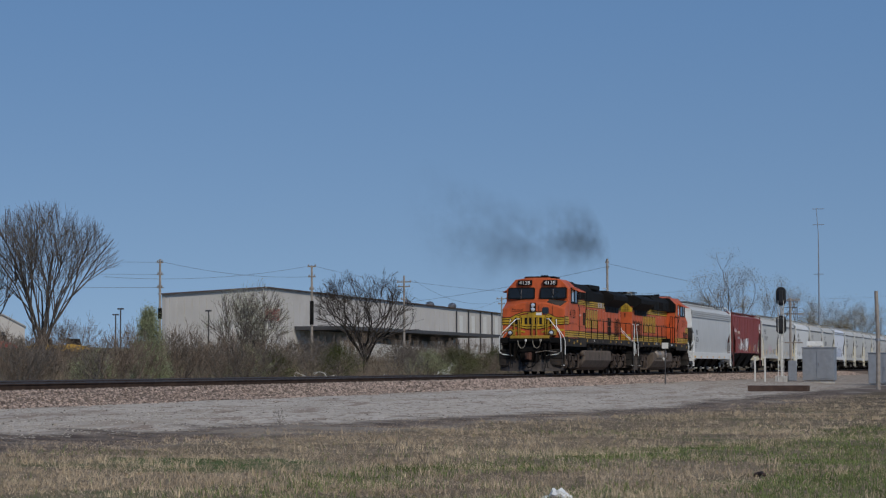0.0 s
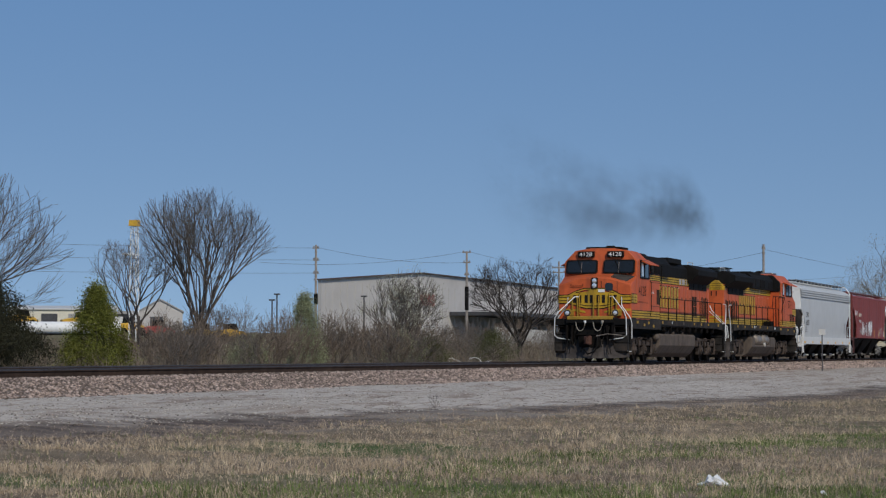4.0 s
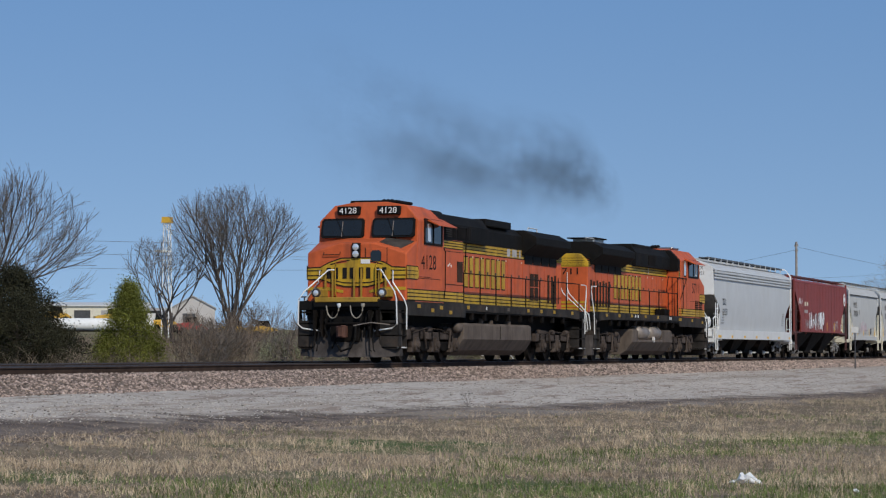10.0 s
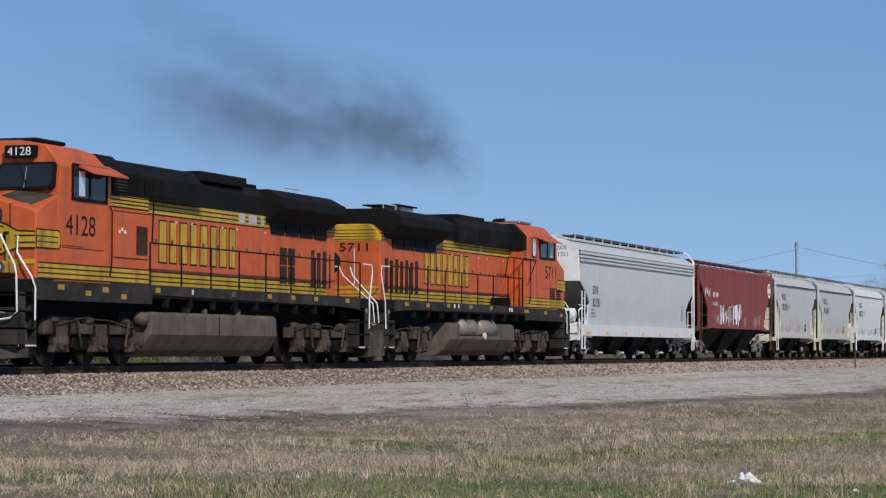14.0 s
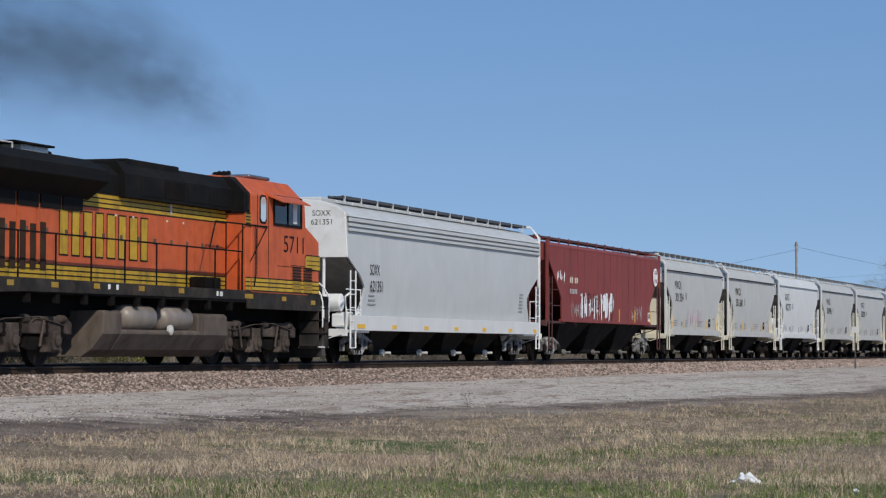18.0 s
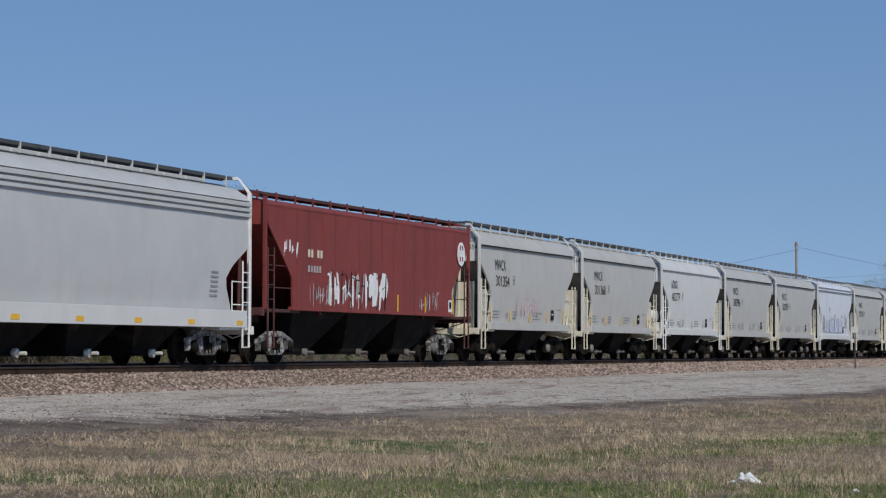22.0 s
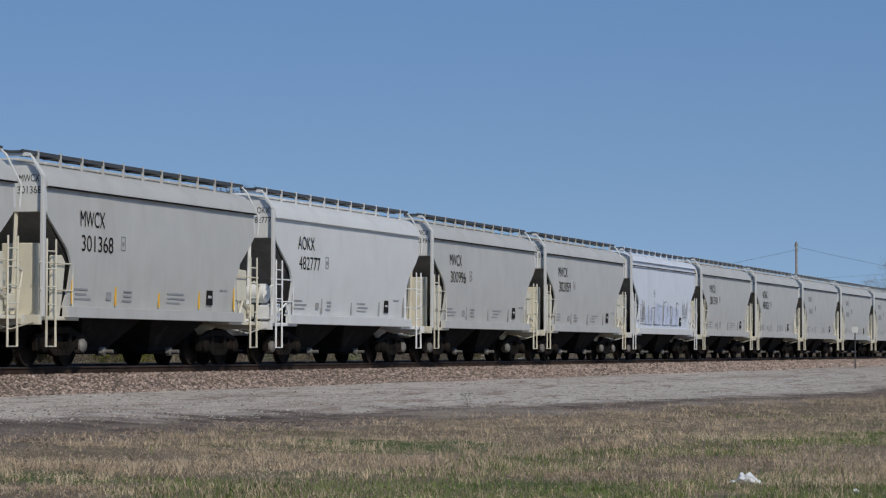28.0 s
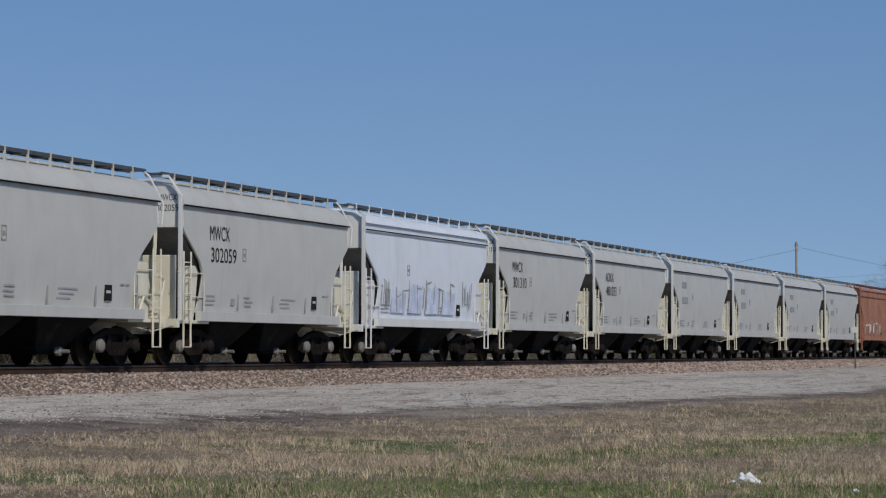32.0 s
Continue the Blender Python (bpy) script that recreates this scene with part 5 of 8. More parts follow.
def graffiti(seed, x0, x1, z0, z1, n, materials, thick=0.05):
    """Loose sprayed strokes and patches with drips, no letters: outlines on the side."""
    r = random.Random(seed)
    out = []
    for k in range(n):
        cx = x0 + (x1 - x0) * (k + r.random() * 0.8) / n
        h = (z1 - z0) * r.uniform(0.45, 1.0)
        lo = z0 + r.uniform(0, (z1 - z0) - h)
        lean = r.uniform(-0.12, 0.22) * h
        w = thick * r.uniform(0.5, 1.9)
        mt = r.choice(materials)
        out.append((mt, [(cx, lo), (cx + w, lo + r.uniform(0, 0.06)), (cx + w * r.uniform(0.8, 1.5) + lean * 0.5, lo + h * 0.5), (cx + w + lean, lo + h * r.uniform(0.9, 1.0)), (cx + lean + w * 0.2, lo + h), (cx + lean * 0.5 - w * 0.15, lo + h * 0.5)]))
        if r.random() < 0.7:
            zz = lo + h * r.uniform(0.15, 0.95)
            ln = (x1 - x0) / n * r.uniform(0.6, 1.3)
            dz = r.uniform(-0.1, 0.12)
            out.append((r.choice(materials), [(cx, zz), (cx + ln * 0.5, zz + dz * 0.3), (cx + ln, zz + dz), (cx + ln, zz + dz + thick * 0.6), (cx + ln * 0.5, zz + dz * 0.3 + thick * 0.9), (cx, zz + thick * 0.7)]))
        if r.random() < 0.4:
            out.append((mt, [(cx + w * 0.3, lo - r.uniform(0.02, 0.1)), (cx + w * 0.45, lo - 0.02), (cx + w * 0.5, lo + 0.08), (cx + w * 0.25, lo + 0.08)]))
    return out


big_bars = [(2.2, 1.60 + 0.12 * k, 0.62 - 0.08 * k, 0.04, MARK_GREY) for k in range(3)] + [(16.6, 1.62 + 0.11 * k, 0.42, 0.04, MARK_GREY) for k in range(6)]
hopper("covered_hopper", 43.3, dict(
    length=19.4, z_bottom=1.27, z_eave=3.95, z_roof=4.45, cut=((2.85, 0.52), (2.72, 0.80), (2.4, 1.50), (2.05, 1.89), (1.8, 1.80), (1.27, 1.40)), x_top=0.52, x_bottom=1.7, x_sill=0.8, z_sill=0.89, z_endcut=2.85, slope_to=4.6,
    eave_bars=((3.56, 0.08), (3.69, 0.08), (3.82, 0.10)), eave_paint=HOPPER_PALE, handle=SILVER, walk=WALKWAY, brackets=14, sill=HOPPER_WHITE, platform=WHITE, post=WHITE, post_ends=(-1,), ladder_top=2.5, roof_curve=((0.10, 0.22), (0.35, 0.55), (0.8, 0.86)),
    slope=SHADE_GREY, bays=4, bay_from=3.2, bay_low=0.28, bay=BAY_SHADED, truck=2.2, body=HOPPER_PALE, end=WHITE, cols=26, tags=True, silver=True, bulge=0.09, gear=1, walk_in=0.7, walk_drop=0.06, rail_to=-0.15,
    mark="SOXX", digits="621351", mark_at=(2.22, 2.42, 0.30, 0.78), end_text=True, bars=big_bars), "light grey rounded covered hopper car with white end")
red_spray = graffiti(5, 4.6, 7.3, 1.46, 2.45, 13, [SPRAY_WHITE, SPRAY_WHITE, SPRAY_GREY], 0.085) + graffiti(6, 7.4, 9.0, 1.46, 2.5, 6, [SPRAY_WHITE], 0.21) + graffiti(8, 4.9, 9.2, 1.46, 2.5, 13, [LETTER_BLACK], 0.035) + graffiti(12, 3.4, 4.6, 1.5, 2.1, 7, [SPRAY_GREY], 0.035) + graffiti(9, 12.0, 13.9, 1.5, 2.1, 8, [SPRAY_GREY], 0.03) + graffiti(3, 1.6, 2.5, 2.75, 3.15, 5, [SPRAY_WHITE], 0.05)
red_bars = [(3.3 + 0.22 * k, 2.74, 0.12, 0.2, CREAM) for k in (0, 1, 3, 4)] + [(3.3 + 0.2 * k, 2.36, 0.10, 0.17, SPRAY_GREY) for k in range(5)]
red_bars += [(x, 1.42, 0.07, 0.5, REFLECTOR) for x in (10.2, 12.6, 15.2)] + [(14.8, 1.5, 0.3, 0.36, SPRAY_WHITE), (14.85, 1.6, 0.2, 0.2, LETTER_BLACK)]
red_car = hopper("covered_hopper", 62.65, dict(
    length=17.4, z_bottom=1.42, z_eave=3.95, z_roof=4.15, cut=((3.48, 0.6), (2.15, 2.25), (1.42, 2.30)), x_top=0.6, x_bottom=2.35, x_sill=2.2, z_sill=1.36, z_endcut=3.45, slope_to=4.6,
    eave_bars=((3.92, 0.06),), eave_paint=OXIDE, walk=DARK_RED_WALK, bracket_paint=OXIDE, brackets=13, sill=OXIDE, platform=DARK_RED_WALK, post=OXIDE, ladder_top=2.9,
    slope=OXIDE, bays=3, bay_from=2.6, bay_low=0.30, bay=BAY_SHADED, truck=2.1, body=OXIDE, end=OXIDE, cols=18, ribs=True, silver=True, bulge=0.0,
    bars=red_bars, spray=red_spray), "oxide red ribbed covered hopper car with white graffiti")
emblem = Mesh().lathe((15.95, -1.53, 3.28), (0, -1, 0), [(0, 0.36), (0.012, 0.36)], 28)
part("round_emblem", emblem, SPRAY_WHITE, red_car, "white round emblem")
em2 = Mesh()
for dx, dz in ((-0.15, 0.14), (0.07, 0.14), (-0.15, -0.2), (0.07, -0.2)):
    em2.box(15.95 + dx, 15.95 + dx + 0.09, -1.55, -1.542, 3.28 + dz - 0.02, 3.28 + dz + 0.12)
part("emblem_shape", em2, OXIDE, red_car)

GREY_LABEL = "light grey two-bay covered hopper car with cream end shields"
small_hopper(80.15, 12.25, "MWCX", "301354", HOPPER_GREY, 11, spray=graffiti(21, 4.6, 7.2, 1.5, 2.15, 9, [PINK_PAINT], 0.045), strip=REFLECTOR, label="light grey two-bay covered hopper car with faded pink graffiti")
small_hopper(92.40, 12.25, "MWCX", "301368", HOPPER_GREY, 12, strip=REFLECTOR, label="light grey two-bay covered hopper car with yellow side strips")
small_hopper(104.65, 12.35, "AOKX", "482777", HOPPER_WHITE, 13, strip=MARK_GREY, sill=HOPPER_WHITE, gear=1, platform=WHITE, shield=None, eave_paint=HOPPER_WHITE, label="white two-bay covered hopper car with exposed brake gear")
small_hopper(117.0, 12.05, "MWCX", "300996", HOPPER_GREY, 14, strip=MARK_GREY, label=GREY_LABEL)
small_hopper(129.05, 12.05, "MWCX", "302059", HOPPER_GREY, 15, strip=MARK_GREY, label=GREY_LABEL)
graf = [(BLUE_PAINT, [(2.75 + 1.5 * k, 1.42), (3.95 + 1.5 * k, 1.42), (4.15 + 1.5 * k, 2.42), (2.95 + 1.5 * k, 2.42)]) for k in range(4)] + graffiti(31, 2.6, 8.7, 1.36, 2.45, 12, [MARK_GREY], 0.055) + graffiti(32, 1.9, 2.6, 1.5, 2.5, 5, [MARK_GREY], 0.04) + graffiti(33, 9.2, 10.1, 1.5, 2.5, 6, [MARK_GREY], 0.03)
small_hopper(141.1, 12.4, None, "", HOPPER_BLUE, 16, sill=HOPPER_WHITE, platform=HOPPER_WHITE, shield=HOPPER_WHITE, end=HOPPER_WHITE, z_eave=3.84, z_roof=4.2, spray=graf, label="white covered hopper car with blue-grey graffiti blocks")
small_hopper(153.5, 11.95, "MWCX", "301310", HOPPER_GREY, 17, strip=MARK_GREY, label=GREY_LABEL)
small_hopper(165.45, 12.5, "AOKX", "481033", HOPPER_GREY, 18, strip=MARK_GREY, label=GREY_LABEL)
for k, (off, ln) in enumerate(((177.95, 12.2), (190.15, 12.4), (202.55, 12.3), (214.85, 12.25))):
    small_hopper(off, ln, None, "", HOPPER_GREY, 40 + k, extra=[(2.3, 2.98, 0.8, 0.26, MARK_GREY), (2.3, 2.35, 1.0, 0.26, MARK_GREY)], label=GREY_LABEL)
small_hopper(227.1, 14.5, None, "", RUST, 50, sill=RUST, platform=RUST, shield=None, end=RUST, post=RUST, roof=RUST, walk=DARK_RED_WALK, eave_paint=RUST, z_eave=4.0, spray=graffiti(51, 2.5, 9.0, 1.4, 2.3, 10, [SPRAY_WHITE, MARK_GREY, CREAM], 0.1), label="rusty brown covered hopper car with pale graffiti")
small_hopper(241.6, 12.3, None, "", HOPPER_GREY, 52, label=GREY_LABEL)
small_hopper(253.9, 12.3, None, "", HOPPER_GREY, 53, label=GREY_LABEL)


# ---- ground and track ----
PROFILE = ((-4000, -1.6), (-60, -1.5), (0, -1.05), (8, -1.0), (16, -0.78), (17.6, -0.64), (21.9, -0.50), (22.3, -0.46), (23.45, -0.20), (24.2, -0.17), (30.4, -0.17), (31.1, -0.22),
           (32.8, -0.75), (36, -0.95), (42, -0.65), (60, 0.7), (80, 1.1), (100, 1.4), (137, 1.95), (150, 3.5), (160, 3.8), (4000, 6.0))


def ground_z(x, y):
    for (a, za), (b, zb) in zip(PROFILE, PROFILE[1:]):
        if y <= b:
            z = za + (zb - za) * max(0.0, (y - a)) / (b - a)
            break
    else:
        z = PROFILE[-1][1]
    if -20 < y < 22:
        z += 0.05 * noise.noise(Vector((x * 0.35, y * 0.35, 0))) + 0.03 * noise.noise(Vector((x * 1.3, y * 1.3, 5)))
    return z


def ground_material():
    m = bpy.data.materials.new("field_and_gravel")
    m.use_nodes = True
    t = m.node_tree
    b = t.nodes["Principled BSDF"]
    b.inputs["Roughness"].default_value = 0.95
    b.inputs["Specular IOR Level"].default_value = 0.15
    co = t.nodes.new("ShaderNodeTexCoord")
    sep = t.nodes.new("ShaderNodeSeparateXYZ")
    t.links.new(co.outputs["Object"], sep.inputs[0])

    def noise_fac(scale, detail=5.0, lo=0.35, hi=0.65, stretch=None):
        n = t.nodes.new("ShaderNodeTexNoise")
        n.inputs["Scale"].default_value, n.inputs["Detail"].default_value = scale, detail
        if stretch:
            mp = t.nodes.new("ShaderNodeMapping")
            mp.inputs["Scale"].default_value = stretch
            t.links.new(co.outputs["Object"], mp.inputs[0])
            t.links.new(mp.outputs[0], n.inputs["Vector"])
        else:
            t.links.new(co.outputs["Object"], n.inputs["Vector"])
        r = t.nodes.new("ShaderNodeMapRange")
        r.inputs[1].default_value, r.inputs[2].default_value = lo, hi
        t.links.new(n.outputs["Fac"], r.inputs[0])
        return r.outputs[0]

    def mix(fac, a, c):
        n = t.nodes.new("ShaderNodeMix")
        n.data_type = "RGBA"
        t.links.new(fac, n.inputs[0])
        for k, v in ((6, a), (7, c)):
            if isinstance(v, tuple):
                n.inputs[k].default_value = (*v, 1)
            else:
                t.links.new(v, n.inputs[k])
        return n.outputs[2]

    def math_node(op, a, c):
        n = t.nodes.new("ShaderNodeMath")
        n.operation = op
        for k, v in ((0, a), (1, c)):
            if isinstance(v, (int, float)):
                n.inputs[k].default_value = v
            else:
                t.links.new(v, n.inputs[k])
        return n.outputs[0]

    def step(v, lo, hi):
        r = t.nodes.new("ShaderNodeMapRange")
        r.inputs[1].default_value, r.inputs[2].default_value = lo, hi
        t.links.new(v, r.inputs[0])
        return r.outputs[0]

    field = mix(noise_fac(0.35), (0.165, 0.128, 0.088), (0.26, 0.208, 0.145))
    field = mix(noise_fac(2.5, 6.0, 0.45, 0.75), field, (0.125, 0.10, 0.075))
    field = mix(noise_fac(0.22, 4.0, 0.56, 0.66), field, (0.085, 0.115, 0.04))
    field = mix(step(sep.outputs[0], 32, 85), field, mix(noise_fac(0.5, 5.0), (0.085, 0.067, 0.047), (0.155, 0.125, 0.085)))
    dirt = mix(noise_fac(1.2, 6.0), (0.085, 0.064, 0.055), (0.20, 0.165, 0.14))
    dirt = mix(noise_fac(0.45, 5.0, 0.56, 0.66, (0.35, 1.0, 1.0)), dirt, (0.26, 0.225, 0.19))
    gravel = mix(noise_fac(0.5, 4.0, 0.3, 0.7, (0.25, 1.0, 1.0)), (0.45, 0.40, 0.352), (0.56, 0.505, 0.448))
    gravel = mix(noise_fac(0.5, 5.0, 0.52, 0.64, (0.14, 1.3, 1.0)), gravel, (0.36, 0.305, 0.255))
    gravel = mix(step(sep.outputs[0], 100, 190), gravel, mix(noise_fac(0.4, 5.0), (0.22, 0.18, 0.145), (0.33, 0.28, 0.23)))
    gravel = mix(noise_fac(1.7, 6.0, 0.52, 0.66, (0.6, 1.6, 1.0)), gravel, (0.45, 0.40, 0.345))
    gravel = mix(noise_fac(5.0, 7.0, 0.52, 0.64, (0.5, 1.5, 1.0)), gravel, (0.31, 0.262, 0.222))
    gravel = mix(noise_fac(1.1, 6.0, 0.56, 0.64, (0.3, 1.4, 1.0)), gravel, (0.29, 0.232, 0.192))
    ballast = mix(noise_fac(14.0, 5.0), (0.11, 0.083, 0.067), (0.25, 0.197, 0.16))
    brush = mix(noise_fac(0.3), (0.20, 0.16, 0.10), (0.14, 0.135, 0.07))
    # road edge shifts with x: v = y + 0.11 * x
    wob = noise_fac(0.6, 5.0, 0.0, 1.0)
    clampx = t.nodes.new("ShaderNodeClamp")
    clampx.inputs[1].default_value, clampx.inputs[2].default_value = 20, 75
    t.links.new(sep.outputs[0], clampx.inputs[0])
    v = math_node("ADD", sep.outputs[1], math_node("MULTIPLY", clampx.outputs[0], 0.11))
    v = math_node("ADD", v, math_node("MULTIPLY", math_node("SUBTRACT", wob, 0.5), 3.6))
    yy = math_node("ADD", sep.outputs[1], math_node("MULTIPLY", math_node("SUBTRACT", wob, 0.5), 0.5))
    col = mix(step(v, 17.4, 18.4), field, dirt)
    col = mix(step(v, 20.5, 21.5), col, gravel)
    col = mix(step(yy, 21.8, 22.0), col, ballast)
    col = mix(step(yy, 32.6, 33.2), col, brush)
    t.links.new(col, b.inputs["Base Color"])
    n3 = t.nodes.new("ShaderNodeTexNoise")
    n3.inputs["Scale"].default_value, n3.inputs["Detail"].default_value = 12.0, 6.0
    t.links.new(co.outputs["Object"], n3.inputs["Vector"])
    bp = t.nodes.new("ShaderNodeBump")
    bp.inputs["Strength"].default_value, bp.inputs["Distance"].default_value = 0.9, 0.05
    t.links.new(n3.outputs["Fac"], bp.inputs["Height"])
    t.links.new(bp.outputs[0], b.inputs["Normal"])
    return m


GROUND = ground_material()
xs = [-3000, -800, -200, -60, -20] + [0.6 * k for k in range(0, 250)] + [150 + 6 * k for k in range(30)] + [400, 600, 1000, 2000, 4500]
ys = [-3000, -600, -100, -30, -10, -3] + [0.5 * k for k in range(0, 45)] + [22.3, 22.9, 23.45, 24.2, 27.3, 30.4, 31.1, 31.9, 32.8, 36, 45, 60, 80, 100, 137, 150, 160, 200, 400, 900, 2000, 4500]
gm = Mesh()
gm.add([(x, y, ground_z(x, y)) for y in ys for x in xs], [(j * len(xs) + i, j * len(xs) + i + 1, (j + 1) * len(xs) + i + 1, (j + 1) * len(xs) + i) for j in range(len(ys) - 1) for i in range(len(xs) - 1)])
ground = tagged(link("ground", gm, GROUND, smooth=True), "dry grass field, gravel road and ballast bed", "ground", kind="structure")

TIE = mat("tie_wood", (0.10, 0.075, 0.06), 0.9, stain=(0.05, 0.04, 0.035), vary=0.3, bump=0.3, per_object=0.25)


def track(name, yc, label):
    tr = thing(name, pose(0, yc, 0), label, "railway track", "parallel tracks", kind="structure")
    for s in (-1, 1):
        y = s * 0.7525
        web = Mesh()
        web.prism([(y - 0.075, -0.18), (y + 0.075, -0.18), (y + 0.075, -0.165), (y + 0.012, -0.145), (y + 0.010, -0.05), (y + 0.034, -0.038), (y + 0.036, -0.012), (y - 0.036, -0.012), (y - 0.034, -0.038), (y - 0.010, -0.05), (y - 0.012, -0.145), (y - 0.075, -0.165)], "x", -400, 1200)
        rail = part("rail", web, RAIL, tr)
        part("rail_head", Mesh().prism([(y - 0.036, -0.012), (y + 0.036, -0.012), (y + 0.030, 0.0), (y - 0.030, 0.0)], "x", -400, 1200), RAIL_HEAD, rail)
    tie = Mesh().box(-0.115, 0.115, -1.3, 1.3, -0.36, -0.165)
    first = part("tie", tie, TIE, tr)
    first.location = (20, 0, 0)
    for k in range(1, 290):
        o = first.copy()
        scene.collection.objects.link(o)
        o.location = (20 + 0.53 * k, 0, random.uniform(-0.01, 0.012))
    return tr


track("near_track", TRACK_Y, "railway track of brown steel rails on ballast")
track("far_track", FAR_TRACK_Y, "railway track of brown steel rails on ballast")


# ---- fast meshes for plants, stones and smoke ----
def link_arrays(name, verts, faces, material, smooth=False):
    """A mesh from a vertex array (n, 3) and a face array (m, k)."""
    verts, faces = np.asarray(verts, np.float32), np.asarray(faces, np.int32)
    data = bpy.data.meshes.new(name)
    data.vertices.add(len(verts))
    data.vertices.foreach_set("co", verts.ravel())
    m, k = faces.shape
    data.loops.add(m * k)
    data.loops.foreach_set("vertex_index", faces.ravel())
    data.polygons.add(m)
    data.polygons.foreach_set("loop_start", np.arange(m, dtype=np.int32) * k)
    if smooth:
        data.polygons.foreach_set("use_smooth", np.ones(m, bool))
    data.update(calc_edges=True)
    data.materials.append(material)
    return new(name, data)


def blades(rng, base, height, width, lean, bend=0.25):
    """Tapered bent blades of grass or thin stems: three triangles each."""
    n = len(base)
    ang = rng.uniform(0, 2 * np.pi, n)
    side = np.stack([np.cos(ang), np.sin(ang), np.zeros(n)], 1) * width[:, None] / 2
    la = rng.uniform(0, 2 * np.pi, n)
    tilt = np.stack([np.cos(la), np.sin(la), np.zeros(n)], 1) * (lean * height)[:, None]
    up = np.zeros((n, 3))
    up[:, 2] = height
    mid = base + up * 0.55 + tilt * (0.5 - bend)
    tip = base + up + tilt
    v = np.stack([base - side, base + side, mid - side * 0.7, mid + side * 0.7, tip], 1).reshape(-1, 3)
    k = np.arange(n)[:, None] * 5
    f = np.concatenate([k + np.array([0, 1, 3]), k + np.array([0, 3, 2]), k + np.array([2, 3, 4])])
    return v, f


def stones(rng, centre, size, squash=0.7):
    """Broken stones: eight-sided lumps with uneven corners."""
    n = len(centre)
    corner = np.array([(1, 0, 0), (-1, 0, 0), (0, 1, 0), (0, -1, 0), (0, 0, 1), (0, 0, -1)], float)
    p = corner[None] * size[:, None, None] * rng.uniform(0.65, 1.35, (n, 6, 1)) + rng.normal(0, 0.22, (n, 6, 3)) * size[:, None, None]
    p[:, :, 2] *= squash
    a = rng.uniform(0, 2 * np.pi, n)
    c, s = np.cos(a)[:, None], np.sin(a)[:, None]
    p = np.stack([p[:, :, 0] * c - p[:, :, 1] * s, p[:, :, 0] * s + p[:, :, 1] * c, p[:, :, 2]], 2) + centre[:, None]
    tri = np.array([(0, 2, 4), (2, 1, 4), (1, 3, 4), (3, 0, 4), (2, 0, 5), (1, 2, 5), (3, 1, 5), (0, 3, 5)])
    return p.reshape(-1, 3), (np.arange(n)[:, None, None] * 6 + tri).reshape(-1, 3)


def heights(x, y):
    return np.array([ground_z(a, b) for a, b in zip(x, y)])


DRY_GRASS = mat("dry_grass", (0.55, 0.435, 0.30), 0.9, vary=0.22, scale=0.6, bump=0, island=0.35, stain=(0.33, 0.245, 0.17), stain_at=0.46, stain_scale=0.5, spec=0.2)
GREEN_GRASS = mat("green_grass", (0.14, 0.178, 0.06), 0.85, vary=0.3, scale=0.8, bump=0, island=0.45, spec=0.2)
STRAW = mat("flat_straw", (0.40, 0.308, 0.222), 0.9, vary=0.25, scale=0.8, bump=0, island=0.45, spec=0.2)
BALLAST = mat("ballast_stone", (0.335, 0.258, 0.217), 0.9, vary=0.2, scale=1.5, bump=0.2, island=0.7, spec=0.2)
PALE_STONE = mat("pale_gravel", (0.47, 0.425, 0.373), 0.9, vary=0.15, bump=0.1, island=0.35, spec=0.2)
DARK_STONE = mat("dark_gravel", (0.15, 0.128, 0.108), 0.9, vary=0.2, bump=0.1, island=0.5, spec=0.2)
BUDS = mat("brown_buds", (0.25, 0.215, 0.15), 0.9, vary=0.2, bump=0, island=0.4, spec=0.1)
BARK = mat("grey_bark", (0.10, 0.084, 0.073), 0.9, vary=0.25, scale=2.0, bump=0.3, spec=0.2)
TWIG = mat("grey_twigs", (0.15, 0.13, 0.115), 0.9, vary=0.2, bump=0, island=0.25, spec=0.2)
SCRUB = mat("scrub_stems", (0.19, 0.15, 0.12), 0.95, vary=0.4, scale=0.25, bump=0, island=0.4, stain=(0.125, 0.11, 0.06), stain_at=0.5, stain_scale=0.12, spec=0.1)
DARK_BARK = mat("dark_bark", (0.062, 0.052, 0.046), 0.9, vary=0.25, scale=2.0, bump=0.2, island=0.25, spec=0.2)
OLIVE = mat("olive_leaves", (0.075, 0.085, 0.030), 0.8, vary=0.3, scale=0.7, bump=0, island=0.5, spec=0.2)
JUNIPER = mat("juniper_green", (0.135, 0.145, 0.028), 0.8, vary=0.3, scale=1.5, bump=0, island=0.5, spec=0.2)
DARK_CEDAR = mat("dark_cedar", (0.032, 0.032, 0.018), 0.85, vary=0.3, scale=1.2, bump=0, island=0.5, spec=0.2)
YOUNG_LEAF = mat("young_leaves", (0.25, 0.27, 0.16), 0.8, vary=0.25, scale=1.5, bump=0, island=0.5, spec=0.2)
BLOSSOM = mat("pale_blossom", (0.42, 0.42, 0.33), 0.85, vary=0.2, bump=0, island=0.4, spec=0.2)

rng = np.random.default_rng(7)


def field_points(n, r0, r1, az0, az1, power=0.8):
    """Points over the field, thinning with the distance from the road's bend."""
    u = rng.random(n)
    r = (r0 ** power + u * (r1 ** power - r0 ** power)) ** (1 / power)
    az = np.radians(rng.uniform(az0, az1, n))
    return r * np.cos(az), r * np.sin(az)


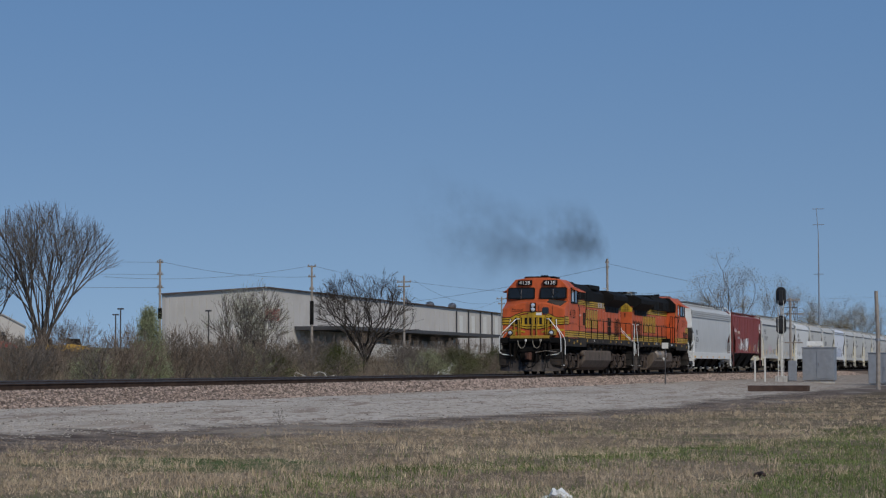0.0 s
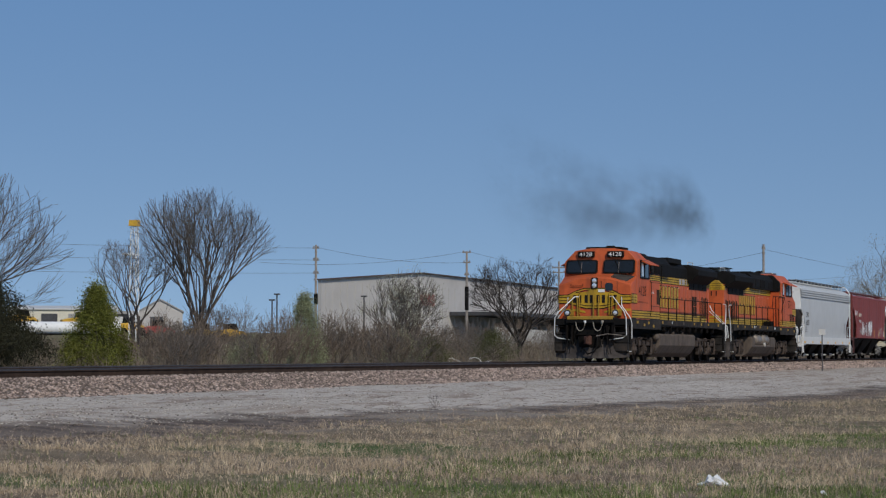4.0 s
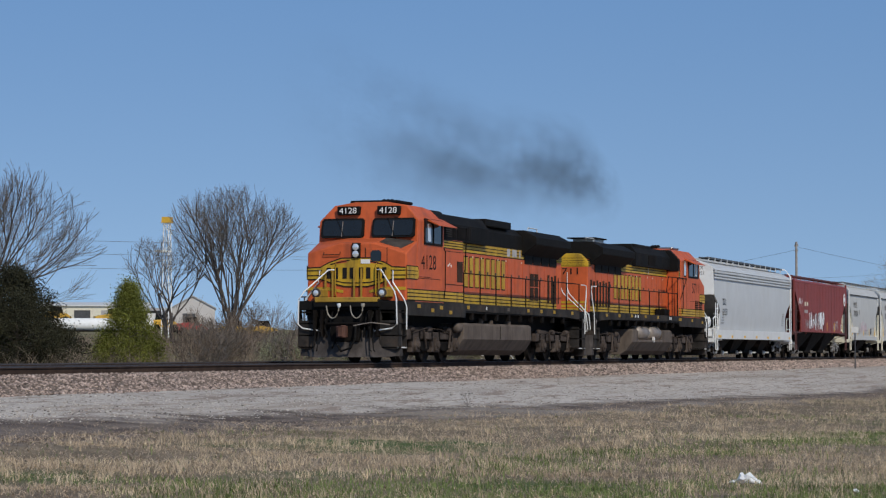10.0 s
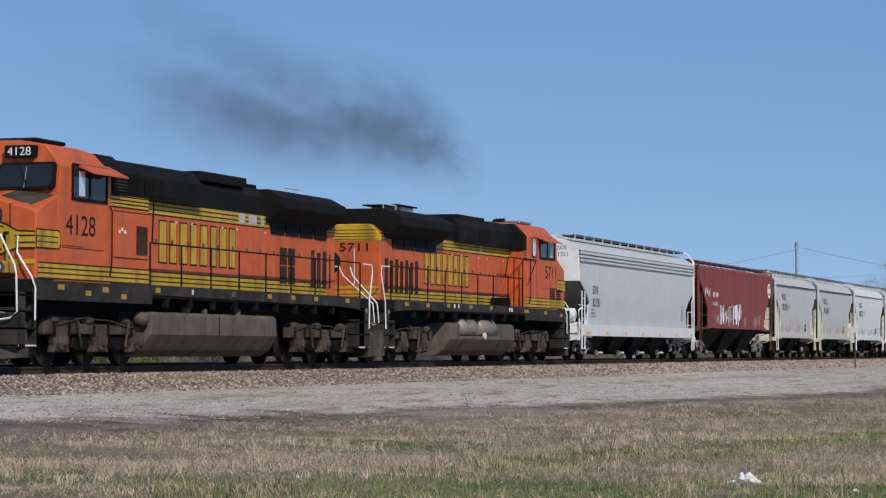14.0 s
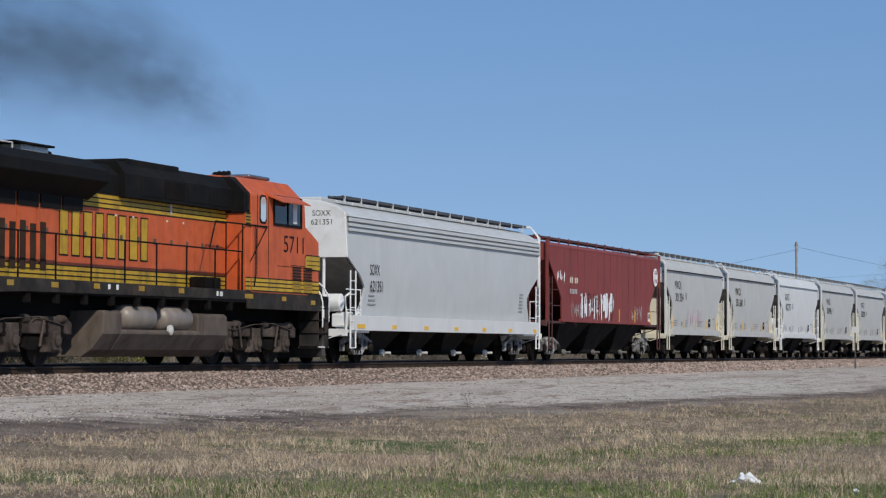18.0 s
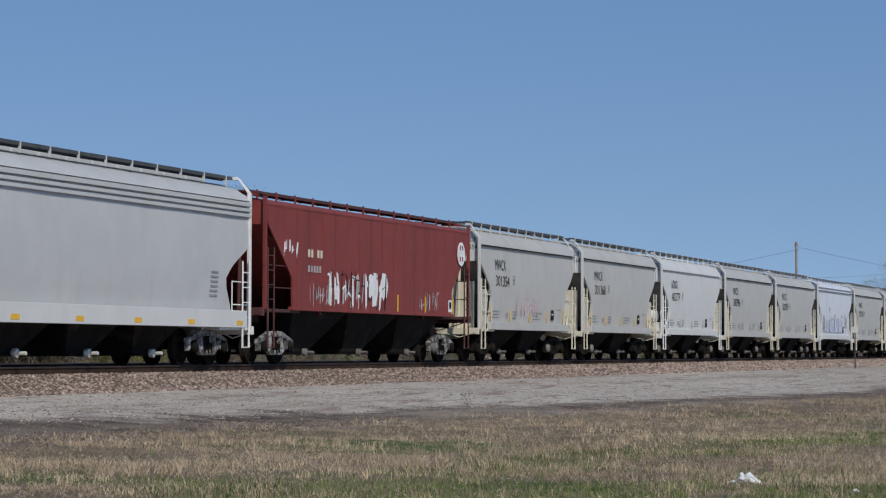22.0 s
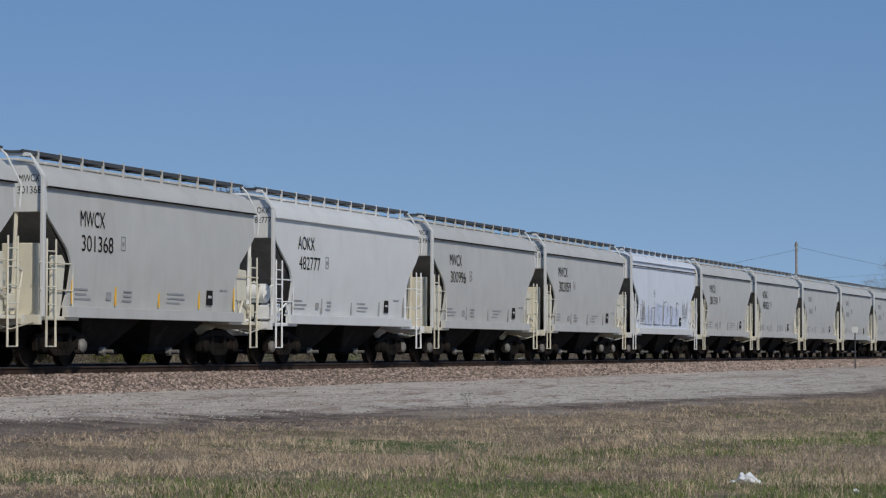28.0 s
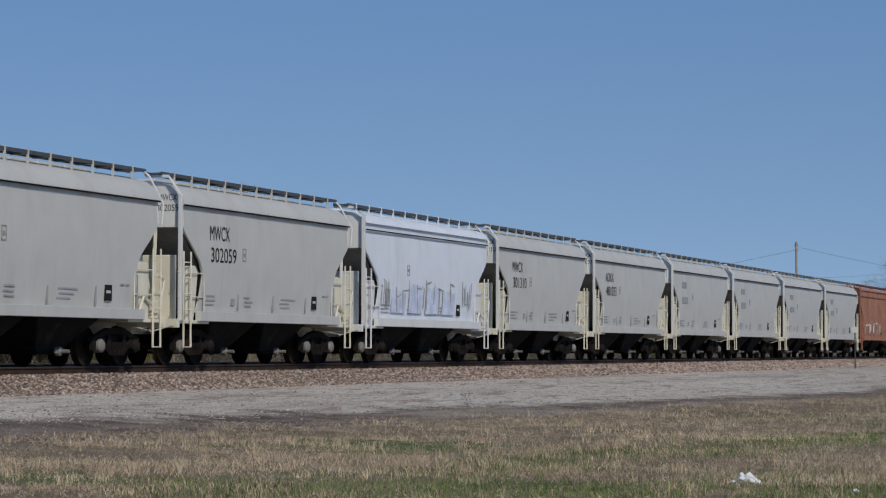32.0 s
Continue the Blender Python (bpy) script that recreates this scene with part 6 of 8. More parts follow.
def patch(x, y, f, seed):
    """Smooth patchiness in 0..1 over the field."""
    return np.array([0.5 + 0.5 * noise.noise(Vector((a * f, b * f, seed))) + 0.25 * noise.noise(Vector((a * f * 3, b * f * 3, seed + 9))) for a, b in zip(x, y)])


def road_edges(x):
    return 17.6 - 0.11 * (np.clip(x, 20, 75) - 32)


def field_mask(x, y, ragged=1.2):
    return y < road_edges(x) - 2.9 + rng.normal(0, 0.5, len(x)) * ragged


# dry standing grass, flattened straw and green tufts
def green_share(x, y):
    """How green the field is: a strip that crosses it and a patch near the road's bend."""
    r, az = np.hypot(x, y), np.degrees(np.arctan2(y, x))
    wob = patch(x, y, 0.45, 33.0) - 0.5
    strip = np.exp(-(((r - (27.5 + (18.2 - az) * 1.25 + 5 * wob)) / (0.085 * r)) ** 2)) * np.clip((20.5 - az) / 3, 0, 1) * 0.8
    patch_near = np.clip((26.4 + 3 * wob - r) / 1.5, 0, 1) * np.clip((26.5 - az) / 3, 0, 1) * 0.95
    side_patch = np.clip((7.4 - (r - 28) * 0.07 + 2.0 * wob - az) / 0.5, 0, 1) * np.clip((62 - r) / 6, 0, 1)
    return np.clip(strip + patch_near + side_patch + np.clip(patch(x, y, 0.16, 21.0) - 0.60, 0, 1) * 1.6, 0, 1)


tufts = 105000
x, y = field_points(tufts, 20.5, 120, 3, 29.5)
x = np.repeat(x, 6) + rng.normal(0, 0.05, tufts * 6)
y = np.repeat(y, 6) + rng.normal(0, 0.05, tufts * 6)
keep = field_mask(x, y)
x, y = x[keep], y[keep]
pt = patch(x, y, 0.35, 3.0)
keep = rng.random(len(x)) < np.clip(0.12 + 2.0 * (pt - 0.34), 0.06, 1) * (1 - 0.7 * green_share(x, y)) * np.clip(1.45 - x / 75, 0.3, 1)
x, y, pt = x[keep], y[keep], pt[keep]
z = heights(x, y)
h = rng.uniform(0.02, 0.105, len(x)) * (0.45 + 0.9 * pt)
v, f = blades(rng, np.stack([x, y, z - 0.01], 1), h, rng.uniform(0.003, 0.0075, len(x)) * np.clip(np.hypot(x, y) / 40, 1, 2.4), rng.uniform(0.2, 1.7, len(x)))
tagged(link_arrays("dry_grass", v, f, DRY_GRASS), "dry straw-coloured standing grass on the field", "grass", kind="stuff")

x, y = field_points(170000, 20.5, 110, 3, 29.5)
keep = field_mask(x, y - 1.2, 3.6)
x, y = x[keep], y[keep]
z = heights(x, y)
v, f = blades(rng, np.stack([x, y, z], 1), rng.uniform(0.015, 0.04, len(x)), rng.uniform(0.005, 0.012, len(x)), rng.uniform(1.5, 5.0, len(x)))
tagged(link_arrays("flattened_straw", v, f, STRAW), "matted brown dead grass lying on the field", "grass", kind="stuff")

x, y = field_points(260000, 20.5, 80, 3, 29.5)
keep = field_mask(x, y)
x, y = x[keep], y[keep]
g2 = patch(x, y, 0.9, 40.0)
keep = rng.random(len(x)) < np.clip(green_share(x, y) * 1.1, 0.02, 0.95) * np.clip((g2 - 0.1) * 2.4, 0.1, 1)
x, y = x[keep], y[keep]
z = heights(x, y)
v, f = blades(rng, np.stack([x, y, z - 0.01], 1), rng.uniform(0.04, 0.10, len(x)), rng.uniform(0.006, 0.012, len(x)), rng.uniform(0.1, 0.8, len(x)))
tagged(link_arrays("green_grass", v, f, GREEN_GRASS), "patches of fresh green grass in the dry field", "grass", kind="stuff")

# taller tussocks of bleached straw
clumps = 5200
x, y = field_points(clumps, 20.5, 100, 3, 29.5)
pt = patch(x, y, 0.28, 51.0)
keep = field_mask(x, y) & (rng.random(clumps) < np.clip((pt - 0.42) * 3.5, 0.04, 1))
x, y = x[keep], y[keep]
size = rng.uniform(0.5, 1.25, len(x))
x, y, size = (np.repeat(a, 16) for a in (x, y, size))
x = x + rng.normal(0, 0.045, len(x)) * size
y = y + rng.normal(0, 0.045, len(y)) * size
v, f = blades(rng, np.stack([x, y, heights(x, y) - 0.01], 1), rng.uniform(0.06, 0.16, len(x)) * size, rng.uniform(0.004, 0.009, len(x)) * np.clip(np.hypot(x, y) / 45, 1, 2), rng.uniform(0.1, 0.9, len(x)))
tagged(link_arrays("straw_tussocks", v, f, DRY_GRASS), "tussocks of bleached straw standing in the field", "grass", kind="stuff")

# straw litter over the bare soil beside the road
n = 42000
x = 22 + 95 * rng.random(n) ** 1.5
y = road_edges(x) - 2.6 + rng.normal(0, 1.0, n)
keep = (patch(x, y, 0.5, 70.0) > rng.uniform(0.25, 0.8, n)) & (y < road_edges(x) - 0.2)
x, y = x[keep], y[keep]
v, f = blades(rng, np.stack([x, y, heights(x, y)], 1), rng.uniform(0.012, 0.04, len(x)), rng.uniform(0.004, 0.010, len(x)), rng.uniform(1.5, 6.0, len(x)))
tagged(link_arrays("straw_litter", v, f, STRAW), "loose straw litter on dark soil at the road's edge", "grass", kind="stuff")

# trackside ballast and loose gravel
n = 60000
x = 22 + 250 * rng.random(n) ** 2.0
y = np.where(rng.random(n) < 0.93, rng.uniform(21.75, 24.15, n), rng.uniform(30.6, 32.6, n))
z = heights(x, y)
v, f = stones(rng, np.stack([x, y, z + 0.008], 1), rng.uniform(0.016, 0.044, n) * np.clip(x / 60, 1, 2.2))
tagged(link_arrays("ballast_stones", v, f, BALLAST), "pinkish-brown crushed ballast stones beside the rails", "ballast", kind="stuff")
n = 34000
x = 22 + 130 * rng.random(n) ** 1.6
y = 22.1 - (22.1 - (17.0 - 0.11 * (np.clip(x, 20, 75) - 32))) * rng.random(n) ** 0.8
z = heights(x, y)
v, f = stones(rng, np.stack([x, y, z], 1), rng.uniform(0.008, 0.024, n), 0.5)
tagged(link_arrays("road_gravel", v, f, PALE_STONE), "loose pale gravel on the service road", "gravel", kind="stuff")

n = 3500
x = 22 + 110 * rng.random(n) ** 1.6
y = 22.0 - (22.0 - (16.4 - 0.11 * (np.clip(x, 20, 75) - 32))) * rng.random(n) ** 0.9
z = heights(x, y)
v, f = stones(rng, np.stack([x, y, z + 0.003], 1), rng.uniform(0.008, 0.024, n), 0.6)
tagged(link_arrays("dark_gravel", v, f, DARK_STONE), "scattered dark pebbles on the pale service road", "gravel", kind="stuff")


# ---- trees and scrub ----
def tree_parts(seed, height, stems, spread, radius, levels, split, gnarl=0.12, low=0.12, droop=0.0, twig_r=0.012, crown=None):
    """Limbs and twigs of a bare tree: (thick mesh, thin arrays, tips)."""
    r = random.Random(seed)
    thick = Mesh()
    segs, tips = [], []

    def grow(p, way, length, rad, level):
        pts = [p]
        q, w = p.copy(), way.copy()
        for k in range(3):
            w = (w + Vector((r.gauss(0, gnarl), r.gauss(0, gnarl), r.gauss(0.05 - droop, gnarl * 0.6)))).normalized()
            q = q + w * length / 3
            pts.append(q.copy())
            if crown and q.z > height * low * 1.2 and (q.x ** 2 + q.y ** 2) / crown[0] ** 2 + ((q.z - crown[1]) / (crown[2] if q.z > crown[1] else crown[1] * 1.15)) ** 2 > r.uniform(0.85, 1.12):
                level = 0
                break
        while len(pts) < 4:
            pts.append(pts[-1] + w * 0.05)
        if rad > 0.022:
            thick.tube(pts, rad, 5 if rad > 0.05 else 4, rad * 0.62)
        else:
            for a, b in zip(pts, pts[1:]):
                segs.append((a, b, max(rad, twig_r)))
        if level == 0:
            tips.append(q)
            return
        for k in range(split if level > 1 else split + 1):
            at = pts[2] if k == 0 and r.random() < 0.6 else pts[3]
            if r.random() < 0.35:
                at = pts[1] + (pts[2] - pts[1]) * r.random()
            turn = Vector((r.gauss(0, 1), r.gauss(0, 1), r.gauss(0.15, 0.5)))
            turn = (turn - turn.dot(w) * w).normalized()
            way2 = (w + turn * r.uniform(0.25, 0.62)).normalized()
            grow(at, way2, length * r.uniform(0.58, 0.82), rad * r.uniform(0.5, 0.68), level - 1)

    for k in range(stems):
        a = 2 * math.pi * (k + r.random() * 0.6) / stems
        out = spread * r.uniform(0.35, 1.0)
        way = Vector((math.cos(a) * out, math.sin(a) * out, 1.0)).normalized()
        base = Vector((math.cos(a) * radius * 0.8, math.sin(a) * radius * 0.8, height * low * (0.4 + 0.6 * r.random())))
        grow(base, way, height * r.uniform(0.30, 0.38), radius * r.uniform(0.42, 0.6), levels)
    if low > 0.02:
        thick.tube([(0, 0, -0.35), (0.03, 0.0, height * low * 0.5), (0, 0.02, height * low)], radius * 1.25, 8, radius * 0.9)
    return thick, segs, tips


def twig_mesh(segs):
    """Three-sided thin twigs, all in two arrays."""
    a = np.array([s[0] for s in segs])
    b = np.array([s[1] for s in segs])
    rad = np.array([s[2] for s in segs])[:, None]
    d = b - a
    d /= np.linalg.norm(d, axis=1, keepdims=True) + 1e-9
    ref = np.where(np.abs(d[:, 2:3]) > 0.9, np.array([[1.0, 0, 0]]), np.array([[0, 0, 1.0]]))
    u = np.cross(d, ref)
    u /= np.linalg.norm(u, axis=1, keepdims=True)
    w = np.cross(d, u)
    ring = [u * math.cos(t) + w * math.sin(t) for t in (0, 2.0944, 4.18879)]
    v = np.stack([a + q * rad for q in ring] + [b + q * rad * 0.6 for q in ring], 1).reshape(-1, 3)
    k = np.arange(len(a))[:, None] * 6
    f = np.concatenate([k + np.array(q) for q in ((0, 1, 4, 3), (1, 2, 5, 4), (2, 0, 3, 5))])
    return v, f


def leaf_cards(r2, centres, size, jitter, count):
    """Small folded leaves scattered round the given places."""
    c = np.repeat(centres, count, 0) + r2.normal(0, jitter, (len(centres) * count, 3))
    n = len(c)
    u = r2.normal(0, 1, (n, 3))
    u /= np.linalg.norm(u, axis=1, keepdims=True)
    w = np.cross(u, r2.normal(0, 1, (n, 3)))
    w /= np.linalg.norm(w, axis=1, keepdims=True)
    s = r2.uniform(0.6, 1.3, (n, 1)) * size
    fold = np.cross(u, w) * s * 0.25
    v = np.stack([c - u * s, c + w * s * 0.5 + fold, c + u * s, c - w * s * 0.5 + fold], 1).reshape(-1, 3)
    k = np.arange(n)[:, None] * 4
    return v, np.concatenate([k + np.array([0, 1, 2]), k + np.array([0, 2, 3])])


def bare_tree(name, at, label, leaves=None, leaf_size=0.05, leaf_count=1, leaf_spread=0.16, bark=BARK, twig=TWIG, group="", **shape):
    t = thing(name, pose(at[0], at[1], ground_z(at[0], at[1])), label, "tree", group)
    thick, segs, tips = tree_parts(**shape)
    part("trunk", thick, bark, t, smooth=True)
    v, f = twig_mesh(segs)
    crown = link_arrays("crown", v, f, twig)
    crown.parent = t
    if leaves:
        r2 = np.random.default_rng(shape["seed"])
        v, f = leaf_cards(r2, np.array(tips), leaf_size, leaf_spread, leaf_count)
        lv = tagged(link_arrays("foliage", v, f, leaves), kind="stuff")
        lv.parent = t
    return t


def leafy_tree(name, at, height, radius, seed, material, label, kind="cone", count=5200, leaf=0.055, trunk=0.09):
    """A dense small tree: a trunk, inner limbs and a ragged crown of leaf clumps."""
    t = thing(name, pose(at[0], at[1], ground_z(at[0], at[1])), label, "tree")
    r, r2 = random.Random(seed), np.random.default_rng(seed)
    m = Mesh()
    m.tube([(0, 0, -0.3), (0.02, 0, height * 0.4), (0, 0.02, height * 0.86)], trunk, 7, trunk * 0.25)
    clumps = []
    for k in range(int(60 + 26 * height)):
        f = r.random() ** (1.2 if kind == "cone" else 0.75)
        z = height * (0.05 + 0.95 * f)
        if kind == "cone":
            w = radius * (1 - f) ** 0.85 * (0.55 + 0.45 * r.random()) * (1.0 if f > 0.12 else 0.85)
        else:
            w = radius * math.sin(math.pi * min(1, 0.12 + 0.86 * f)) * (0.45 + 0.6 * r.random())
        a = r.uniform(0, 2 * math.pi)
        c = Vector((math.cos(a) * w, math.sin(a) * w, z))
        clumps.append(c)
        if k % 2 == 0:
            m.tube([(0, 0, max(0.1, z - 0.35 * w - 0.1)), tuple(c)], 0.016, 4, 0.006)
    part("trunk", m, BARK, t, smooth=True)
    v, f = leaf_cards(r2, np.array(clumps), leaf, 0.13 + 0.045 * radius, max(8, count // len(clumps)))
    crown = link_arrays("crown", v, f, material)
    crown.parent = t
    return t


bare_tree("bare_vase_tree", (136.3, 58.3, 0), "large bare vase-shaped tree with upswept grey branches", seed=11, height=9.5, stems=14, spread=0.72, radius=0.15, levels=5, split=3, gnarl=0.05, low=0.20, twig_r=0.0062, crown=(4.6, 5.4, 3.9))
bare_tree("bare_tree", (139.3, 64, 0), "thin leaning bare tree with sparse crooked limbs", seed=23, height=7.6, stems=5, spread=0.9, radius=0.12, levels=5, split=3, gnarl=0.10, low=0.24, twig_r=0.006, crown=(3.6, 4.6, 3.0))
bare_tree("bare_tree", (144.6, 66, 0), "thin bare tree standing behind a larger one", seed=29, height=6.2, stems=3, spread=0.4, radius=0.11, levels=4, split=2, gnarl=0.12, low=0.3)
bare_tree("bare_tree", (90.0, 51, 0), "tall spreading bare tree beside a dark cedar", seed=37, height=9.3, stems=22, spread=1.35, radius=0.12, levels=5, split=3, gnarl=0.09, low=0.1, twig_r=0.007, crown=(6.4, 3.7, 4.3))
bare_tree("bare_tree", (88.6, 54, 0), "dense bare tree behind a dark cedar", seed=39, height=9.0, stems=20, spread=1.3, radius=0.11, levels=5, split=3, gnarl=0.10, low=0.1, twig_r=0.008, crown=(5.8, 3.6, 4.0))
bare_tree("bare_round_tree", (172.3, 49, 0), "round-crowned bare tree in front of the warehouse", seed=41, bark=DARK_BARK, twig=DARK_BARK, height=7.4, stems=11, spread=1.5, radius=0.16, levels=5, split=3, gnarl=0.16, low=0.30, twig_r=0.009, crown=(3.9, 4.6, 3.2))
for k, (bx_, hh, sd) in enumerate(((132.5, 5.2, 51), (137.8, 5.6, 52), (142.0, 5.0, 53))):
    bare_tree("blossoming_tree", (bx_, 45 + 0.8 * k, -0.95), "bushy tree in pale early blossom", leaves=BLOSSOM, leaf_size=0.045, leaf_count=3, seed=sd, height=hh, stems=6, spread=0.55, radius=0.07, levels=4, split=3, gnarl=0.13, low=0.08, crown=(2.2, 2.8, hh - 2.6), group="blossoming trees")
bare_tree("bare_shrub", (141.0, 46, -0.95), "low crooked bare shrub", seed=61, height=3.4, stems=5, spread=1.1, radius=0.10, levels=4, split=2, gnarl=0.2, low=0.1)
bare_tree("bare_shrub", (152.0, 45, -0.95), "low bare shrub with fine twigs", seed=62, height=3.2, stems=6, spread=1.0, radius=0.07, levels=4, split=2, gnarl=0.18, low=0.08)
bare_tree("bare_shrub", (121.0, 44, -0.95), "low crooked bare shrub", seed=63, height=2.9, stems=6, spread=1.0, radius=0.07, levels=4, split=2, gnarl=0.18, low=0.08)
for k, (bx_, by_, hh, sd) in enumerate(((316, 43, 12.6, 71), (345, 45, 13.4, 72), (372, 42, 14.2, 73), (330, 48, 9.0, 74))):
    bare_tree("budding_tree", (bx_, by_, -0.9), "tall open tree with brownish spring buds", leaves=BUDS, leaf_size=0.065, leaf_count=40, leaf_spread=0.5, seed=sd, height=hh, stems=4, spread=0.45, radius=0.2, levels=4, split=2, gnarl=0.11, low=0.2, twig_r=0.02, group="trees behind the train")
for k, (bx_, by_, hh, sd) in enumerate(((470, 49, 11.5, 81), (505, 50, 13.5, 82), (545, 48, 14.0, 83), (590, 52, 15.5, 84), (640, 50, 16.0, 85))):
    bare_tree("budding_tree", (bx_, by_, -0.9), "far bushy tree with brownish spring buds", leaves=BUDS, leaf_size=0.10, leaf_count=40, leaf_spread=0.7, seed=sd, height=hh, stems=6, spread=0.8, radius=0.22, levels=4, split=2, gnarl=0.12, low=0.12, twig_r=0.03, group="trees behind the train")
leafy_tree("green_juniper", (92.3, 44, -0.95), 3.4, 1.6, 91, JUNIPER, "bright green conical juniper beside the track", "cone", 44000, 0.036)
leafy_tree("young_green_tree", (113.3, 43, -0.95), 3.65, 1.1, 92, YOUNG_LEAF, "slender young tree with pale green leaves", "cone", 30000, 0.034)
leafy_tree("dark_cedar", (84.9, 45.3, -0.95), 3.7, 1.7, 93, DARK_CEDAR, "dark brown-green cedar at the brush's edge", "round", 36000, 0.045)
leafy_tree("dark_cedar", (82.2, 46, -0.95), 3.5, 1.9, 94, DARK_CEDAR, "dark brown-green cedar at the brush's edge", "round", 34000, 0.045)
leafy_tree("dark_cedar", (82.6, 43.9, -0.95), 2.7, 1.7, 96, DARK_CEDAR, "low dark cedar bush at the brush's edge", "round", 20000, 0.04)
leafy_tree("dark_cedar", (86.6, 44.3, -0.95), 1.7, 1.2, 95, DARK_CEDAR, "small dark cedar bush", "round", 9000, 0.04)
for k, (bx_, by_, hh, rr) in enumerate(((126.5, 42.5, 1.9, 1.3), (131.5, 42.6, 1.7, 1.3), (147, 43.5, 2.1, 1.6), (163, 42, 1.9, 1.8), (170, 42, 2.1, 2.0), (178, 43, 2.0, 1.9), (104, 42, 1.6, 1.2), (188, 43, 2.2, 1.9))):
    leafy_tree("green_bush", (bx_, by_, -0.95), hh, rr, 100 + k, OLIVE if k % 3 else YOUNG_LEAF, "low olive-green bush in the brush", "round", 7000, 0.032, 0.03)

# thickets of bare shrubs
moulds = [bare_tree("thicket_shrub", (118.0 + 3 * k, 43.0, 0), "dense bare grey-brown shrub in the brush", twig=SCRUB if k != 1 else TWIG, seed=301 + k, height=2.6 + 0.4 * k, stems=9, spread=0.9, radius=0.035, levels=3, split=3, gnarl=0.16, low=0.03, twig_r=0.008, crown=(1.7, 1.4, 1.5 + 0.3 * k), group="thicket shrubs") for k in range(3)]
r = random.Random(77)
for k in range(130):
    sx_ = 60 + 250 * r.random() ** 1.2
    sy_ = r.uniform(39, 62) if sx_ > 118 else r.uniform(38.5, 43)
    if math.degrees(math.atan2(sy_, sx_)) > 24.3:
        continue
    copy_thing(moulds[k % 3], pose(sx_, sy_, ground_z(sx_, sy_), 0, 0, r.uniform(0, 360)))

# scrub belt behind the far track
n = 110000
x = 55 + 330 * rng.random(n) ** 1.3
y = rng.uniform(37.0, 66, n)
dens = patch(x, y, 0.10, 60.0)
keep = rng.random(n) < np.clip(0.35 + 1.3 * (dens - 0.3), 0.1, 1)
x, y, dens = x[keep], y[keep], dens[keep]
z = heights(x, y)
h = rng.uniform(0.3, 1.5, len(x)) * (0.35 + 0.85 * dens) * np.clip(0.5 + (y - 36.5) / 10, 0.5, 1.3) * np.where((np.arctan2(y, x) > math.radians(23.5)) & (y > 43), 0.5, 1.0)
v, f = blades(rng, np.stack([x, y, z - 0.05], 1), h, rng.uniform(0.010, 0.03, len(x)), rng.uniform(0.2, 1.6, len(x)))
tagged(link_arrays("scrub", v, f, SCRUB), "dense belt of bare brown brush and weeds", "brush", kind="stuff")
n = 16000
x = 50 + 300 * rng.random(n) ** 1.3
y = rng.uniform(33.0, 40, n)
z = heights(x, y)
v, f = blades(rng, np.stack([x, y, z - 0.03], 1), rng.uniform(0.15, 0.6, n), rng.uniform(0.015, 0.035, n), rng.uniform(0.1, 0.9, n))
tagged(link_arrays("tall_dry_grass", v, f, DRY_GRASS), "tall dry grass beyond the tracks", "grass", kind="stuff")

# distant belt of low woods that closes the horizon
FAR_WOOD = mat("far_woods", (0.10, 0.095, 0.08), 1.0, vary=0.3, scale=0.05, bump=0, spec=0.0, island=0.3)
n = 9000
a = np.radians(rng.uniform(-20, 60, n))
r = rng.uniform(700, 1000, n)
x, y = r * np.cos(a), r * np.sin(a)
keep = y > 70
x, y = x[keep], y[keep]
v, f = blades(rng, np.stack([x, y, np.full(len(x), -1.0)], 1), rng.uniform(2.5, 7.0, len(x)), rng.uniform(1.5, 4.0, len(x)), rng.uniform(0, 0.3, len(x)))
tagged(link_arrays("far_woods", v, f, FAR_WOOD), "distant low belt of bare woods", "trees", kind="stuff")


# ---- buildings and yard ----
METAL_WALL = mat("pale_metal_siding", (0.50, 0.475, 0.45), 0.6, stain=(0.42, 0.39, 0.36), stain_at=0.5, stain_scale=0.15, vary=0.05, scale=0.2, bump=0.02)
ROOF_EDGE = mat("dark_fascia", (0.09, 0.06, 0.05), 0.7, vary=0.2, bump=0.05)
ROOF_GREY = mat("grey_roofing", (0.35, 0.34, 0.33), 0.7, vary=0.1, bump=0.05)
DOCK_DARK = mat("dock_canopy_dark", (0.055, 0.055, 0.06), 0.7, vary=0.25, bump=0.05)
CONCRETE = mat("pale_concrete", (0.46, 0.44, 0.41), 0.85, stain=(0.34, 0.32, 0.30), vary=0.1, bump=0.1)
SKYLIGHT = mat("pale_panel", (0.62, 0.61, 0.58), 0.5, vary=0.05, bump=0.02)
MACHINE_YELLOW = mat("machine_yellow", (0.62, 0.36, 0.035), 0.5, vary=0.15, bump=0.02)
BARN_RED = mat("red_paint", (0.42, 0.05, 0.045), 0.55, vary=0.15, bump=0.02)
GALV = mat("galvanized_grey", (0.27, 0.285, 0.31), 0.5, metal=0.3, stain=(0.27, 0.27, 0.28), vary=0.1, bump=0.03)
WOOD_POLE = mat("weathered_pole", (0.29, 0.255, 0.225), 0.9, stain=(0.19, 0.16, 0.135), streak=True, vary=0.25, bump=0.3)
WIRE = mat("line_wire", (0.10, 0.10, 0.10), 0.6, vary=0.1, bump=0)
SIGNAL_BLACK = mat("signal_black", (0.012, 0.012, 0.013), 0.6, vary=0.2, bump=0.02)


def along(p, q, t):
    return tuple(a + (b - a) * t for a, b in zip(p, q))


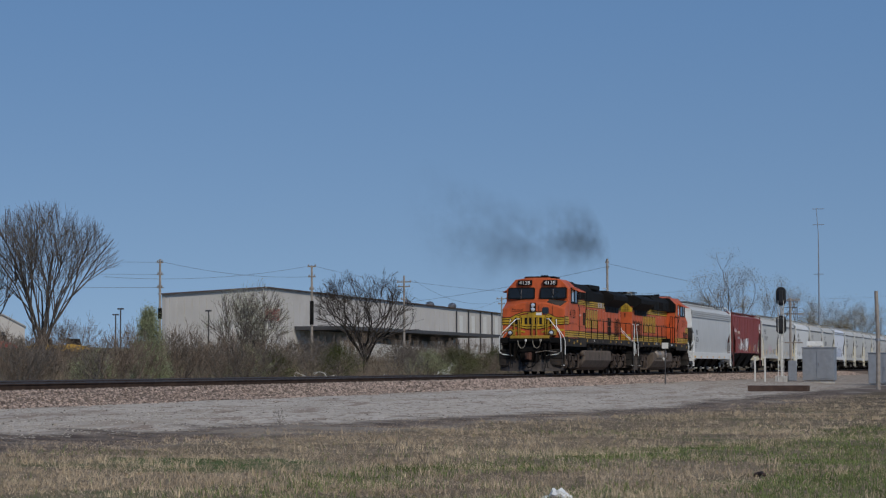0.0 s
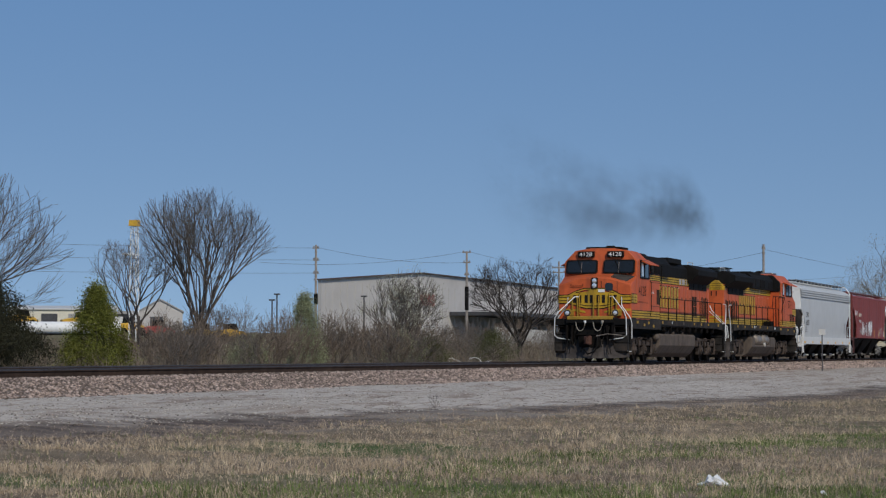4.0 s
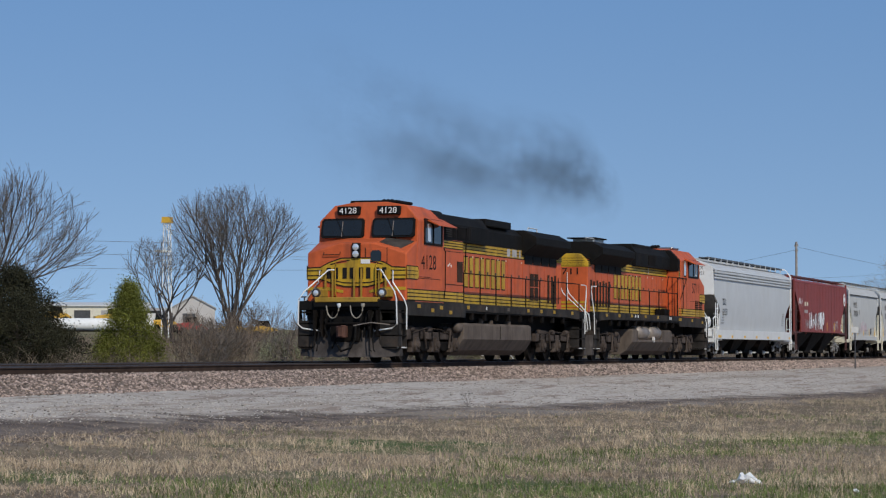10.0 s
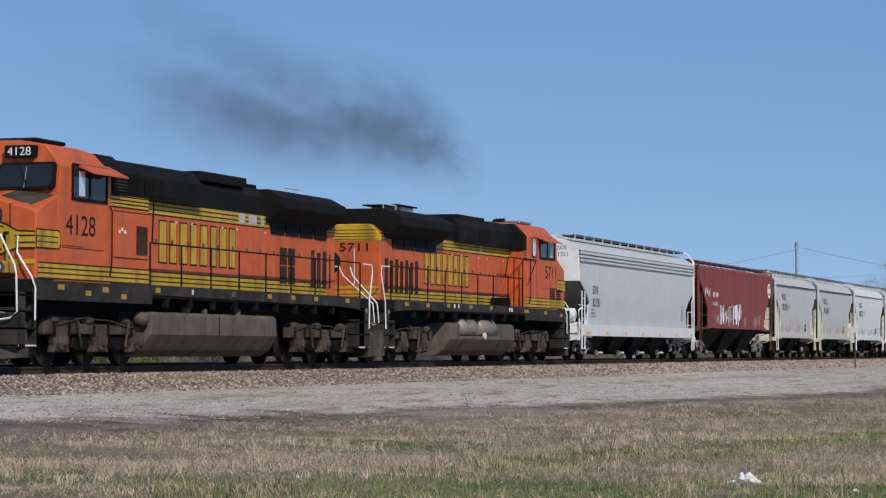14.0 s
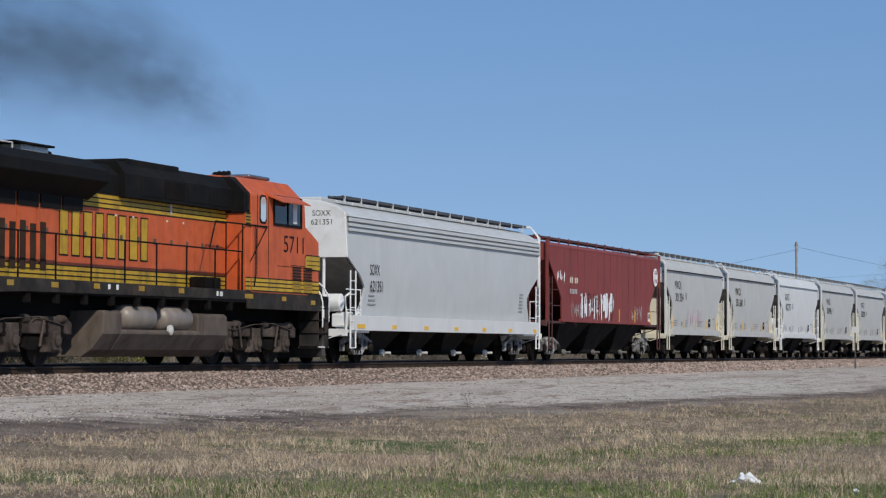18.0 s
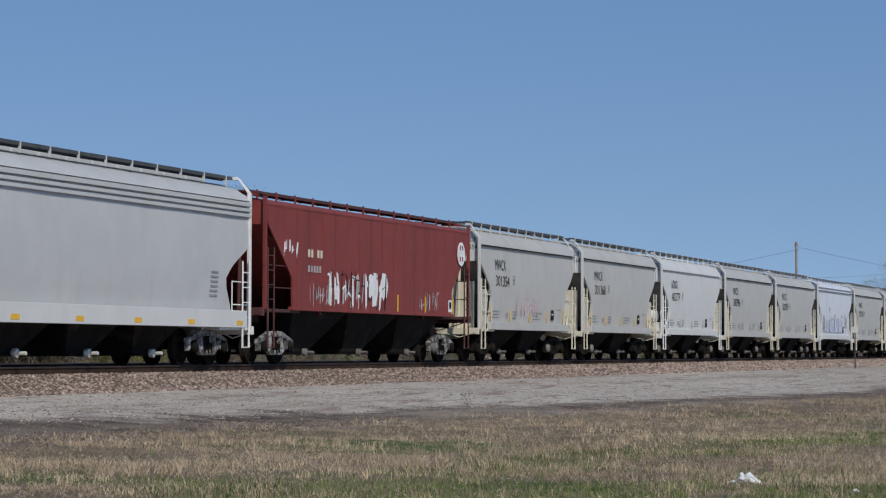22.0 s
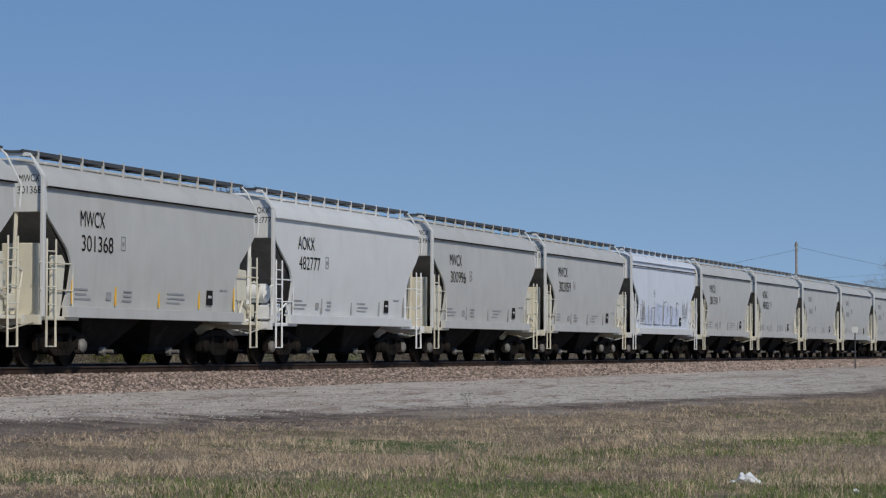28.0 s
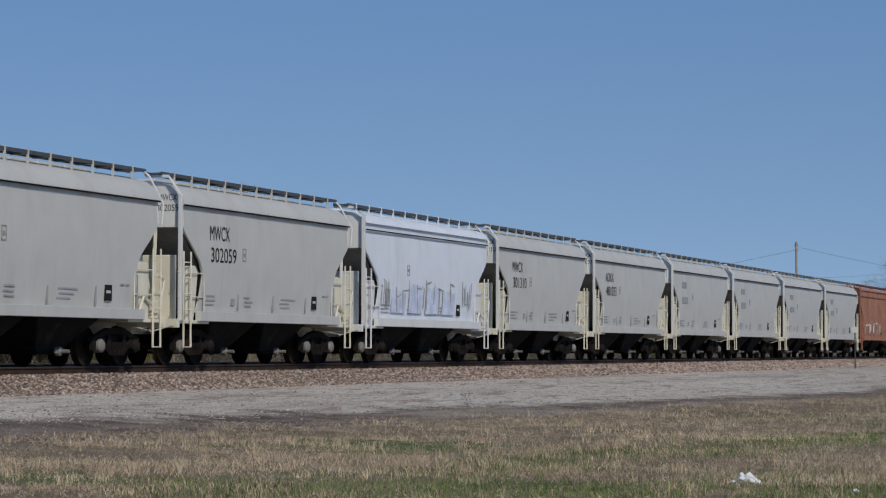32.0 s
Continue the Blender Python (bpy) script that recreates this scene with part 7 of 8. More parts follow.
def warehouse():
    """Long pale metal warehouse; its local x runs along the front wall."""
    p, q = (287.7, 107.0), (409.7, 92.6)
    length = math.dist(p, q)
    turn = math.degrees(math.atan2(q[1] - p[1], q[0] - p[0]))
    w = thing("warehouse", pose(p[0], p[1], -1.0, 0, 0, turn), "long pale grey metal warehouse with a dark loading dock", "warehouse")
    peak = 29.0
    wall = Mesh().prism([(0, 0), (length, 0), (length, 10.25), (peak, 11.95), (0, 10.3)], "y", 0, 0.5)
    body = part("wall", wall, METAL_WALL, w)
    part("rear_block", Mesh().prism([(8, 0.5), (length - 0.2, 0.5), (length - 0.2, 40), (90, 40), (62, 20)], "z", 0, 9.8), METAL_WALL, w)
    edge = Mesh()
    edge.prism([(-0.3, 10.28), (peak, 11.93), (length + 0.3, 10.23), (length + 0.3, 10.34), (peak, 12.04), (-0.3, 10.39)], "y", -0.4, 0.9)
    part("roof", edge, ROOF_EDGE, w)
    n = 60
    for k in range(n):
        x = length * (k + 0.5) / n
        part("siding_rib", Mesh().box(x - 0.06, x + 0.06, -0.05, 0.0, 2.6, 10.1), METAL_WALL, body)
    for x in (100.5, 106.0, 111.6, 117.2):
        part("downspout", Mesh().box(x - 0.12, x + 0.12, -0.22, -0.05, 3.0, 10.3), DOCK_DARK, body)
        part("light_panel", Mesh().box(x + 1.4, x + 3.0, -0.09, -0.05, 6.2, 9.6), SKYLIGHT, body)
    canopy = Mesh()
    canopy.prism([(38, 6.95), (101, 6.45), (101, 6.0), (38, 6.45)], "y", -7.5, -0.06)
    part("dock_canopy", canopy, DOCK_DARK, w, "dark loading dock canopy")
    # dark slab on the wall stands in for the shade beneath the canopy
    part("dock_shade_slab", Mesh().box(58, 98, -0.5, -0.06, 3.6, 6.2), DOCK_DARK, w)
    for k in range(9):
        x = 66 + k * 3.6
        part("dock_door", Mesh().box(x, x + 2.4, -0.62, -0.5, 3.7, 5.4), SKYLIGHT if k % 4 == 3 else ROOF_GREY, w)
    part("dock_wall", Mesh().prism([(36, -0.3), (36, 4.9), (92, 3.6), (92, -0.3)], "y", -8.0, -7.6), CONCRETE, w, "pale concrete dock wall")
    part("dock_ramp", Mesh().prism([(92, -0.3), (92, 3.6), (125, 2.9), (125, -0.3)], "y", -7.2, -6.8), DOCK_DARK, w)
    part("wall_sign", Mesh().box(28.6, 33.0, -0.1, -0.04, 7.6, 9.2), OXIDE, w, "faded red-brown wall panel")
    for x in (89.5, 99.5, 109.5):
        v = Mesh().lathe((x, 4, 10.4), (0, 0, 1), [(0, 0.35), (0.5, 0.35), (0.55, 0.62), (1.0, 0.7), (1.3, 0.5), (1.45, 0.1)], 14)
        part("roof_vent", v, STEEL, w, "shiny round roof vent", smooth=True)
    for x in (19.5,):
        part("porch_roof", Mesh().box(x, x + 9, -2.2, -0.06, 4.6, 4.9), WHITE, w)
    return w


warehouse()


def shed(name, at, turn, length, depth, eave, ridge, wall_m, roof_m, label):
    s = thing(name, pose(*at, 0, 0, turn), label, "building")
    part("wall", Mesh().box(0, length, 0, depth, -0.3, eave), wall_m, s)
    part("roof", Mesh().prism([(-0.3, eave), (depth / 2, ridge), (depth + 0.3, eave), (depth + 0.3, eave + 0.15), (depth / 2, ridge + 0.18), (-0.3, eave + 0.15)], "x", -0.3, length + 0.3), roof_m, s)
    for k in range(4):
        x = length * (k + 0.5) / 4
        part("door", Mesh().box(x - 1.2, x + 1.2, -0.08, 0.0, 0, min(3.4, eave - 0.6)), DOCK_DARK if k % 2 else ROOF_GREY, s)
    return s


shed("long_shed", (337.0, 175.0, 3.7), -64, 16, 40, 3.1, 3.9, CREAM, SKYLIGHT, "long low tan shed with a pale roof")
gable = thing("gabled_shed", pose(327.5, 149.5, 3.6, 0, 0, -66), "pale metal shed with a low gable", "building")
part("wall", Mesh().prism([(0, -0.3), (0, 2.6), (3.0, 4.3), (6.2, 2.6), (6.2, -0.3)], "y", 0, 14), METAL_WALL, gable)
part("roof", Mesh().prism([(-0.2, 2.5), (3.0, 4.3), (6.4, 2.5), (6.4, 2.7), (3.0, 4.5), (-0.2, 2.7)], "y", -0.2, 14.2), ROOF_GREY, gable)
part("door", Mesh().box(1.6, 3.4, -0.08, 0, 0, 1.9), DOCK_DARK, gable)
dark_shed = thing("dark_shed", pose(325.5, 155.0, 3.6, 0, 0, -66), "dark low shed beside the gabled shed", "building")
part("wall", Mesh().box(0, 6.0, 0, 10, -0.3, 2.3), DOCK_DARK, dark_shed)
part("roof", Mesh().box(-0.3, 6.3, -0.3, 10.3, 2.3, 2.7), ROOF_GREY, dark_shed)
part("door", Mesh().box(2.4, 3.6, -0.08, 0, 0, 1.9), SKYLIGHT, dark_shed)

trailer = thing("white_tank_trailer", pose(266.6, 137.6, 1.95, 0, 0, -63.5), "long white tank trailer parked in the yard", "trailer")
part("tank", Mesh().lathe((0, 0, 1.35), (1, 0, 0), [(0, 0.3), (0.1, 0.6), (0.4, 0.75), (12.0, 0.75), (12.3, 0.6), (12.4, 0.3)], 18), WHITE, trailer, smooth=True)
part("chassis", Mesh().box(0.2, 12.2, -0.7, 0.7, 0.5, 0.65), FRAME_DARK, trailer)
for x in (1.0, 10.0, 11.2):
    part("wheel", Mesh().lathe((x, -0.85, 0.42), (0, 1, 0), [(0, 0.2), (0, 0.42), (0.35, 0.42), (0.35, 0.2)], 14), BLACK, trailer)


def loader(at, turn, label, long=1.0, colour=MACHINE_YELLOW):
    m = thing("construction_machine", pose(at[0], at[1], ground_z(at[0], at[1]), 0, 0, turn), label, "machine", "parked machines")
    part("body", Mesh().prism([(0, 0.7), (0, 1.5), (1.6 * long, 1.7), (3.6 * long, 1.4), (4.4 * long, 0.7)], "y", -1.1, 1.1), colour, m, bevel=0.05)
    part("cab", Mesh().prism([(1.3, 1.6), (1.5, 2.4), (2.8, 2.4), (3.0, 1.5)], "y", -0.8, 0.8), BLACK, m, bevel=0.03)
    part("counterweight", Mesh().box(-0.5, 0.0, -1.0, 1.0, 0.7, 1.4), colour, m, bevel=0.05)
    for x in (0.9, 3.4 * long):
        for y in (-1.1, 1.1):
            part("wheel", Mesh().lathe((x, y - 0.25, 0.5), (0, 1, 0), [(0, 0.2), (0, 0.55), (0.5, 0.55), (0.5, 0.2)], 14), BLACK, m)
    return m


for k, (mx, my, mz, col) in enumerate(((300.0, 156.0, 2.4, MACHINE_YELLOW), (303.0, 149.0, 2.4, MACHINE_YELLOW), (305.5, 143.0, 2.4, MACHINE_YELLOW), (310.0, 134.5, 2.4, MACHINE_YELLOW), (308.0, 140.0, 1.8, BARN_RED), (311.5, 131.0, 2.2, MACHINE_YELLOW))):
    loader((mx, my, mz - 0.8), -64 + 8 * (k % 3), "red parked machine in the yard" if col is BARN_RED else "yellow construction machine parked in the yard", 1.0, col)
# drilling mast: white lattice with a yellow head
mast = thing("drilling_mast", pose(272.7, 125.1, -0.6), "white lattice mast with a yellow head", "mast")
for sx in (-0.5, 0.5):
    for sy in (-0.5, 0.5):
        part("leg", Mesh().tube([(sx, sy, -0.2), (sx * 0.6, sy * 0.6, 16.2)], 0.06, 5), WHITE, mast)
for k in range(11):
    z = 1.4 * k + 0.8
    f = 1 - 0.3 * z / 16.2
    for a, b in (((-0.55, -0.55), (0.55, -0.55)), ((-0.55, -0.55), (-0.55, 0.55))):
        part("lattice_bar", Mesh().tube([(a[0] * f, a[1] * f, z), (b[0] * f, b[1] * f, z + 1.4)], 0.03, 4), WHITE, mast)
        part("lattice_bar", Mesh().tube([(b[0] * f, b[1] * f, z), (a[0] * f, a[1] * f, z + 1.4)], 0.03, 4), WHITE, mast)
part("head", Mesh().prism([(-0.6, 16.0), (0.6, 16.0), (0.5, 16.7), (-0.5, 16.7)], "y", -0.5, 0.5), MACHINE_YELLOW, mast, "yellow mast head")
part("side_platform", Mesh().box(-1.6, 0.4, -0.5, 0.9, 12.5, 12.7), WHITE, mast)

# utility poles and their wires
pole_tops = {}


def utility_pole(key, x, y, top, arms, label="weathered wooden utility pole with crossarms"):
    base = ground_z(x, y)
    p = thing("utility_pole", pose(x, y, base), label, "utility pole", "utility poles")
    h = top - base
    part("pole", Mesh().tube([(0, 0, -0.2), (0, 0, h)], 0.15, 8, 0.10), WOOD_POLE, p, smooth=True)
    for z, w in arms:
        w *= 0.62
        arm = part("crossarm", Mesh().box(-0.06, 0.06, -w, w, h - z - 0.06, h - z + 0.06), WOOD_POLE, p)
        for s in (-1, 1):
            part("insulator", Mesh().lathe((0, s * (w - 0.1), h - z + 0.06), (0, 0, 1), [(0, 0.05), (0.08, 0.08), (0.16, 0.04)], 8), GALV, arm)
    pole_tops[key] = (x, y, top)
    return p


pole_a = utility_pole("a", 216.3, 81.0, 10.3, ((0.3, 0.5), (1.4, 0.45), (2.6, 0.45)))
pole_b = utility_pole("b", 234.2, 72.0, 10.3, ((0.1, 0.7), (1.1, 0.6), (2.3, 0.4)))
utility_pole("c", 265.6, 71.1, 10.4, ((0.7, 1.3), (1.2, 1.1), (2.6, 0.6)))
utility_pole("e", 346.2, 78.4, 10.3, ((0.3, 1.2), (1.0, 0.8)))
utility_pole("d", 227.2, 41.5, 10.3, ((0.35, 0.28), (0.8, 0.22)))


for pole, z0, z1 in ((pole_a, 3.7, 4.7), (pole_b, 3.6, 5.9)):
    part("pole_sleeve", Mesh().tube([(0, 0, z0), (0, 0, z1)], 0.19, 10), BLACK, pole, "black plastic pole sleeve", smooth=True)


def wire(p, q, sag, r=0.013):
    pts = [Vector(p).lerp(Vector(q), k / 14) - Vector((0, 0, sag * 4 * (k / 14) * (1 - k / 14))) for k in range(15)]
    return tagged(link("overhead_wire", Mesh().tube(pts, r, 4), WIRE), "thin dark overhead line between poles", "cable", "overhead lines")


for dz in (0.3, 1.4, 2.6):
    wire((216.3, 80.6, 10.3 - dz), (140.0, 121.0, 10.0 - dz), 0.5)
wire((216.3, 81.0, 10.1), (234.2, 72.0, 9.2), 0.5)
wire((234.2, 71.5, 10.2), (265.6, 70.2, 9.8), 0.35)
wire((265.6, 70.0, 9.9), (346.2, 77.6, 10.1), 1.6)
wire((265.6, 72.2, 9.3), (346.2, 79.2, 9.6), 1.8)
wire((265.6, 70.3, 9.7), (330, 48, 10.5), 1.0)
wire((234.2, 72.6, 10.2), (215, 86, 8.7), 0.6)
wire((227.2, 41.3, 9.6), (420, 150, 12.0), 2.5)
wire((227.2, 41.7, 9.9), (520, 30, 16.0), 2.5)

for lx, ly, top in ((241.9, 95.4, 5.8), (242.0, 94.9, 6.4), (245.2, 86.5, 6.2)):
    gz = ground_z(lx, ly)
    lp = thing("yard_light", pose(lx, ly, gz), "slim dark yard light pole", "lamp post", "yard lights")
    part("pole", Mesh().tube([(0, 0, -0.2), (0, 0, top - gz)], 0.07, 6), DOCK_DARK, lp)
    part("lamp_head", Mesh().box(-0.15, 0.15, -0.3, 0.3, top - gz - 0.05, top - gz + 0.1), DOCK_DARK, lp)

cab_w = thing("white_cabinet", pose(242.4, 61.2, -0.8), "white service cabinet in the brush", "cabinet")
part("body", Mesh().box(-0.4, 0.4, -0.45, 0.45, -0.2, 2.0), WHITE, cab_w, bevel=0.03)
for z in (0.5, 1.0, 1.5):
    part("panel_line", Mesh().box(-0.42, -0.4, -0.42, 0.42, z, z + 0.04), MARK_GREY, cab_w)

# ---- trackside equipment ----
sig = thing("block_signal", pose(163.97, 18.47, -0.55), "tall signal mast with two black heads facing away", "railway signal")
part("base", Mesh().box(-0.4, 0.4, -0.4, 0.4, -0.2, 0.3), CONCRETE, sig, bevel=0.03)
part("mast", Mesh().tube([(0, 0, 0.2), (0, 0, 5.7)], 0.075, 10), SILVER, sig, smooth=True)
for z in (5.48, 3.63):
    hd = Mesh()
    ring = [(0.33 * math.cos(2 * math.pi * k / 20), (0.30 if k < 10 else -0.30) + 0.31 * math.sin(2 * math.pi * k / 20)) for k in range(20)]
    hd.prism([(a, z + b) for a, b in ring], "x", -0.16, 0.06)
    head = part("signal_head", hd, SIGNAL_BLACK, sig, "black oval signal backplate", bevel=0.02)
    for dz in (-0.26, 0, 0.26):
        part("hood", Mesh().lathe((0.06, 0, z + dz), (1, 0, 0), [(0, 0.10), (0.25, 0.10)], 12), SIGNAL_BLACK, head)
    part("lamp_case", Mesh().box(-0.34, -0.16, -0.12, 0.12, z - 0.42, z + 0.42), SIGNAL_BLACK, head, bevel=0.02)
lad = Mesh()
for yy in (-0.18, 0.18):
    lad.tube([(-0.45, yy, 0.0), (-0.2, yy, 5.2)], 0.02, 5)
ladder = part("ladder", lad, SILVER, sig)
for k in range(14):
    part("rung", Mesh().tube([(-0.44 + 0.0174 * k, -0.18, 0.3 + 0.34 * k), (-0.44 + 0.0174 * k, 0.18, 0.3 + 0.34 * k)], 0.015, 4), SILVER, ladder)
pf = Mesh()
for zz in (4.35, 4.75, 5.15):
    pf.tube([(-0.1, -0.1, zz), (-0.1, -1.05, zz)], 0.016, 4)
pf.tube([(-0.1, -1.05, 3.9), (-0.1, -1.05, 5.15)], 0.02, 4)
pf.tube([(-0.1, -0.55, 4.35), (-0.1, -0.55, 5.15)], 0.014, 4)
part("service_platform", pf, DOCK_DARK, sig)
part("relay_case", Mesh().box(-0.3, 0.3, -0.95, -0.45, 0.0, 1.3), GALV, sig, bevel=0.02)


def equipment_hut(name, at, w, dpt, h, label):
    e = thing(name, pose(*at), label, "equipment cabinet", "signal cabinets")
    part("body", Mesh().box(-dpt / 2, dpt / 2, -w / 2, w / 2, 0.0, h), GALV, e, bevel=0.02)
    part("roof", Mesh().box(-dpt / 2 - 0.05, dpt / 2 + 0.05, -w / 2 - 0.05, w / 2 + 0.05, h, h + 0.06), GALV, e, bevel=0.02)
    part("plinth", Mesh().box(-dpt / 2 + 0.1, dpt / 2 - 0.1, -w / 2 + 0.1, w / 2 - 0.1, -0.35, 0.0), CONCRETE, e)
    door = part("door", Mesh().box(-dpt / 2 - 0.03, -dpt / 2, -w / 2 + 0.15, 0.1, 0.1, h - 0.15), GALV, e, bevel=0.01)
    part("handle", Mesh().box(-dpt / 2 - 0.07, -dpt / 2 - 0.03, -0.06, 0.0, h * 0.45, h * 0.45 + 0.2), STEEL, door)
    return e


hut = equipment_hut("signal_hut", (169.9, 16.6, -0.55), 2.1, 1.9, 2.15, "grey metal signal equipment hut")
part("roof_sign", Mesh().box(-1.0, -0.95, -0.35, 0.75, 2.3, 2.6), WHITE, hut, "white notice board")
equipment_hut("signal_cabinet", (164.6, 11.9, -0.75), 2.0, 1.2, 1.95, "grey metal trackside cabinet")
wp = thing("timber_post", pose(139.6, 10.46, -0.95), "leaning weathered timber post", "post")
part("pole", Mesh().tube([(0, 0, -0.2), (0.0, -0.03, 2.6), (0.0, 0.06, 5.45)], 0.13, 8, 0.10), WOOD_POLE, wp, smooth=True)
part("guy_band", Mesh().tube([(0, -0.02, 2.7), (0, -0.02, 2.85)], 0.14, 8), GALV, wp)
for px_, py_ in ((158.8, 19.57), (158.87, 18.95)):
    wpost = thing("marker_post", pose(px_, py_, -0.55), "short white marker post by the track", "post", "marker posts")
    part("post", Mesh().box(-0.04, 0.04, -0.05, 0.05, -0.2, 1.48), SILVER, wpost, bevel=0.01)
    part("cap", Mesh().box(-0.05, 0.05, -0.06, 0.06, 1.48, 1.53), WHITE, wpost)
cp = thing("line_pole", pose(188.9, 20.6, -0.6), "old line pole with several crossarms", "utility pole")
part("pole", Mesh().tube([(0, 0, -0.2), (0, 0, 6.1)], 0.09, 7), WOOD_POLE, cp, smooth=True)
for z, w in ((5.95, 0.75), (4.9, 1.0), (2.75, 0.9)):
    part("crossarm", Mesh().box(-0.05, 0.05, -w, w * 0.5, z - 0.05, z + 0.05), WOOD_POLE, cp)
CROSSING = mat("dark_timber", (0.075, 0.045, 0.034), 0.9, stain=(0.03, 0.022, 0.018), vary=0.35, bump=0.3)
pl = thing("timber_crossing", pose(104.3, 11.9, -0.66), "low dark timber crossing lying in the grass", "timber")
for k in range(5):
    part("plank", Mesh().box(-0.5 + 0.21 * k, -0.31 + 0.21 * k, -1.25 + 0.05 * (k % 2), 1.2, 0.0, 0.24), CROSSING, pl, bevel=0.01)
sg = thing("trackside_sign", pose(128.4, 20.45, -0.55), "small pale sign on a thin post", "sign")
part("post", Mesh().tube([(0, 0, -0.2), (0, 0, 2.1)], 0.03, 6), DOCK_DARK, sg)
part("plate", Mesh().box(-0.03, -0.01, -0.17, 0.17, 1.85, 2.15), SKYLIGHT, sg, bevel=0.005)
rm = thing("radio_mast", pose(398.1, 38.9, -0.9), "tall slender radio mast with aerials", "mast")
part("pole", Mesh().tube([(0, 0, 0), (0, 0, 17), (0, 0, 22.5)], 0.14, 6, 0.06), GALV, rm)
part("whip", Mesh().tube([(0, 0, 22.0), (0, 0.3, 26.2)], 0.05, 5), GALV, rm)
for z, w in ((26.1, 0.9), (23.6, 0.9), (15.8, 0.8)):
    part("aerial", Mesh().tube([(0, -w, z), (0, w, z)], 0.05, 5), GALV, rm)

# a crumpled bag, a dead branch and weeds
bag_m = Mesh()
r = random.Random(5)
rings = []
for i in range(9):
    f = i / 8
    w = 0.5 * math.sin(math.pi * min(1, 0.12 + f * 0.8)) * (0.7 if i > 5 else 1)
    rings.append([(0.11 * w * 1.6 * math.cos(a) + r.uniform(-0.02, 0.02), -0.17 + 0.36 * f + r.uniform(-0.012, 0.012), max(0.0, 0.075 * w * 1.8 * (1 + math.sin(a))) * (1.25 if i in (5, 3) else 0.8) + r.uniform(0, 0.02)) for a in [2 * math.pi * k / 12 for k in range(12)]])
bag_m.loft(rings)
bag = link("plastic_bag", bag_m, mat("white_plastic", (0.74, 0.74, 0.73), 0.4, stain=(0.45, 0.44, 0.41), stain_at=0.55, stain_scale=8, vary=0.1, bump=0.2, bump_scale=25))
bag.matrix_basis = pose(25.57, 5.2, ground_z(25.57, 5.2) + 0.01) @ Matrix.Diagonal((0.95, 0.9, 0.72, 1))
tagged(bag, "crumpled white plastic bag lying in the grass", "litter")
scrap = link("paper_scrap", Mesh().prism([(0, 0), (0.05, 0.01), (0.06, 0.03), (0.03, 0.04), (0.01, 0.025)], "y", 0, 0.03), WHITE)
scrap.matrix_basis = pose(24.4, 3.85, ground_z(24.4, 3.85) + 0.01, 20, 0, 70)
tagged(scrap, "small white paper scrap in the grass", "litter")
bare_tree("dry_weed", (47.6, 15.3, ground_z(47.6, 15.3)), "small dry branching weed at the road's edge", seed=201, height=0.42, stems=4, spread=0.7, radius=0.006, levels=3, split=2, gnarl=0.15, low=0.02, twig_r=0.0025)
bare_tree("dry_weed", (33.2, 8.6, ground_z(33.2, 8.6)), "small dry upright weed in the field", seed=202, height=0.40, stems=3, spread=0.3, radius=0.006, levels=2, split=2, gnarl=0.12, low=0.02, twig_r=0.0025)
log = link("bark_log", Mesh().tube([(0, 0, 0.02), (0.16, 0.03, 0.05), (0.3, 0.02, 0.035), (0.42, -0.03, 0.05)], 0.035, 8, 0.018), CROSSING, smooth=True)
log.matrix_basis = pose(32.3, 3.98, ground_z(32.3, 3.98), 0, 0, 205)
tagged(log, "short dark rotten stick lying in the grass", "stick")
for k, (bx_, by_) in enumerate(((133.0, 40.5), (141.5, 40.0), (158.0, 40.0))):
    bare_tree("fallen_branch", (bx_, by_, -0.8), "pale fallen branch in the dry grass", bark=SILVER, twig=SILVER, seed=210 + k, height=2.0, stems=4, spread=2.4, radius=0.06, levels=3, split=2, gnarl=0.25, low=0.04, droop=0.1, group="fallen branches")

# ---- exhaust smoke ----
SMOKE = bpy.data.materials.new("exhaust_smoke")
SMOKE.use_nodes = True
st = SMOKE.node_tree
sb = st.nodes["Principled BSDF"]
sb.inputs["Base Color"].default_value = (0.042, 0.043, 0.043, 1)
sb.inputs["Roughness"].default_value = 1.0
sb.inputs["Specular IOR Level"].default_value = 0.0
# each billow thins out towards its rim
thin = st.nodes.new("ShaderNodeAttribute")
thin.attribute_name = "billow"
grain = st.nodes.new("ShaderNodeTexNoise")
grain.inputs["Scale"].default_value, grain.inputs["Detail"].default_value, grain.inputs["Roughness"].default_value = 0.6, 4.0, 0.55
where = st.nodes.new("ShaderNodeTexCoord")
drawn = st.nodes.new("ShaderNodeMapping")
drawn.inputs["Scale"].default_value = (0.26, 0.5, 1.0)
st.links.new(where.outputs["Object"], drawn.inputs[0])
st.links.new(drawn.outputs[0], grain.inputs["Vector"])
wisp = st.nodes.new("ShaderNodeMapRange")
wisp.inputs[1].default_value, wisp.inputs[2].default_value, wisp.inputs[3].default_value, wisp.inputs[4].default_value = 0.36, 0.66, 0.06, 1.0
st.links.new(grain.outputs["Fac"], wisp.inputs[0])
veil = st.nodes.new("ShaderNodeMath")
veil.operation = "MULTIPLY"
st.links.new(thin.outputs["Fac"], veil.inputs[0])
st.links.new(wisp.outputs[0], veil.inputs[1])
st.links.new(veil.outputs[0], sb.inputs["Alpha"])
puffs = []
RIM = 18
RINGS = ((0.0, 1.0), (0.25, 0.88), (0.5, 0.55), (0.75, 0.2), (1.0, 0.0))    # share of the radius, thickness


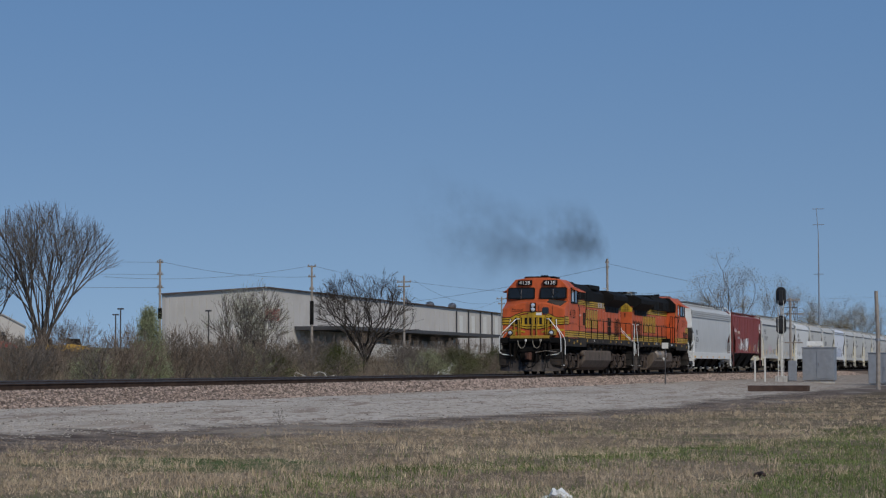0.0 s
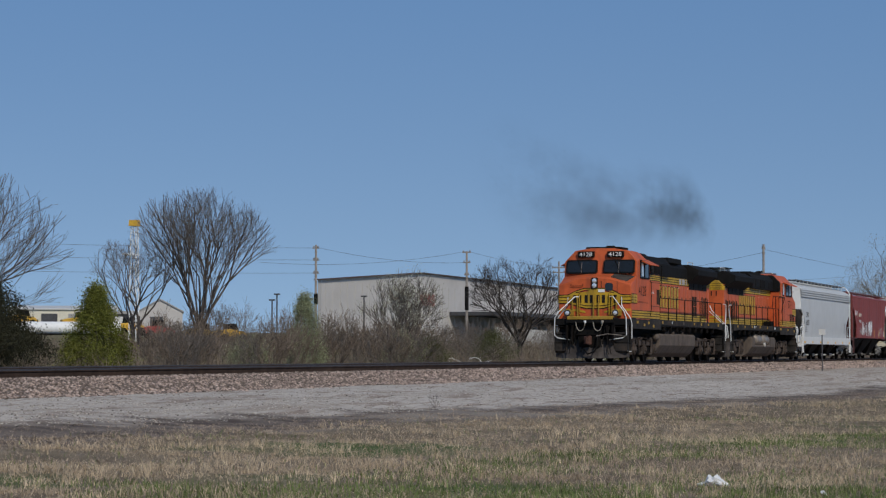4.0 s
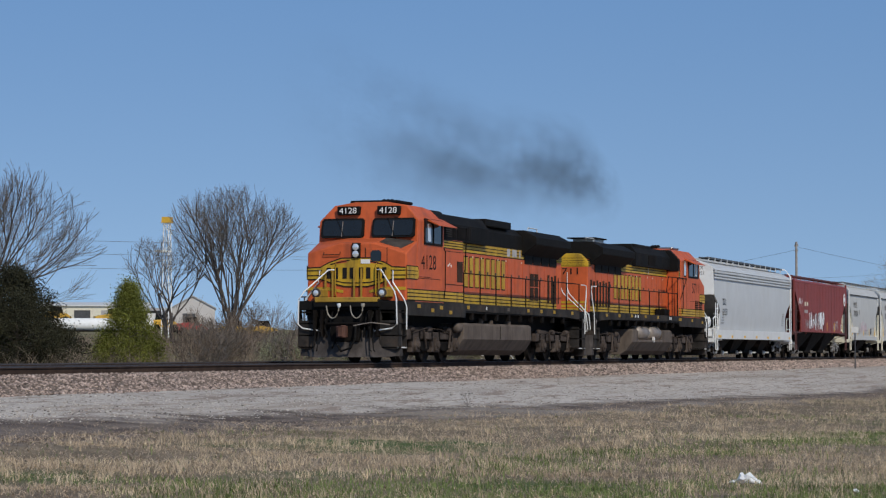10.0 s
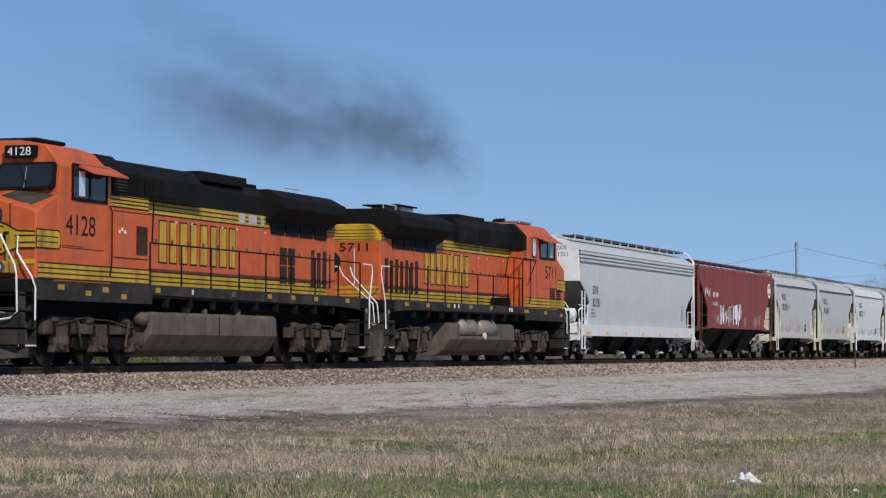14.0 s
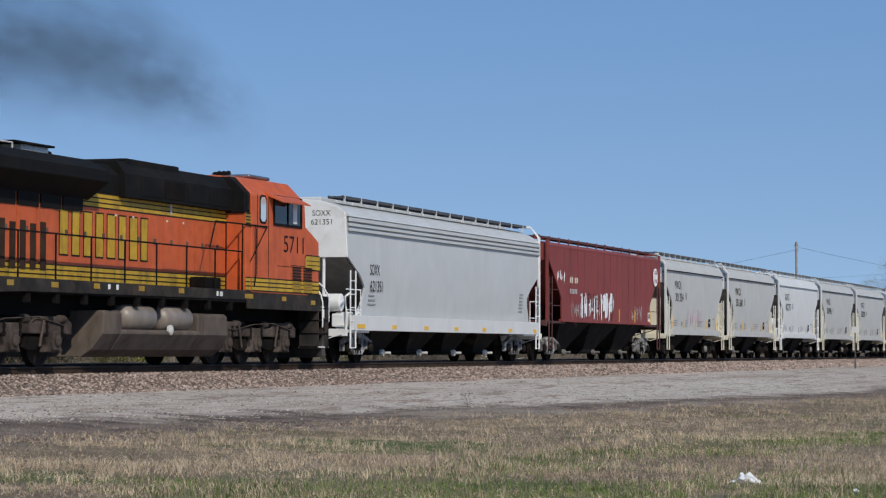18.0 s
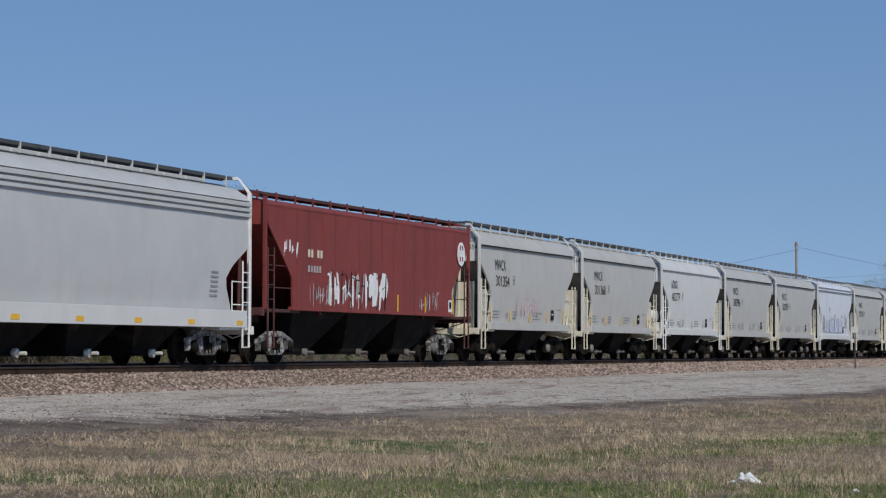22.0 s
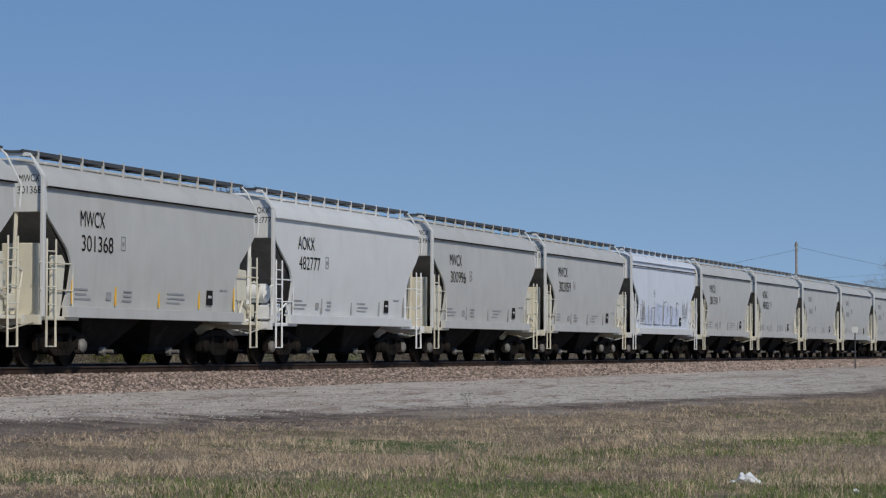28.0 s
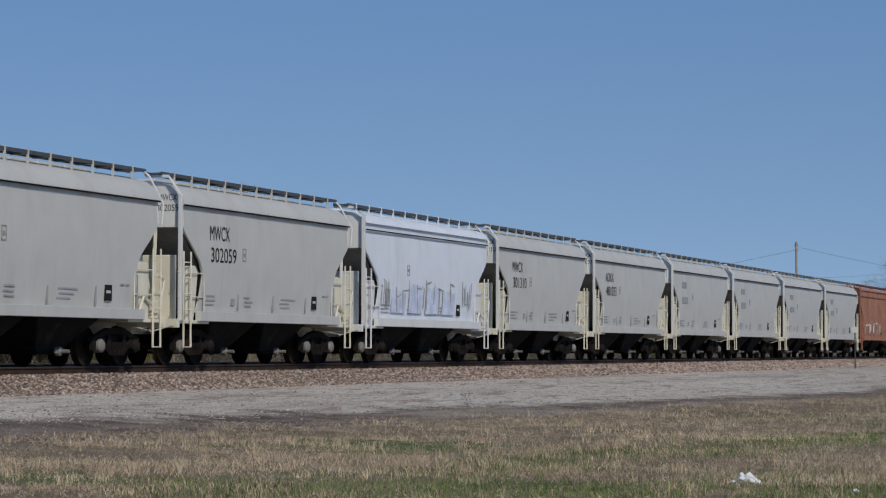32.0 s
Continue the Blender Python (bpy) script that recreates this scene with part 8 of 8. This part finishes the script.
def smoke_puff(offset, z, long, high, density, drift, rise, seed):
    """One soft billow drawn out along the track, which drifts as one piece."""
    g = np.random.default_rng(seed)
    side = g.uniform(-0.5, 0.5)
    verts, thick = [(0.0, side - 0.3, 0.0)], [density]
    lobes = [(g.uniform(0.05, 0.12) / k, g.uniform(0, 6.28)) for k in (1, 2, 3)]
    for share, t in RINGS[1:]:
        for k in range(RIM):
            a = 2 * math.pi * k / RIM
            r = share * (1 + sum(w * math.cos((i + 2) * a + p) for i, (w, p) in enumerate(lobes)))
            verts.append((long * r * math.cos(a), side - 0.3 * (1 - share ** 2), high * r * math.sin(a)))
            thick.append(density * t)
    tri = [(0, 1 + k, 1 + (k + 1) % RIM) for k in range(RIM)]
    for i in range(len(RINGS) - 2):
        for k in range(RIM):
            p, q = 1 + i * RIM, (k + 1) % RIM
            tri += [(p + k, p + RIM + k, p + RIM + q), (p + k, p + RIM + q, p + q)]
    ob = link_arrays("smoke_puff", verts, tri, SMOKE, smooth=True)
    ob.data.attributes.new("billow", "FLOAT", "POINT").data.foreach_set("value", np.array(thick, np.float32))
    tagged(ob, "thin dark grey diesel exhaust smoke over the engines", "smoke", kind="stuff")
    puffs.append((ob, offset, TRACK_Y, z, drift, rise))
    return ob


# the older smoke at the back has risen highest
for k, row in enumerate(((16.5, 7.1, 6.5, 1.9, 0.56, 1.02, -0.02), (11.5, 7.0, 7.5, 2.3, 0.50, 1.07, 0.0), (6.5, 6.7, 8.5, 2.3, 0.46, 1.15, 0.01),
                         (2.0, 6.4, 8.5, 2.2, 0.44, 1.30, 0.03), (-4.0, 6.2, 9.5, 2.3, 0.34, 1.50, 0.05), (-12.0, 6.2, 12.0, 2.6, 0.24, 1.8, 0.06))):
    smoke_puff(*row, k + 1)


# ---- movement ----
def motions():
    for ob, offset in riders:
        walk(ob, [(t, pose(train_at(t) + offset, TRACK_Y, 0)) for t in TRAIN_TIMES])
    for ob, offset, y, z, drift, rise in puffs:
        walk(ob, [(t, pose(train_at(t) + offset + drift * t, y, z + rise * t)) for t in TRAIN_TIMES])
    steps = [32.0 * k / 440 for k in range(441)]
    for ob, r in axles:
        home = ob.location.copy()
        walk(ob, [(t, Matrix.Translation(home) @ Matrix.Rotation((train_at(t) - train_at(0)) / r, 4, "Y")) for t in steps])


motions()
